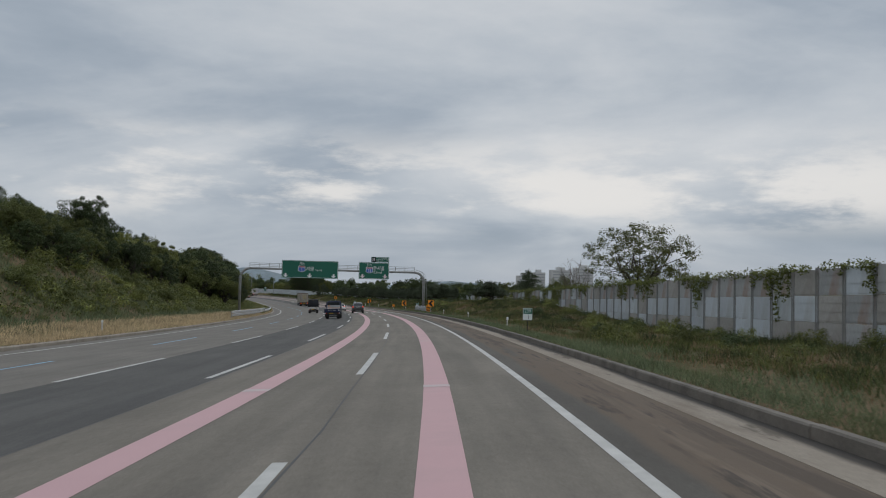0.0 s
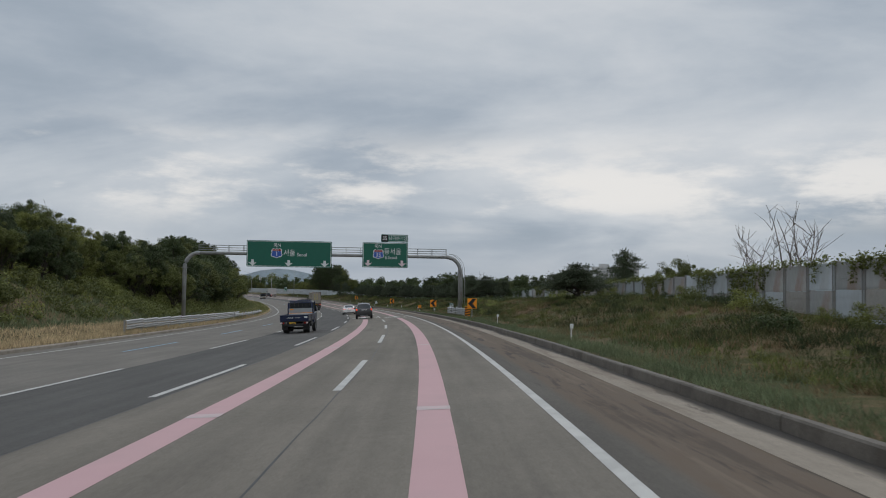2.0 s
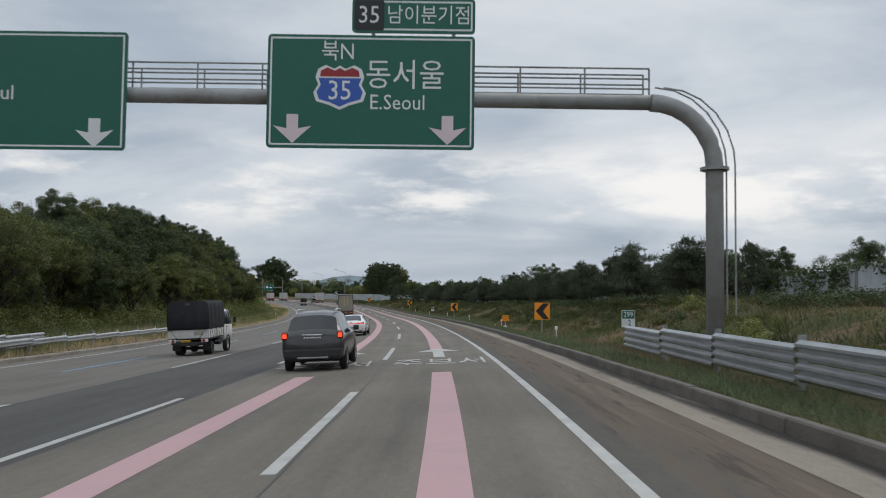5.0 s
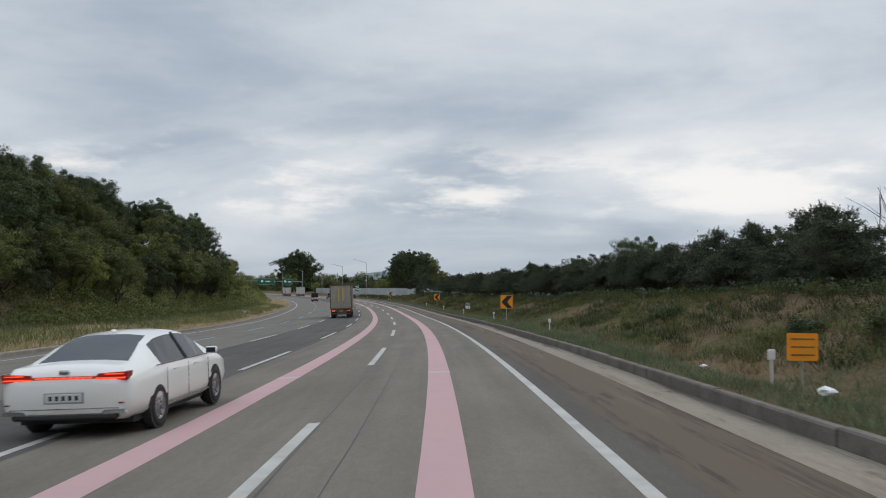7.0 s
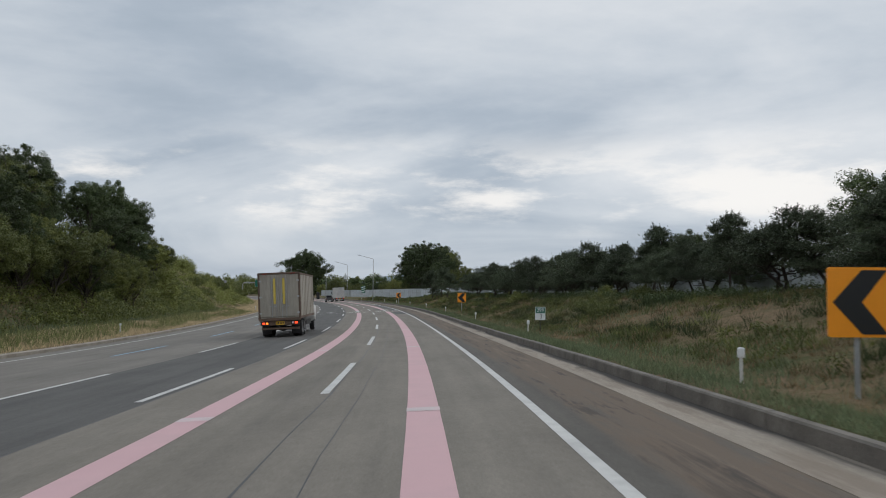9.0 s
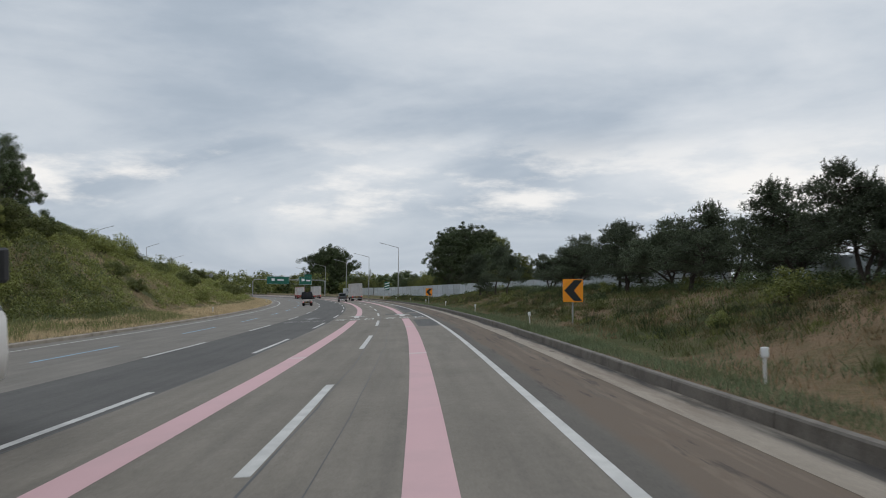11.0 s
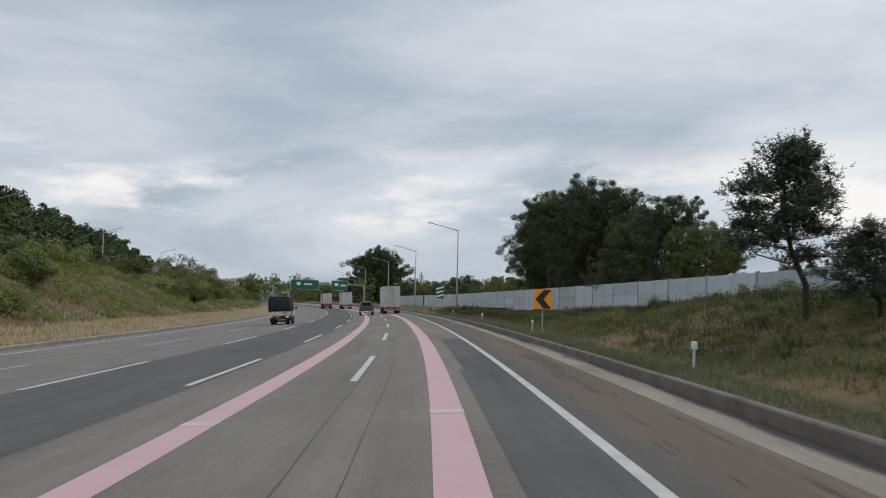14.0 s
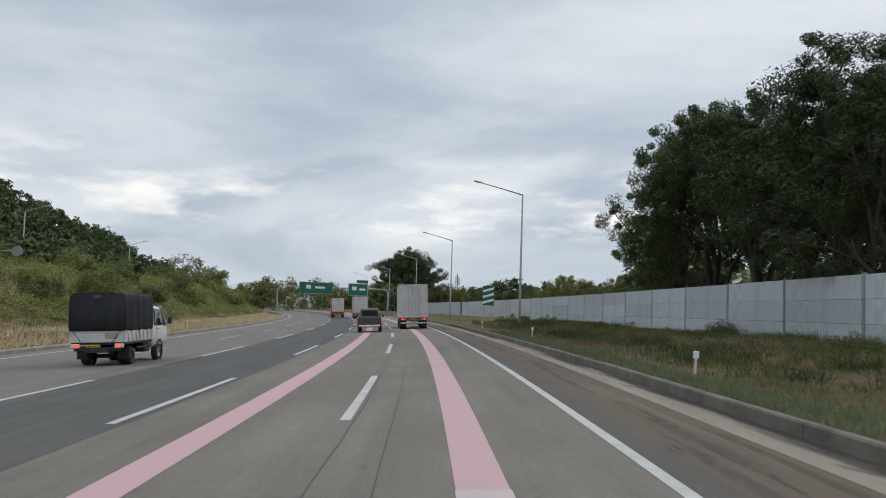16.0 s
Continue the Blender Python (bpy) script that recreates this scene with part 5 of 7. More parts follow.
def bare_tree(seed, high, label):
    rng = np.random.RandomState(seed)
    root = empty("bare_tree", Matrix.Translation((0, 0, -500)), label, "tree")
    bm = bmesh.new()
    for i in range(7):
        t = rng.uniform(0, 6.28)
        a = Vector((rng.normal() * 0.3, rng.normal() * 0.3, 0))
        e = a + Vector((math.cos(t) * high * 0.28, math.sin(t) * high * 0.28, high * rng.uniform(0.7, 1.0)))
        pts = limb_bm(bm, a, e, 0.05, 0.012, rng, 0.3, 5)
        for j in range(9):
            q = a.lerp(e, rng.uniform(0.35, 0.95))
            limb_bm(bm, q, q + Vector((rng.normal() * 0.5, rng.normal() * 0.5, rng.uniform(0.3, 1.2))), 0.016, 0.005, rng, 0.2, 2)
    part("crown", bm, M_BIRDBARK, root)
    return root


def woods(name, label, spots, seed, mt, leaf=0.62, per=56):
    """Distant trees that nobody could count, as one mesh; spots are (s, u, height)."""
    rng = np.random.RandomState(seed)
    clumps = []
    for sp, up, h in spots:
        q = rp(sp, up, ground_z(sp, up))
        w = h * rng.uniform(0.36, 0.5)
        for i in range(11):
            t, r, f = rng.uniform(0, 6.28), w * math.sqrt(rng.uniform(0.05, 1)), rng.uniform(0.12, 0.95)
            k = math.sqrt(max(0.1, 1 - (2 * f - 0.95) ** 2))
            clumps.append((q.x + r * k * math.cos(t), q.y + r * k * math.sin(t), q.z + h * f, h * 0.19 * rng.uniform(0.7, 1.3)))
    me = leaf_mesh(name, clumps, per, leaf, seed + 2, slim=0.6)
    me.materials.append(mt)
    return tagged(new(name, me), label, "woods", kind="stuff")


def scrub(name, label, spots, seed, mt, per=44, leaf=0.085):
    """Low tangled shrubs over a bank, as one mesh; spots are (s, u, size)."""
    rng = np.random.RandomState(seed)
    clumps = []
    for sp, up, k in spots:
        q = rp(sp, up, ground_z(sp, up))
        for i in range(3):
            clumps.append((q.x + rng.normal() * 0.4 * k, q.y + rng.normal() * 0.4 * k, q.z + k * rng.uniform(0.1, 0.45), k * rng.uniform(0.35, 0.6)))
    me = leaf_mesh(name, clumps, per, leaf, seed + 2, slim=0.6)
    me.materials.append(mt)
    return tagged(new(name, me), label, "shrubs", kind="stuff")


def tufts(name, label, spots, seed, mt, per=48, width=0.0085, spread=0.48):
    """Feathery weeds and grass tufts as one mesh of upright blades; spots are (s, u, size)."""
    rng = np.random.RandomState(seed)
    c = np.array([(*rp(sp, up, ground_z(sp, up) - 0.03), k) for sp, up, k in spots])
    c = np.repeat(c, per, axis=0)
    n = len(c)
    k = c[:, 3]
    ang, r = rng.uniform(0, 6.283, n), np.sqrt(rng.uniform(0, 1, n))
    o = np.stack([np.cos(ang), np.sin(ang), 0 * ang], 1)
    p = c[:, :3] + o * (k * r * spread)[:, None]
    p[:, 2] += k * rng.uniform(0, 0.45, n) * (1 - 0.7 * r)
    a = o * (r * 0.9)[:, None] + rng.normal(size=(n, 3)) * 0.32
    a[:, 2] = np.abs(a[:, 2]) + 0.75
    a /= np.linalg.norm(a, axis=1)[:, None]
    h = (k * rng.uniform(0.2, 0.6, n))[:, None]
    t = rng.uniform(0, math.pi, n)
    b = np.stack([np.cos(t), np.sin(t), 0 * t], 1) * (width * rng.uniform(0.6, 1.4, n))[:, None]
    me = triangles(name, np.stack([p - b, p + b, p + a * h], 1).reshape(-1, 3))
    me.materials.append(mt)
    return tagged(new(name, me), label, "weeds", kind="stuff")


LABEL_DARK = "dense dark green broad-leaved tree on the roadside bank"
NEAR = [broadleaf(11, 12.0, 9.0, 0.26, M_LEAF_DARK, "tall dense dark green tree overhanging the noise barrier", 330, 250, 0.125, 0.16, 0.72, 0.5),
        broadleaf(12, 11.0, 8.4, 0.24, M_LEAF, "tall dense green tree overhanging the noise barrier", 300, 250, 0.125, 0.16, 0.68, 0.55),
        broadleaf(13, 12.4, 7.6, 0.24, M_LEAF_DARK, "tall dark green tree with an uneven crown behind the barrier", 260, 250, 0.125, 0.16, 0.62, 0.6)]
MID = [broadleaf(21, 7.0, 6.4, 0.17, M_LEAF_DARK, LABEL_DARK, 150, 190, 0.13, 0.12, 0.62, 0.58),
       broadleaf(22, 6.5, 6.8, 0.17, M_LEAF, "leafy green broad-leaved tree on the roadside bank", 150, 190, 0.13, 0.12, 0.62, 0.58),
       broadleaf(23, 7.6, 5.8, 0.17, M_LEAF_DARK, LABEL_DARK, 150, 190, 0.13, 0.13, 0.62, 0.58),
       broadleaf(24, 6.0, 5.6, 0.15, M_LEAF_LIGHT, "light green young tree among darker trees", 130, 190, 0.125, 0.12, 0.58, 0.58)]
WILLOW = broadleaf(31, 7.2, 8.2, 0.2, M_LEAF, "airy light-leaved tree with open branching crown", 210, 70, 0.13, 0.3, 0.55, 0.75)
PINES = [pine(41, 5.4, 5.2, "dark spreading pine with a flat-bottomed crown on the grassy bank", 2, 0.24, 4, 26, 0.10), pine(42, 4.6, 5.4, "dark umbrella-shaped pine on the grassy bank", 3, 0.30, 4, 28, 0.16),
         pine(43, 6.0, 4.4, "tall dark pine with open layered boughs", 1, 0.30, 4, 22, 0.12, 1.7), pine(44, 5.0, 4.8, "dark layered pine on the grassy bank", 2, 0.22, 4, 24, 0.08)]
BUSHES = [bush(51, 1.5, 1.0, M_LEAF, "low green bush on the verge slope", 120, 0.085), bush(52, 1.8, 1.2, M_LEAF_LIGHT, "bright green bush on the verge slope", 120, 0.085), bush(53, 1.3, 0.9, M_LEAF_DARK, "dark green bush on the verge slope", 120, 0.08)]
BARE = bare_tree(71, 5.5, "leafless twiggy tree behind the noise barrier")
SHRUBBY = bush(54, 2.6, 2.0, M_LEAF_LIGHT, "large bright green shrub on the bank", 190, 0.15)
SHRUBBY_DARK = bush(55, 2.6, 2.0, M_LEAF, "large green shrub on the bank", 190, 0.15)
RNG = random.Random(3)


def plant(proto, s, u, size=1.0, sink=0.05, wide=1.0):
    m = Matrix.Translation(rp(s, u, ground_z(s, u) - sink)) @ Matrix.Rotation(RNG.uniform(0, 6.28), 4, "Z") @ Matrix.Rotation(RNG.uniform(-0.05, 0.05), 4, "X")
    ob = copy_thing(proto, m)
    ob.matrix_basis = m @ Matrix.Diagonal((size * wide, size * wide, size, 1))
    return ob


def grow():
    J = RNG.uniform
    # behind and beside the barrier
    plant(WILLOW, 60.5, 17.2, 0.98, 0.1, 1.22)
    plant(WILLOW, 67.5, 19.5, 0.6, 0.2, 1.1), plant(SHRUBBY_DARK, 55, 16.6, 1.3)
    plant(BARE, 78.7, 17.2, 0.95), plant(BARE, 84, 17.6, 0.8)
    plant(PINES[3], 118, 20, 0.95)
    for s, k in ((34.5, 1.1), (36.5, 1.2), (38.5, 1.0), (50, 0.7), (72, 0.8), (90, 1.0)):
        ob = plant(SHRUBBY_DARK, s, 15.5, k)
        ob.location.z = 1.75
    plant(PINES[1], 99.5, 11.6, 0.52, 0.05, 1.8), plant(PINES[1], 103.5, 12.2, 0.46, 0.05, 1.8)
    for s, u, k in ((168, 21, 0.62), (174, 22.5, 0.66), (180, 21, 0.6), (149, 24, 0.72), (157, 25, 0.7), (163, 22.5, 0.62), (190, 24, 0.6), (118, 26, 0.8)):
        plant(MID[RNG.randrange(3)], s, u, k)
    plant(BARE, 186, 17, 1.0)
    # pines along the crown of the bank
    for s, u, k in ((150, 13, 0.62), (158, 12.4, 0.66), (166, 13.2, 0.56), (174, 12.8, 0.58), (180, 12.6, 0.56), (184.5, 13.4, 0.62), (189.5, 12.8, 0.52), (194, 13.4, 0.62), (198, 12.9, 0.66), (203, 13.4, 0.62), (208, 12.8, 0.58), (213, 13.4, 0.64),
                    (219, 12.8, 0.62), (224, 13.4, 0.66), (230.5, 12.9, 0.64), (235, 12.8, 0.62), (238.5, 13.3, 0.62), (243, 12.8, 0.62), (247, 13.4, 0.64), (252, 12.7, 0.62), (257, 13.2, 0.66), (262, 12.2, 0.62), (267, 12.8, 0.64), (272, 12.0, 0.62), (277, 12.4, 0.66),
                    (283.6, 11.2, 0.68), (288, 12.0, 0.62), (293, 11.2, 0.58), (298, 12.2, 0.62), (303.4, 10.9, 0.76), (309, 11.6, 0.56), (315, 11.6, 0.60), (338.5, 9.9, 0.36)):
        plant(PINES[RNG.choice((0, 1, 1, 2, 3))], s, u, k * J(0.9, 1.1) * (0.95 if s < 225 else 1.0 if s < 246 else 1.1), 0.05, J(1.0, 1.25))
    plant(PINES[2], 160.5, 12.0, 0.52, 0.05, 1.2), plant(PINES[0], 170.0, 11.8, 0.58, 0.05, 1.1), plant(PINES[2], 166.0, 12.6, 0.54, 0.05, 1.2)
    for s in np.arange(148, 300, 5.5):
        plant(PINES[RNG.choice((0, 1, 3, 2))], s + J(-1.5, 1.5), 13.4 + J(-0.5, 0.6), J(0.44, 0.56) if s < 225 else J(0.48, 0.60), 0.1, J(1.0, 1.3))
    plant(PINES[2], 325.2, 9.7, 0.62, 0.05, 1.15), plant(PINES[2], 331.2, 9.6, 0.78, 0.05, 1.1), plant(PINES[2], 341.3, 9.6, 0.77, 0.05, 1.2)
    for s in np.arange(188, 335, 13):
        plant(MID[RNG.randrange(3)], s + J(-3, 3), 20 + J(0, 11), J(0.55, 0.75) if s < 240 else J(0.8, 1.15))
    # tall trees beyond the barrier, in two groups
    for s, u, k, p in ((373.5, 17.6, 0.60, 1), (379, 17.8, 0.80, 2), (386, 18.0, 0.78, 0), (382, 23, 0.74, 1),
                       (396.5, 17.8, 1.10, 2), (403, 18.0, 1.26, 0), (410, 17.8, 1.18, 2), (417, 18.2, 1.30, 0), (424, 18.6, 1.26, 2), (428, 18.8, 0.9, 1), (408, 24, 1.25, 1), (419, 25, 1.3, 2)):
        plant(NEAR[p], s, u, k)
    for s in np.arange(440, 640, 8):
        plant(MID[RNG.choice((1, 3, 1, 0))], s + J(-3, 3), 21 + J(0, 14), J(0.9, 1.25))
    # far clump beside the road's end
    for s, u, k in ((730, 40, 3.6), (738, 50, 4.3), (746, 58, 3.8), (735, 44, 4.0), (742, 54, 3.9)):
        plant(MID[0], s, u, k)
    # left bank
    for i in range(50):
        s = J(30, 160) if i % 3 else J(100, 205)
        plant(MID[RNG.randrange(4)], s, J(-42, -32), J(0.60, 0.82) if s < 92 else J(0.82, 1.08))
    for i in range(32):
        plant(MID[RNG.choice((0, 1, 1, 3, 2))], J(136, 215), J(-31, -25.0), J(0.72, 1.05))
    for i in range(40):
        plant(MID[RNG.choice((0, 1, 2, 2, 0))], J(200, 318), J(-42, -29.0), J(0.85, 1.12))
    for i in range(30):
        plant(MID[RNG.choice((1, 3, 1, 0))], J(205, 312), J(-29.5, -25.2), J(0.68, 1.0))
    for s, u, k in ((324, -36, 1.2), (313.6, -35.6, 1.35), (287, -35.8, 1.3), (331, -37, 1.15), (337, -38, 1.0), (328, -40, 1.2), (318, -38, 1.2)):
        plant(MID[2], s, u, k)
    for i in range(30):
        plant(MID[RNG.choice((0, 2, 1))], J(45, 128), J(-34, -29.5), J(0.45, 0.68))
    for i in range(60):
        plant(RNG.choice((SHRUBBY, SHRUBBY, SHRUBBY_DARK)), J(20, 205), J(-33, -25), J(0.45, 1.0))
    n = 0
    while n < 98:
        s, u = J(305, 580), J(-40, -25.5)
        if noise.noise(Vector((s * 0.06, u * 0.16, 7.0))) + 0.035 * (-u - 31) > -0.10:
            plant(RNG.choice((SHRUBBY, SHRUBBY, SHRUBBY_DARK)), s, u, J(0.9, 1.6))
            n += 1
    # low bushes on the right bank
    for i in range(112):
        s = J(20, 470)
        u = J(7.0, 14.2) if s < 350 else J(9.5, 14.4)
        plant(BUSHES[RNG.choice((0, 0, 1, 2, 2))], s, u, J(0.4, 0.95), 0.08)
    for s in np.arange(-5, 130, 3.0):
        plant(RNG.choice(BUSHES), s + J(-1, 1), 14.2 + J(-0.9, 0.4), J(0.5, 0.9))


def creeper(name, label, a, b, seed, mt, thick=0.0):
    """Creepers spilling over the top of the noise barrier and hanging down it in strands."""
    rng = np.random.RandomState(seed)
    clumps = []
    s = a
    while s < b:
        k = noise.noise(Vector((s * 0.22, seed, 4.0)))
        if k > -0.25 - thick:
            q = rp(s, 14.86, barrier_top(s) + rng.uniform(-0.05, 0.18))
            clumps.append((q.x, q.y, q.z, rng.uniform(0.16, 0.34)))
        if k > 0.02 - thick or rng.uniform() < 0.04:
            long = rng.uniform(0.2, 2.2) * (0.4 + max(0, k + thick) * 2)
            for i in range(int(long / 0.22)):
                q = rp(s + rng.normal() * 0.1, 14.86, barrier_top(s) - 0.22 * i)
                clumps.append((q.x, q.y, q.z, rng.uniform(0.12, 0.26)))
        s += rng.uniform(0.2, 0.45)
    me = leaf_mesh(name, clumps, 26, 0.1, seed + 2, slim=0.7, drop=0.5)
    me.materials.append(mt)
    return tagged(new(name, me), label, "creeper", kind="stuff")


def cover():
    J = RNG.uniform
    woods("woods", "dark green woods beyond the road", [(J(430, 860), J(28, 95), J(6.5, 10.5)) for _ in range(120)], 3, M_LEAF_DARK, 1.1)
    woods("woods", "dark green woods beyond the noise barrier", [(J(190, 430), J(34, 80), J(5.5, 8.0)) for _ in range(70)], 13, M_LEAF_DARK, 0.5)
    woods("woods", "green woods closing the view ahead", [(J(700, 1000), J(-55, 120), J(9, 15)) for _ in range(150)], 4, M_LEAF, 0.9)
    woods("woods", "dark green wooded hillside", [(s, u, J(4.5, 7.5)) for s, u in ((J(470, 880), J(-230, -50)) for _ in range(980)) if u < -85 or s > 640] + [(J(375, 660), J(-88, -43), J(2.4, 4.2)) for _ in range(420)], 5, M_LEAF_DARK, 1.05, 23)
    woods("woods", "green woods on the bank's crown", [(J(20, 312), J(-75, -42), J(4.5, 7)) for _ in range(110)], 6, M_LEAF, 0.42)
    spots = lambda n, s0, s1, u0, u1, a, b, key, lim: [(s, u, J(a, b)) for s, u in ((J(s0, s1), J(u0, u1)) for _ in range(n)) if noise.noise(Vector((s * 0.13, u * 0.25, key))) > lim]
    tufts("verge_weeds", "tangled green and brown weeds on the bank", spots(7600, 12, 450, 6.2, 14.6, 0.25, 0.6, 1.0, -0.16), 11, M_WEED)
    tufts("verge_weeds", "fresh yellow-green weeds on the bank", spots(4200, 12, 450, 6.4, 14.6, 0.25, 0.55, 2.0, -0.04), 12, M_WEED_LIGHT)
    tufts("verge_weeds", "dark green weeds on the bank", spots(5200, 12, 450, 6.6, 14.6, 0.35, 0.8, 6.0, 0.02), 17, M_WEED_DARK, 56)
    tufts("verge_weeds", "brown withered weeds on the bank", spots(5200, 12, 450, 5.6, 14.2, 0.2, 0.45, 3.0, -0.04), 13, M_DRYLEAF)
    scrub("verge_scrub", "dark green undergrowth under the pines", spots(2600, 130, 350, 11.0, 14.6, 0.4, 0.9, 6.0, -0.2), 18, M_LEAF_DARK, 30, 0.08)
    scrub("verge_scrub", "low green leafy plants scattered over the bank", spots(1300, 15, 450, 6.8, 14.6, 0.3, 0.6, 9.0, 0.0), 19, M_LEAF, 45, 0.06)
    scrub("bank_scrub", "green bushes and creepers over the cut slope", spots(2000, 300, 600, -41, -25.0, 0.8, 1.7, 10.0, -0.12), 20, M_LEAF_LIGHT, 30, 0.17)
    scrub("bank_scrub", "tangled green undergrowth below the trees on the bank", spots(2000, 125, 325, -31, -23.8, 0.8, 1.6, 11.0, -0.3), 21, M_LEAF, 30, 0.16)
    scrub("bank_scrub", "green shrubs and creepers on the bank", spots(2600, 15, 330, -37, -24, 0.5, 1.3, 4.0, -0.2), 14, M_LEAF, 30, 0.19)
    scrub("bank_scrub", "bright green creepers on the bank", spots(2900, 15, 600, -40, -24.5, 0.6, 1.5, 5.0, -0.08), 15, M_LEAF_LIGHT, 30, 0.18)
    creeper("creeper", "dark green creepers over the old noise barrier", 26, 134, 31, M_LEAF)
    creeper("creeper", "dark creepers hanging from the pale noise barrier", 136, 225, 32, M_LEAF_DARK, 0.3)


def grass(name, label, mt, area, count, tall, width, seed, patch=0.0, lean=0.45):
    """Blades of grass as one mesh."""
    rng = np.random.RandomState(seed)
    s = rng.uniform(area[0], area[1], count)
    u = area[2] + (area[3] - area[2]) * rng.uniform(0, 1, count)
    t = np.interp(s, _s, _th)
    x, y = np.interp(s, _s, _cx) + u * np.cos(t), np.interp(s, _s, _cy) + u * np.sin(t)
    keep = np.ones(count, bool)
    if patch:
        keep = np.array([noise.noise(Vector((a * 0.16, b * 0.3, seed))) > patch for a, b in zip(s, u)])
    z = np.array([ground_z(a, b) for a, b in zip(s, u)]) + np.interp(s, _s, _z)
    p = np.stack([x, y, z - 0.02], 1)[keep]
    n = len(p)
    a = rng.normal(size=(n, 3)) * lean
    a[:, 2] = 1
    h = (tall * rng.uniform(0.4, 1.25, n))[:, None]
    ang = rng.uniform(0, math.pi, n)
    b = np.stack([np.cos(ang), np.sin(ang), 0 * ang], 1) * (width * rng.uniform(0.6, 1.3, n))[:, None]
    v = np.stack([p - b, p + b, p + a * h], 1).reshape(-1, 3)
    me = triangles(name, v)
    me.materials.append(mt)
    return tagged(new(name, me), label, "grass", kind="stuff")


grow()
cover()
for proto in (*NEAR, *MID, WILLOW, *PINES, *BUSHES, BARE, SHRUBBY, SHRUBBY_DARK):
    for ob in (*proto.children_recursive, proto):
        bpy.data.objects.remove(ob)
grass("verge_grass", "short fresh green grass along the kerb", M_GRASS_FRESH, (0, 420, 4.36, 5.25), 120000, 0.17, 0.009, 5)
grass("verge_grass", "green grass above the kerb", M_GRASS_FRESH, (0, 420, 5.0, 6.8), 60000, 0.20, 0.012, 15, -0.12)
grass("verge_grass", "rough green grass on the bank", M_GRASS, (10, 430, 5.8, 14.5), 110000, 0.28, 0.014, 6, 0.02)
grass("dry_grass", "brown dry grass on the bank", M_DRYBANK, (10, 430, 5.3, 14.2), 85000, 0.22, 0.011, 7, -0.04)
grass("dry_grass", "straw-coloured dry grass along the median kerb", M_DRYGRASS, (0, 560, -22.6, -18.62), 105000, 0.32, 0.020, 8)
grass("dry_grass", "short straw-coloured grass against the median kerb", M_DRYGRASS, (0, 400, -20.4, -18.62), 40000, 0.26, 0.02, 18)
grass("verge_grass", "tall pale green grass among dry stalks", M_GRASS_PALE, (140, 330, -23.2, -18.9), 26000, 0.5, 0.035, 10, -0.2)
grass("verge_grass", "long green grass on the left bank", M_GRASS_FRESH, (10, 330, -36, -22.2), 60000, 0.45, 0.04, 9)
grass("dry_grass", "dry tan grass on the cut slope", M_DRYGRASS, (290, 600, -32, -22.2), 70000, 0.25, 0.018, 19, -0.02)
grass("verge_grass", "green grass on the cut slope", M_GRASS_PALE, (290, 600, -40, -23), 60000, 0.34, 0.022, 20, -0.15)


# ---- vehicles, as they stand on the carriageway; +y ahead, y = 0 at the tail ----
def lathe_bm(bm, prof, cx, cy, cz, side, seg=24):
    """Turns a profile of (along axle, radius) round the x axis."""
    rings = []
    for i in range(seg):
        t = 2 * math.pi * i / seg
        rings.append([bm.verts.new((cx + side * a, cy + r * math.cos(t), cz + r * math.sin(t))) for a, r in prof])
    for i in range(seg):
        p, q = rings[i], rings[(i + 1) % seg]
        for j in range(len(prof) - 1):
            bm.faces.new((p[j], p[j + 1], q[j + 1], q[j]))
    bmesh.ops.recalc_face_normals(bm, faces=bm.faces)


def wheel(root, x, y, r, w, side, spokes=0, rim=M_RIM):
    bm = bmesh.new()
    lathe_bm(bm, [(-w, r * 0.62), (-w, r * 0.9), (-w * 0.85, r), (-w * 0.12, r), (0.0, r * 0.93), (0.012, r * 0.80), (0.0, r * 0.64)], x, y, r, side)
    tyre = part("wheel", bm, M_TYRE, root, "black tyre on a silver rim", True)
    bm = bmesh.new()
    lathe_bm(bm, [(-0.005, r * 0.66), (0.004, r * 0.63), (-0.03, r * 0.58), (-0.055, r * 0.30), (-0.02, r * 0.16), (-0.015, 0.001)], x, y, r, side)
    part("rim", bm, rim, tyre, shade=True)
    n = spokes or 8
    for k in range(n):
        t = 2 * math.pi * k / n
        bm = box(0, 0, 0, 0.014, r * 0.10, r * 0.34) if spokes else box(0, 0, 0, 0.02, r * 0.09, r * 0.09)
        ob = part("spoke" if spokes else "wheel_nut", bm, rim if spokes else M_UNDER, tyre)
        d = r * (0.42 if spokes else 0.44)
        ob.matrix_basis = Matrix.Translation((x + side * -0.02, y, r)) @ Matrix.Rotation(t, 4, "X") @ Matrix.Translation((0, 0, d))
    return tyre


def loft(stations, ring):
    """Rows of points, one row a station, both halves mirrored; ring gives the right half from the bottom centre to the top centre."""
    rows = []
    for st in stations:
        half = ring(*st)
        y = st[0]
        rows.append([(x, y, z) for x, z in half] + [(-x, y, z) for x, z in reversed(half[:-1])][:-1])
    return rows


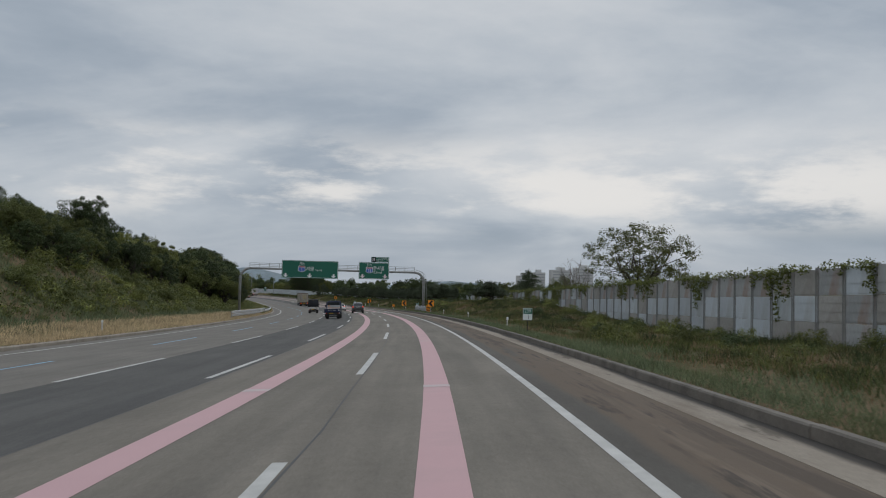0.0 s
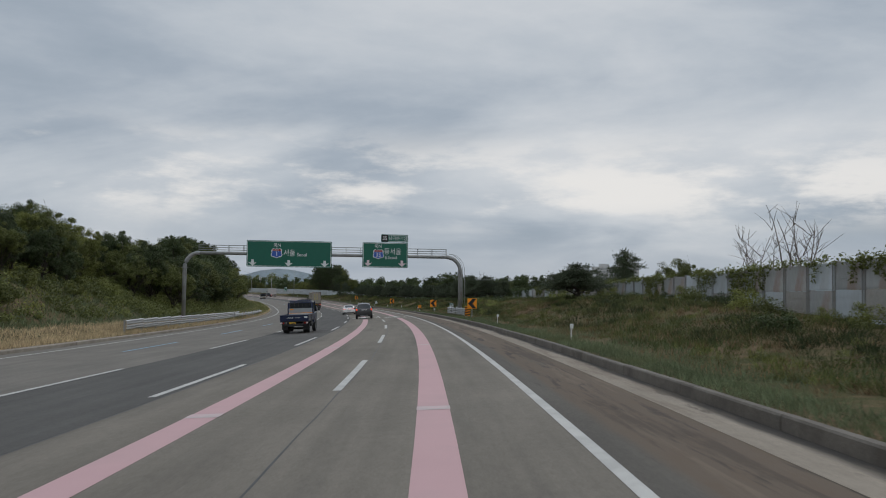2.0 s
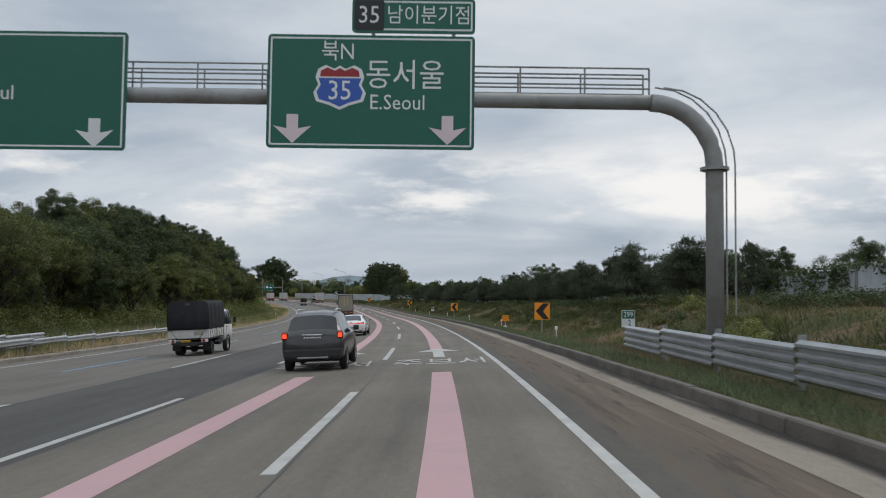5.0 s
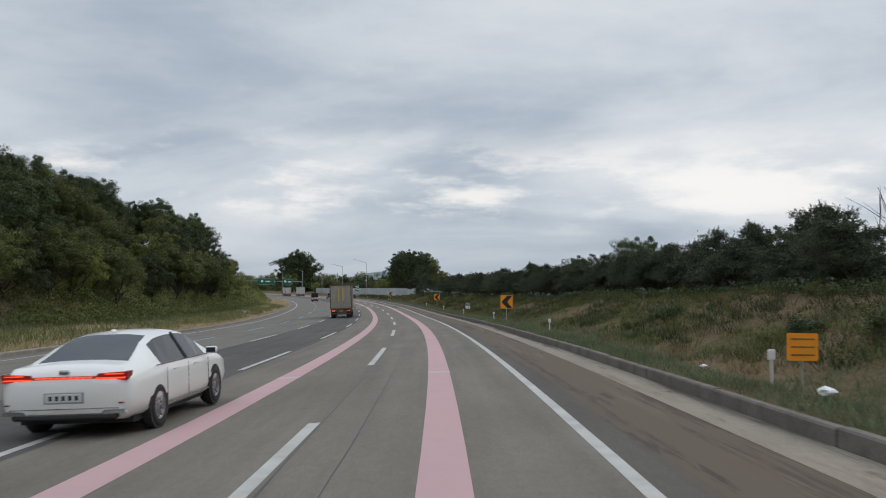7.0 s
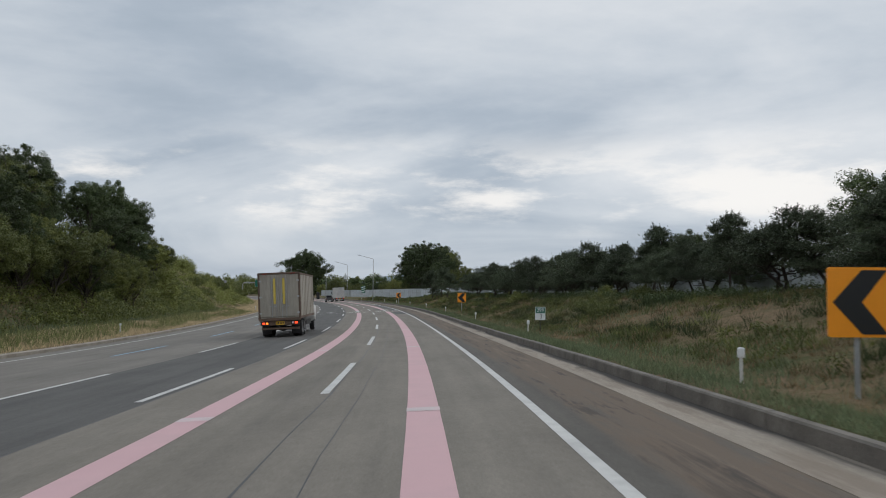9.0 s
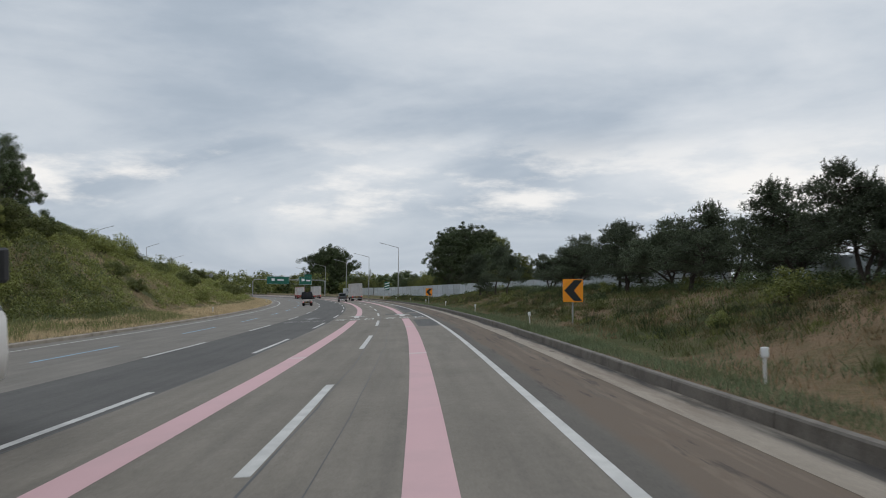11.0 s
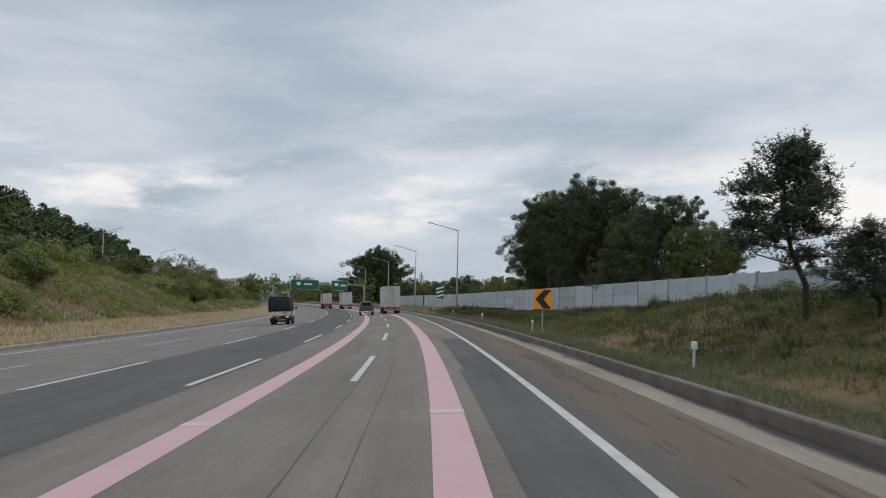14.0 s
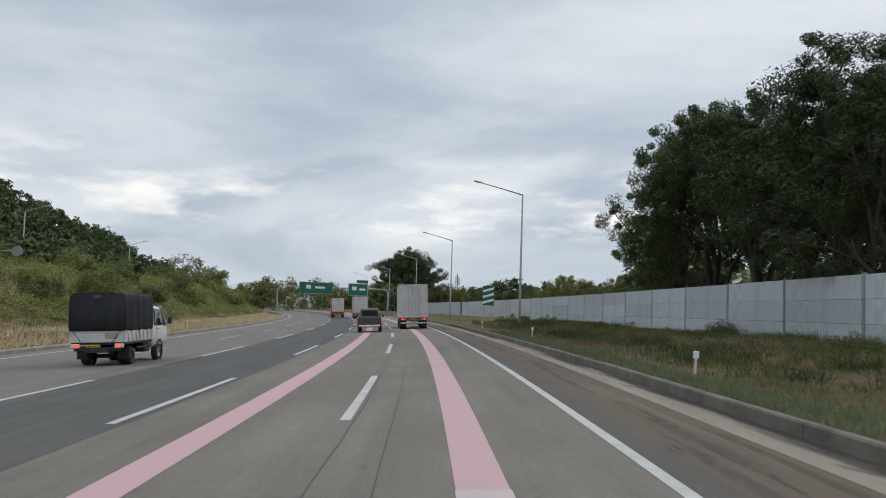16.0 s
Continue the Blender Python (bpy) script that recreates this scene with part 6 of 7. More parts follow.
def skin(rows, pick, cap=False):
    """The faces of a loft for which pick(row, column) holds, as a bmesh."""
    bm = bmesh.new()
    seen = {}

    def v(i, j):
        if (i, j) not in seen:
            seen[(i, j)] = bm.verts.new(rows[i][j])
        return seen[(i, j)]
    k = len(rows[0])
    for i in range(len(rows) - 1):
        for j in range(k):
            if pick(i, j):
                q = [v(i, j), v(i, (j + 1) % k), v(i + 1, (j + 1) % k), v(i + 1, j)]
                bm.faces.new(q)
    if cap:
        for i in (0, len(rows) - 1):
            bm.faces.new([v(i, j) for j in range(k)][::1 if i else -1])
    bmesh.ops.recalc_face_normals(bm, faces=bm.faces)
    return bm


def car_ring(y, w, zb, zs, zt, rw):
    return [(0, zb), (w * 0.80, zb), (w * 0.96, zb + 0.10), (w, zb + (zs - zb) * 0.45), (w * 0.985, zs - 0.05), (w * 0.955, zs), (rw + (w * 0.955 - rw) * 0.22, zs + (zt - zs) * 0.82), (rw * 0.93, zt - 0.03), (rw * 0.45, zt), (0, zt + 0.005)]


def plate_and_bars(root, y, x, z, mt, wide=0.5, high=0.12):
    pl = part("number_plate", box(x, y, z, wide, 0.012, high, 0.006), mt, root, "number plate with unreadable characters")
    for k in range(5):
        part("writing_bar", box(x - wide * 0.36 + wide * 0.18 * k, y - 0.008, z, wide * 0.09, 0.004, high * 0.55), M_UNDER, pl)


def build_sedan():
    root = empty("sedan", tilt(166.5, -5.05, -2.2), "white four-door saloon with full-width red tail lamp", "car")
    st = [(0.00, .76, .38, .80, .84, .62), (0.05, .85, .32, .85, .96, .69), (0.14, .90, .27, .88, 1.05, .72), (0.30, .915, .25, .90, 1.065, .72), (0.62, .93, .23, .93, 1.09, .70), (0.85, .932, .22, .945, 1.17, .67), (1.25, .935, .21, .955, 1.33, .61), (1.60, .935, .20, .96, 1.425, .575), (2.05, .935, .20, .96, 1.465, .575), (2.6, .935, .20, .955, 1.47, .575),
          (3.0, .932, .20, .95, 1.435, .575), (3.45, .93, .20, .94, 1.25, .63), (3.95, .925, .20, .92, 1.03, .72), (4.4, .905, .22, .86, .95, .72), (4.75, .86, .25, .78, .86, .64), (4.93, .76, .33, .66, .74, .5), (5.0, .62, .40, .56, .60, .4)]
    rows = loft(st, car_ring)
    k = len(rows[0])
    glass_side = lambda i, j: j in (5, k - 6) and 6 <= i <= 10
    rear = lambda i, j: j in (7, 8, 9, 10) and 4 <= i <= 6
    front = lambda i, j: j in (7, 8, 9, 10) and 10 <= i <= 11
    part("body", skin(rows, lambda i, j: not (glass_side(i, j) or rear(i, j) or front(i, j)), True), M_WHITEPAINT, root, "glossy white painted body", True)
    part("rear_window", skin(rows, rear), M_GLASS, root, "dark tinted rear window", True)
    part("windscreen", skin(rows, front), M_GLASS, root, shade=True)
    part("side_window", skin(rows, lambda i, j: glass_side(i, j) and j == 5), M_GLASS, root)
    part("side_window", skin(rows, lambda i, j: glass_side(i, j) and j == k - 6), M_GLASS, root)
    for sx in (-1, 1):
        for y, zt in ((2.42, 1.43),):
            part("window_pillar", tube([(sx * 0.897, y, 0.955), (sx * (0.63 if y < 3 else 0.70), y, 1.40 if y < 3 else 1.21)], 0.028, 6), M_PLASTIC, root)
        part("chrome_strip", box(sx * 0.905, 2.35, 0.952, 0.012, 2.6, 0.016), M_CHROME, root)
        part("sill_trim", box(sx * 0.925, 2.5, 0.33, 0.014, 2.0, 0.025), M_CHROME, root)
        for y in (2.0, 3.0):
            part("door_handle", box(sx * 0.938, y - 0.2, 0.84, 0.02, 0.2, 0.03, 0.008), M_WHITEPAINT, root)
        for y in (1.42, 2.42, 3.5):
            part("door_gap", box(sx * 0.9335, y, 0.62, 0.004, 0.010, 0.55), M_PLASTIC, root)
        m = part("wing_mirror", box(sx * 1.02, 3.42, 1.02, 0.2, 0.1, 0.13, 0.04, 2), M_WHITEPAINT, root, "", True)
        part("mirror_glass", box(sx * 1.02, 3.366, 1.02, 0.15, 0.006, 0.09), M_GLASS, m)
        for y in (1.08, 3.92):
            bm = bmesh.new()
            lathe_bm(bm, [(-0.12, 0.375), (0.0, 0.375), (0.0, 0.30)], sx * 0.925, y, 0.345, sx, 28)
            part("wheel_arch", bm, M_UNDER, root)
            wheel(root, sx * 0.935, y, 0.335, 0.22, sx, 10)
    # tail
    part("tail_lamp", box(0, 0.030, 0.885, 0.90, 0.05, 0.040, 0.012), M_TAILDIM, root, "thin red light bar across the tail")
    for i in range(9):
        part("lamp_strip", box(-0.36 + 0.09 * i, 0.004, 0.885, 0.066, 0.012, 0.020), M_TAIL, root)
    for sx in (-1, 1):
        bm = plate([(sx * 0.42, 0.85), (sx * 0.46, 0.935), (sx * 0.88, 0.955), (sx * 0.86, 0.835), (sx * 0.60, 0.85)], 0.02, 0.2)
        part("tail_lamp", bm, M_TAILDIM, root, "slim red tail lamp wrapped round the corner")
        part("lamp_strip", box(sx * 0.64, 0.014, 0.868, 0.40, 0.012, 0.020), M_TAIL, root)
        part("lamp_strip", box(sx * 0.69, 0.014, 0.925, 0.26, 0.012, 0.014), M_TAIL, root)
        part("exhaust_trim", plate([(sx * 0.50, 0.36), (sx * 0.86, 0.37), (sx * 0.83, 0.43), (sx * 0.55, 0.42)], -0.012, 0.05), M_CHROME, root)
        part("reflector", box(sx * 0.66, 0.012, 0.515, 0.32, 0.02, 0.02), M_TAILDIM, root)
    part("lower_bumper", box(0, 0.05, 0.335, 1.46, 0.12, 0.10, 0.03), M_PLASTIC, root, "black lower bumper")
    part("bumper_trim", box(0, 0.003, 0.445, 1.50, 0.02, 0.012), M_CHROME, root)
    part("plate_frame", box(0, 0.004, 0.60, 0.56, 0.02, 0.17, 0.01), M_GALV, root)
    plate_and_bars(root, -0.008, 0, 0.60, M_PLATE_W)
    part("badge", box(0, 0.025, 0.965, 0.14, 0.02, 0.06, 0.02, 2), M_CHROME, root)
    part("boot_gap", box(0, 0.03, 0.77, 1.45, 0.06, 0.008), M_PLASTIC, root)
    part("roof_antenna", box(0, 1.72, 1.475, 0.05, 0.16, 0.06, 0.02), M_WHITEPAINT, root)
    part("underbody", box(0, 2.5, 0.24, 1.6, 4.2, 0.12), M_UNDER, root)
    root.matrix_basis = root.matrix_basis @ Matrix.Diagonal((1.0, 0.95, 0.945, 1.0))


def cab_rows(y0, y1, w, z0, z1, belt):
    """A small forward-control cab."""
    st = [(y0, w, z0, belt, z1 - 0.04, w * 0.86), (y0 + 0.26, w, z0, belt, z1, w * 0.87), (y0 + 0.7, w, z0, belt, z1 + 0.02, w * 0.87), (y1 - 0.66, w, z0, belt - 0.01, z1 - 0.01, w * 0.86), (y1 - 0.14, w * 0.99, z0, belt - 0.05, belt + 0.08, w * 0.9), (y1 - 0.05, w * 0.97, z0 + 0.03, belt - 0.12, belt - 0.02, w * 0.9), (y1, w * 0.9, z0 + 0.12, belt - 0.3, belt - 0.25, w * 0.8)]
    return loft(st, car_ring)


def light_truck(name, m, label, paint, bed_paint, cover=False, lit=False):
    root = empty(name, m, label, "truck")
    w = 0.87
    rows = cab_rows(2.98, 4.86, w, 0.46, 1.97, 1.24)
    k = len(rows[0])
    gs = lambda i, j: j in (5, k - 6) and 1 <= i <= 3
    gf = lambda i, j: j in (6, 7, 8, 9, 10, 11) and i == 3
    part("cab", skin(rows, lambda i, j: not (gs(i, j) or gf(i, j)), True), paint, root, "", True)
    part("windscreen", skin(rows, gf), M_GLASS, root)
    for j0 in (5, k - 6):
        part("side_window", skin(rows, lambda i, j: gs(i, j) and j == j0), M_GLASS, root)
    for sx in (-1, 1):
        part("windscreen_pillar", tube([(sx * 0.765, 4.19, 1.93), (sx * 0.785, 4.44, 1.64), (sx * 0.825, 4.70, 1.27)], 0.03, 6), paint, root)
        part("window_seal", tube([(sx * 0.872, 3.26, 1.25), (sx * 0.83, 3.26, 1.72), (sx * 0.775, 3.30, 1.90)], 0.016, 5), M_PLASTIC, root)
    part("rear_window", box(0, 2.965, 1.60, 1.36, 0.03, 0.46, 0.02), M_GLASS, root)
    for sx in (-1, 1):
        a = part("wing_mirror", box(sx * 1.02, 4.55, 1.42, 0.15, 0.07, 0.26, 0.03, 2), M_PLASTIC, root)
        part("mirror_arm", tube([(sx * 0.84, 4.6, 1.3), (sx * 1.0, 4.55, 1.35)], 0.015, 6), M_PLASTIC, a)
        part("door_gap", box(sx * 0.868, 3.42, 0.95, 0.006, 0.012, 0.7), M_PLASTIC, root)
        part("door_handle", box(sx * 0.875, 3.58, 1.12, 0.02, 0.14, 0.035, 0.008), M_PLASTIC, root)
        wheel(root, sx * 0.83, 3.84, 0.32, 0.19, sx)
        wheel(root, sx * 0.80, 1.0, 0.29, 0.36, sx, 0, M_UNDER)
        bm = bmesh.new()
        lathe_bm(bm, [(-0.2, 0.40), (0.0, 0.40), (0.0, 0.30)], sx * 0.862, 3.84, 0.36, sx, 24)
        part("wheel_arch", bm, M_UNDER, root)
        part("mud_flap", box(sx * 0.66, 0.56, 0.42, 0.38, 0.02, 0.42), M_UNDER, root)
        part("side_guard", box(sx * 0.80, 2.2, 0.55, 0.05, 1.6, 0.06), M_UNDER, root)
        part("fuel_tank" if sx > 0 else "battery_box", box(sx * 0.62, 2.6, 0.5, 0.35, 0.6, 0.3, 0.04), M_UNDER, root)
    part("chassis", box(0, 2.3, 0.52, 0.8, 4.6, 0.16), M_UNDER, root)
    part("rear_axle", tube([(-0.7, 1.0, 0.29), (0.7, 1.0, 0.29)], 0.07, 8), M_UNDER, root)
    # bed
    part("bed_floor", box(0, 1.47, 0.74, 1.70, 2.86, 0.08), M_UNDER, root)
    for sx in (-1, 1):
        bm = bmesh.new()
        box_bm(bm, sx * 0.85, 1.47, 0.96, 0.035, 2.86, 0.38, 0.01)
        for z in (0.88, 1.02):
            box_bm(bm, sx * 0.87, 1.47, z, 0.02, 2.8, 0.03)
        part("side_board", bm, bed_paint, root)
        for y in (0.06, 1.47, 2.88):
            part("board_post", box(sx * 0.875, y, 0.96, 0.03, 0.06, 0.40), bed_paint, root)
    tail = bmesh.new()
    box_bm(tail, 0, 0.02, 0.96, 1.70, 0.035, 0.38, 0.01)
    box_bm(tail, 0, 0.0, 1.125, 1.70, 0.03, 0.03)
    tg = part("tailgate", tail, bed_paint, root)
    if not cover:
        for k in range(3):
            part("badge_bar", plate([(-0.42 + 0.13 * k, 0.93), (-0.38 + 0.13 * k, 0.93), (-0.32 + 0.13 * k, 1.02), (-0.36 + 0.13 * k, 1.02)], -0.006, 0.003), M_SIGNW, tg)
        part("badge_bar", box(0.22, -0.002, 0.975, 0.3, 0.008, 0.035), M_ALU, tg)
    part("headboard", box(0, 2.92, 1.14, 1.66, 0.04, 0.72, 0.01), M_GREYBED, root, "silver headboard with an orange stripe") if not cover else None
    if not cover:
        part("stripe", box(0, 2.896, 1.19, 1.56, 0.006, 0.035), M_AMBER, root)
        part("stripe", box(0, 2.897, 1.155, 1.56, 0.006, 0.025), M_SIGNW, root)
        part("warning_plate", box(-0.55, 2.894, 1.43, 0.2, 0.008, 0.1), M_AMBER, root)
        for sx in (-0.7, 0.7):
            part("tie_ring", tube([(sx, 2.90, 1.0), (sx, 2.87, 1.0)], 0.04, 10), M_UNDER, root)
        bm = bmesh.new()
        tube_bm(bm, [(-0.80, 2.92, 1.1), (-0.79, 2.92, 1.84), (-0.66, 2.92, 1.98), (0.66, 2.92, 1.98), (0.79, 2.92, 1.84), (0.80, 2.92, 1.1)], 0.038, 8)
        part("rack_frame", bm, paint, root)
        for i in range(6):
            x = -0.62 + 1.24 * i / 5
            part("rack_bar", tube([(x, 2.915, 1.46), (x, 2.915, 1.97)], 0.012, 6), M_UNDER, root)
        part("spare_label", box(0.72, -0.001, 1.0, 0.2, 0.01, 0.1), M_SIGNW, root)
    # tail lamps, plate, bumper
    part("bumper", box(0, 0.08, 0.55, 1.5, 0.1, 0.12, 0.02), M_UNDER, root)
    for sx in (-1, 1):
        ho = part("lamp_housing", box(sx * 0.70, 0.03, 0.66, 0.3, 0.06, 0.15, 0.02), M_OFFWHITE if cover else M_UNDER, root)
        bm = bmesh.new()
        bmesh.ops.create_cone(bm, cap_ends=True, segments=16, radius1=0.062, radius2=0.058, depth=0.03, matrix=Matrix.Translation((sx * 0.66, -0.01, 0.66)) @ Matrix.Rotation(radians(90), 4, "X"))
        part("tail_lamp", bm, M_TAIL if lit else M_TAILDIM, ho, "round red tail lamp")
        bm = bmesh.new()
        bmesh.ops.create_cone(bm, cap_ends=True, segments=16, radius1=0.058, radius2=0.054, depth=0.03, matrix=Matrix.Translation((sx * 0.79, -0.01, 0.66)) @ Matrix.Rotation(radians(90), 4, "X"))
        part("indicator", bm, M_SIGNP, ho)
    plate_and_bars(root, 0.02, -0.12, 0.62, M_PLATE_Y, 0.42, 0.16)
    if cover:
        # tarpaulin over hoops, sagging between them
        st = []
        n = 15
        for i in range(n):
            y = -0.03 + 2.95 * i / (n - 1)
            sag = 0.025 * math.cos(i * 2 * math.pi / 3.5)
            st.append((y, 0.885 + sag * 0.6, 1.14 - (0.03 if i % 2 else 0), 2.05, 2.36 + sag, 0.80))
        rows = loft(st, lambda y, w, zb, zs, zt, rw: [(0, zb), (w * 0.98, zb), (w, zb + 0.1), (w * 1.012, zb + 0.45), (w * 0.99, zs), (w * 0.96, zs + 0.2), (rw, zt - 0.03), (rw * 0.5, zt + 0.01), (0, zt + 0.015)])
        tp = part("tarpaulin", skin(rows, lambda i, j: True, True), M_TARP, root, "taut black tarpaulin over hoops", True)
        part("tarp_label", box(-0.0, -0.035, 2.25, 0.22, 0.01, 0.09), M_BROWN, tp)
        for sx in (-1, 1):
            part("tie_rope", tube([(sx * 0.80, -0.04, 1.2), (sx * 0.45, -0.05, 0.72)], 0.012, 5), M_UNDER, tp)
            for i in range(7):
                part("tie_rope", tube([(sx * 0.905, 0.2 + 0.4 * i, 1.2), (sx * 0.905, 0.28 + 0.4 * i, 0.8)], 0.008, 5), M_UNDER, tp)
        part("load_plate", box(0.45, 0.0, 0.98, 0.4, 0.012, 0.18), M_BEIGE, tg, "beige plate with faded writing")
    return root


def box_truck(m, label, panel, frame_mt, length=8.6, bands=False, trim=M_BROWN, ribs=6, cab_paint=M_OFFWHITE):
    root = empty("box_truck", m, label, "truck")
    w, z0, z1 = 1.22, 1.08, 3.78
    body = bmesh.new()
    box_bm(body, 0, length / 2 + 0.06, (z0 + z1) / 2, 2 * w, length, z1 - z0, 0.03)
    part("cargo_body", body, panel, root)
    for sx in (-1, 1):
        part("corner_post", box(sx * (w - 0.04), 0.05, (z0 + z1) / 2, 0.12, 0.12, z1 - z0 + 0.02, 0.01), frame_mt, root)
        part("side_rail", box(sx * (w + 0.01), length / 2, z0 + 0.06, 0.05, length, 0.14), frame_mt, root)
        part("side_rail", box(sx * (w + 0.01), length / 2, z1 - 0.06, 0.05, length, 0.10), frame_mt, root)
        for i in range(9):
            part("side_rib", box(sx * (w + 0.012), 0.5 + (length - 1) * i / 8, (z0 + z1) / 2, 0.02, 0.05, z1 - z0 - 0.2), panel, root)
        # door leaf
        leaf = part("door", box(sx * w / 2 * 0.96, 0.03, (z0 + z1) / 2 + 0.03, w * 0.93, 0.05, z1 - z0 - 0.22, 0.012), panel, root)
        for i in range(ribs):
            x = sx * (0.09 + (w - 0.22) * (i + 0.5) / ribs)
            part("door_rib", box(x, -0.006, (z0 + z1) / 2 + 0.03, 0.045, 0.03, z1 - z0 - 0.34, 0.008), panel, leaf)
        for x in (0.16, 0.42):
            part("lock_bar", tube([(sx * x, -0.045, z0 + 0.08), (sx * x, -0.045, z1 - 0.1)], 0.018, 6), M_GALV, leaf)
            part("lock_handle", box(sx * (x + 0.06), -0.06, z0 + 0.75, 0.16, 0.02, 0.035), M_GALV, leaf)
        if bands:
            part("tape", box(sx * 0.27, -0.026, 2.72, 0.13, 0.01, 1.5), M_YELLOW, leaf, "faded yellow reflective tape")
        for k in range(3):
            part("hinge", box(sx * (w - 0.12), -0.01, z0 + 0.35 + 0.95 * k, 0.14, 0.04, 0.09), M_GALV, leaf)
    part("top_rail", box(0, 0.03, z1 - 0.02, 2 * w, 0.12, 0.12, 0.01), frame_mt, root)
    part("sill_rail", box(0, 0.03, z0 - 0.02, 2 * w, 0.14, 0.16, 0.01), frame_mt, root)
    for x in (-0.9, -0.75, 0.75, 0.9):
        part("marker_lamp", box(x, -0.04, z1 - 0.03, 0.09, 0.02, 0.05), M_TAILDIM, root)
    # tail frame, lamps, underrun
    part("tail_panel", box(0, 0.10, 0.84, 2.3, 0.06, 0.26, 0.01), trim, root)
    for sx in (-1, 1):
        ho = part("lamp_housing", box(sx * 0.88, 0.05, 0.84, 0.5, 0.06, 0.18, 0.02), M_UNDER, root)
        part("tail_lamp", box(sx * 0.95, 0.012, 0.84, 0.17, 0.02, 0.13, 0.01), M_TAIL, ho, "lit red tail lamp")
        part("indicator", box(sx * 0.75, 0.012, 0.84, 0.12, 0.02, 0.11, 0.01), M_AMBERLAMP if sx < 0 and bands else M_SIGNP, ho)
        part("mud_flap", box(sx * 0.86, 0.75, 0.48, 0.56, 0.02, 0.62), M_UNDER, root)
        for y in (1.35, 2.6):
            wheel(root, sx * 1.18, y, 0.48, 0.55, sx)
        wheel(root, sx * 1.15, length + 0.9, 0.48, 0.30, sx)
        part("side_guard", box(sx * 1.15, 5.2, 0.7, 0.06, 3.2, 0.25), M_UNDER, root)
        part("wing_mirror", box(sx * 1.42, length + 1.5, 2.35, 0.22, 0.1, 0.5, 0.04), M_PLASTIC, root)
    plate_and_bars(root, 0.06, 0.0, 0.84, M_PLATE_Y, 0.5, 0.2)
    part("underrun_bar", box(0, 0.2, 0.52, 2.2, 0.1, 0.12), frame_mt, root)
    part("chassis", box(0, length / 2 + 1, 0.82, 0.9, length + 1.6, 0.3), M_UNDER, root)
    for y in (1.35, 2.6):
        part("axle", tube([(-1.0, y, 0.48), (1.0, y, 0.48)], 0.1, 8), M_UNDER, root)
    rows = cab_rows(length + 0.35, length + 2.25, 1.2, 0.6, 2.95, 1.75)
    k = len(rows[0])
    gf = lambda i, j: (j in (6, 7, 8, 9, 10, 11) and i == 3) or (j in (5, k - 6) and 1 <= i <= 3)
    part("cab", skin(rows, lambda i, j: not gf(i, j), True), cab_paint, root, "", True)
    part("cab_glass", skin(rows, gf), M_GLASS, root)
    part("wind_deflector", box(0, length + 1.0, 3.3, 1.9, 1.0, 0.6, 0.15, 2), cab_paint, root)
    return root


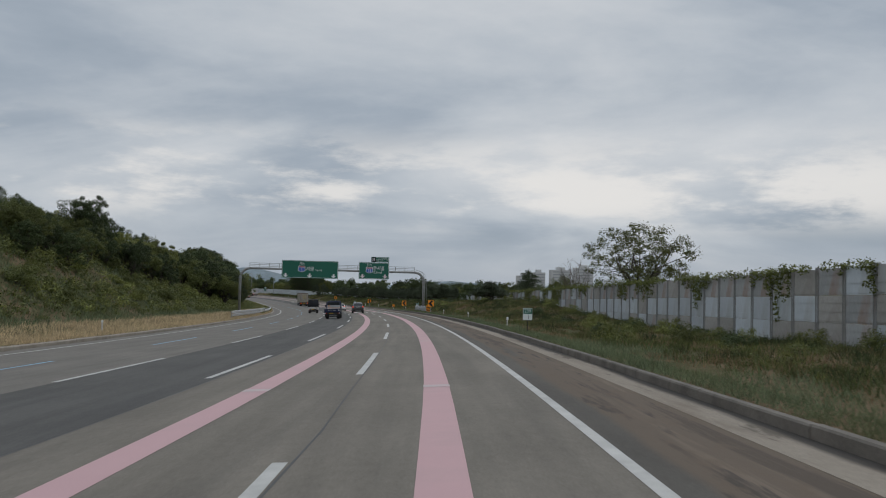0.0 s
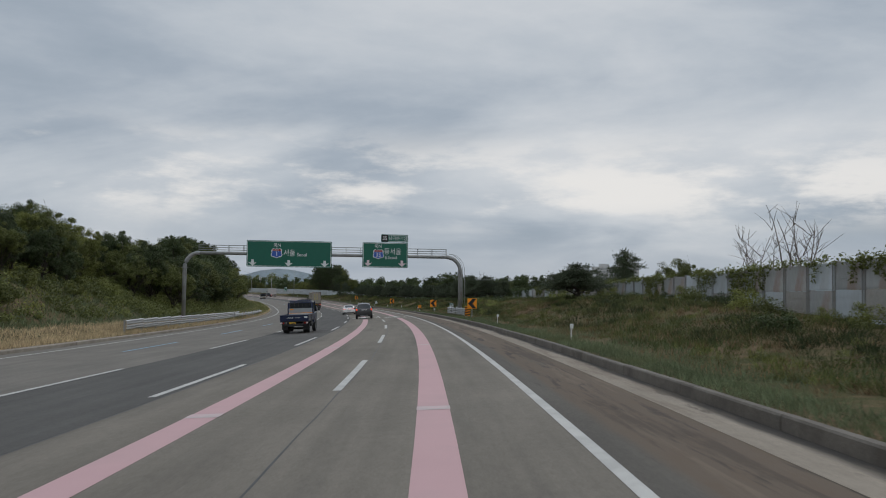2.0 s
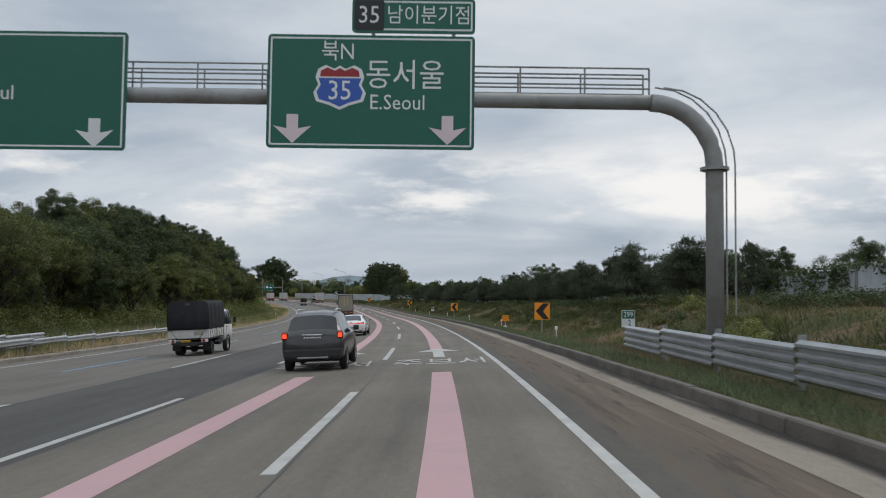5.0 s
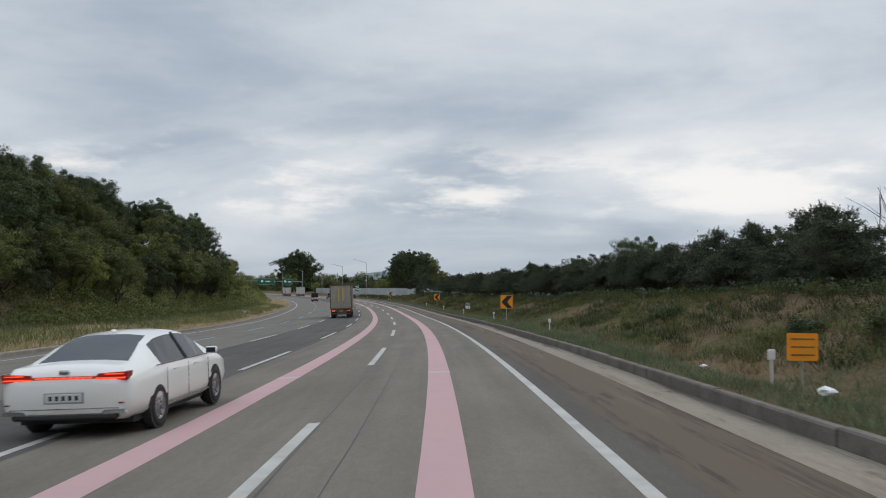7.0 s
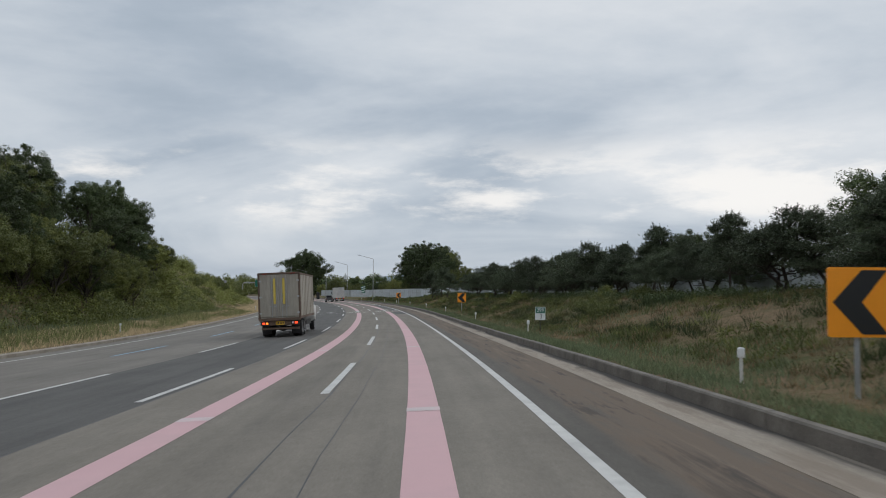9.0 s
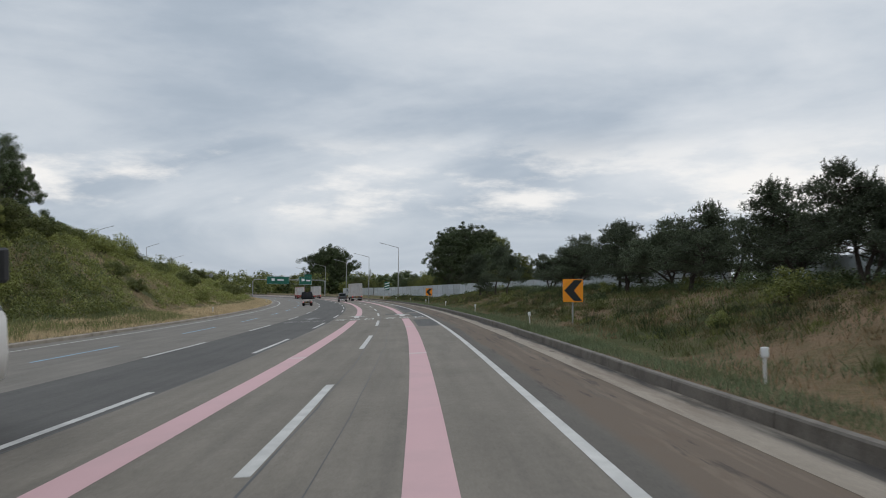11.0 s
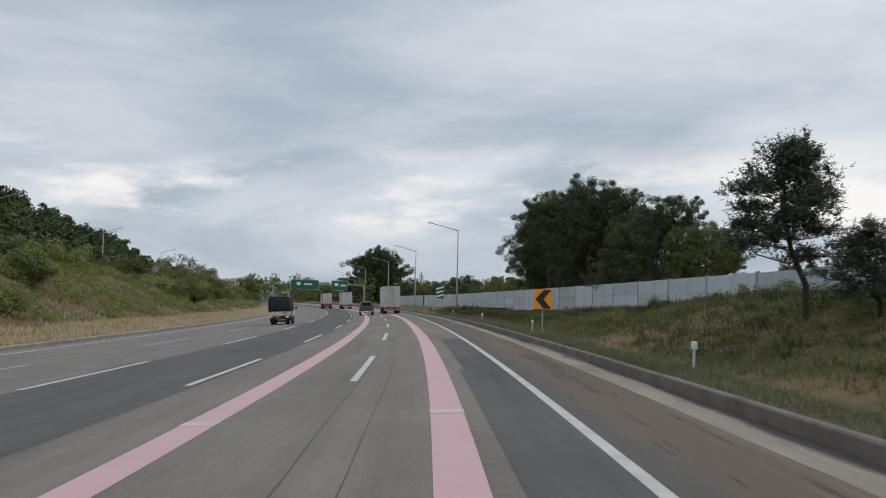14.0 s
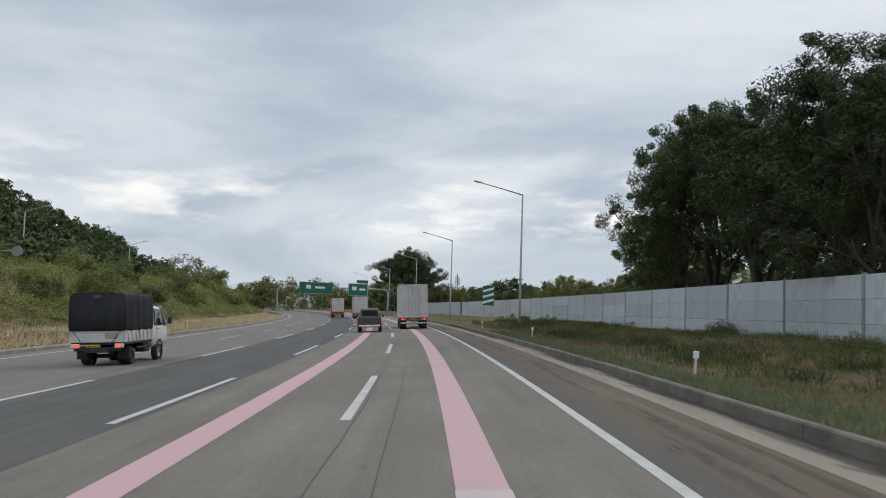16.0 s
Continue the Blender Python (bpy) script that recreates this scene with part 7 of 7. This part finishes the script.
def build_suv():
    root = empty("suv", tilt(134.0, -3.62), "charcoal compact off-road car with lit tail lamps", "car")
    st = [(0.0, .78, .50, .82, .90, .66), (0.06, .87, .38, .95, 1.06, .70), (0.16, .90, .32, 1.02, 1.20, .68), (0.42, .905, .30, 1.04, 1.60, .60), (0.7, .91, .28, 1.04, 1.68, .60), (1.6, .91, .27, 1.03, 1.72, .61), (2.5, .91, .27, 1.02, 1.69, .60), (3.05, .905, .27, 1.0, 1.36, .66), (3.45, .90, .27, .99, 1.09, .70), (4.1, .87, .30, .92, .99, .68), (4.38, .78, .40, .76, .84, .6), (4.45, .66, .48, .62, .68, .5)]
    rows = loft(st, car_ring)
    k = len(rows[0])
    gs = lambda i, j: j in (5, k - 6) and 3 <= i <= 7
    gr = lambda i, j: j in (6, 7, 8, 9, 10, 11) and i == 2
    gf = lambda i, j: j in (6, 7, 8, 9, 10, 11) and i in (6, 7)
    part("body", skin(rows, lambda i, j: not (gs(i, j) or gr(i, j) or gf(i, j)), True), M_GREYPAINT, root, "", True)
    part("rear_window", skin(rows, gr), M_GLASS, root)
    part("windscreen", skin(rows, gf), M_GLASS, root)
    for j0 in (5, k - 6):
        part("side_window", skin(rows, lambda i, j: gs(i, j) and j == j0), M_GLASS, root)
    for sx in (-1, 1):
        part("tail_lamp", box(sx * 0.80, 0.06, 1.03, 0.18, 0.1, 0.24, 0.04), M_TAILDIM, root, "red tail lamp")
        part("lamp_core", box(sx * 0.80, 0.004, 1.03, 0.12, 0.02, 0.12, 0.01), M_TAIL, root)
        part("roof_rail", tube([(sx * 0.58, 0.7, 1.72), (sx * 0.59, 1.6, 1.77), (sx * 0.58, 2.4, 1.73)], 0.02, 6), M_ALU, root)
        part("wing_mirror", box(sx * 1.0, 3.0, 1.12, 0.18, 0.1, 0.16, 0.04, 2), M_GREYPAINT, root)
        for y in (0.88, 3.5):
            bm = bmesh.new()
            lathe_bm(bm, [(-0.12, 0.40), (0.0, 0.40), (0.0, 0.32)], sx * 0.90, y, 0.37, sx, 24)
            part("wheel_arch", bm, M_UNDER, root)
            wheel(root, sx * 0.91, y, 0.35, 0.22, sx, 6)
    part("bumper", box(0, 0.04, 0.52, 1.7, 0.14, 0.26, 0.05, 2), M_PLASTIC, root, "grey plastic bumper")
    part("bumper_plate", box(0, 0.0, 0.40, 0.9, 0.06, 0.07, 0.02), M_GALV, root)
    plate_and_bars(root, 0.02, 0, 0.93, M_PLATE_W, 0.5, 0.12)
    part("chrome_strip", box(0, 0.025, 1.04, 0.6, 0.03, 0.05, 0.01), M_CHROME, root)
    part("underbody", box(0, 2.2, 0.33, 1.5, 3.8, 0.14), M_UNDER, root)


def build_pickup():
    root = empty("pickup_truck", tilt(429.3, -3.5), "dark grey pickup truck with a rack over its bed", "truck")
    rows = loft([(1.75, .88, .42, 1.10, 1.72, .66), (1.85, .90, .42, 1.10, 1.80, .67), (3.0, .90, .42, 1.10, 1.82, .67), (3.6, .90, .42, 1.08, 1.40, .72), (3.9, .89, .42, 1.06, 1.13, .76), (4.9, .85, .45, 1.0, 1.05, .7), (5.1, .75, .5, .8, .85, .6)], car_ring)
    k = len(rows[0])
    gs = lambda i, j: j in (5, k - 6) and 1 <= i <= 2
    gf = lambda i, j: j in (6, 7, 8, 9, 10, 11) and i in (2, 3)
    part("cab", skin(rows, lambda i, j: not (gs(i, j) or gf(i, j)), True), M_GREYPAINT, root, "", True)
    part("windscreen", skin(rows, gf), M_GLASS, root)
    for j0 in (5, k - 6):
        part("side_window", skin(rows, lambda i, j: gs(i, j) and j == j0), M_GLASS, root)
    part("rear_window", box(0, 1.74, 1.45, 1.2, 0.03, 0.42, 0.02), M_GLASS, root)
    for sx in (-1, 1):
        part("bed_side", box(sx * 0.86, 0.88, 0.80, 0.08, 1.75, 0.6, 0.02), M_GREYPAINT, root)
        part("tail_lamp", box(sx * 0.82, 0.0, 0.86, 0.12, 0.05, 0.3, 0.02), M_TAILDIM, root)
        part("rack_bar", tube([(sx * 0.7, 0.1, 1.05), (sx * 0.66, 1.6, 1.75)], 0.025, 6), M_UNDER, root)
        part("wing_mirror", box(sx * 1.0, 3.4, 1.2, 0.18, 0.1, 0.18, 0.04), M_PLASTIC, root)
        for y in (0.95, 4.1):
            wheel(root, sx * 0.90, y, 0.37, 0.24, sx, 6)
    part("tailgate", box(0, 0.02, 0.80, 1.66, 0.06, 0.58, 0.02), M_GREYPAINT, root)
    part("bed_floor", box(0, 0.9, 0.55, 1.7, 1.75, 0.08), M_UNDER, root)
    part("bumper", box(0, -0.06, 0.48, 1.6, 0.12, 0.16, 0.03), M_CHROME, root)
    plate_and_bars(root, -0.125, 0, 0.48, M_PLATE_W, 0.4, 0.1)
    part("chassis", box(0, 2.5, 0.45, 0.9, 4.6, 0.15), M_UNDER, root)


light_truck("flatbed_truck", tilt(94.5, -7.4, -1.6), "dark blue flatbed truck with silver headboard", M_BLUEPAINT, M_BLUEPAINT)
build_sedan()
build_suv()
light_truck("covered_truck", tilt(146.7, -10.7), "small white truck with black tarpaulin cover", M_OFFWHITE, M_OFFWHITE, True)
light_truck("covered_truck", tilt(393.0, -11.0), "white truck with black tarpaulin cover and lit lamps", M_OFFWHITE, M_OFFWHITE, True, True)
box_truck(tilt(252.0, -7.35), "grimy beige box truck with yellow tape bands", M_BEIGE, M_BROWN, 8.6, True)
box_truck(tilt(438.0, 0.15), "white ribbed box truck with lit tail lamps", M_OFFWHITE, M_OFFWHITE, 8.8, False, M_BROWN, 5)
box_truck(tilt(512, -3.7), "white box truck with red lower trim", M_OFFWHITE, M_GALV, 8.0, False, M_REDTRUCK, 4)
box_truck(tilt(528, -7.3), "pale box truck with red frame", M_OFFWHITE, M_REDTRUCK, 8.0, False, M_REDTRUCK, 4, M_REDTRUCK)
build_pickup()
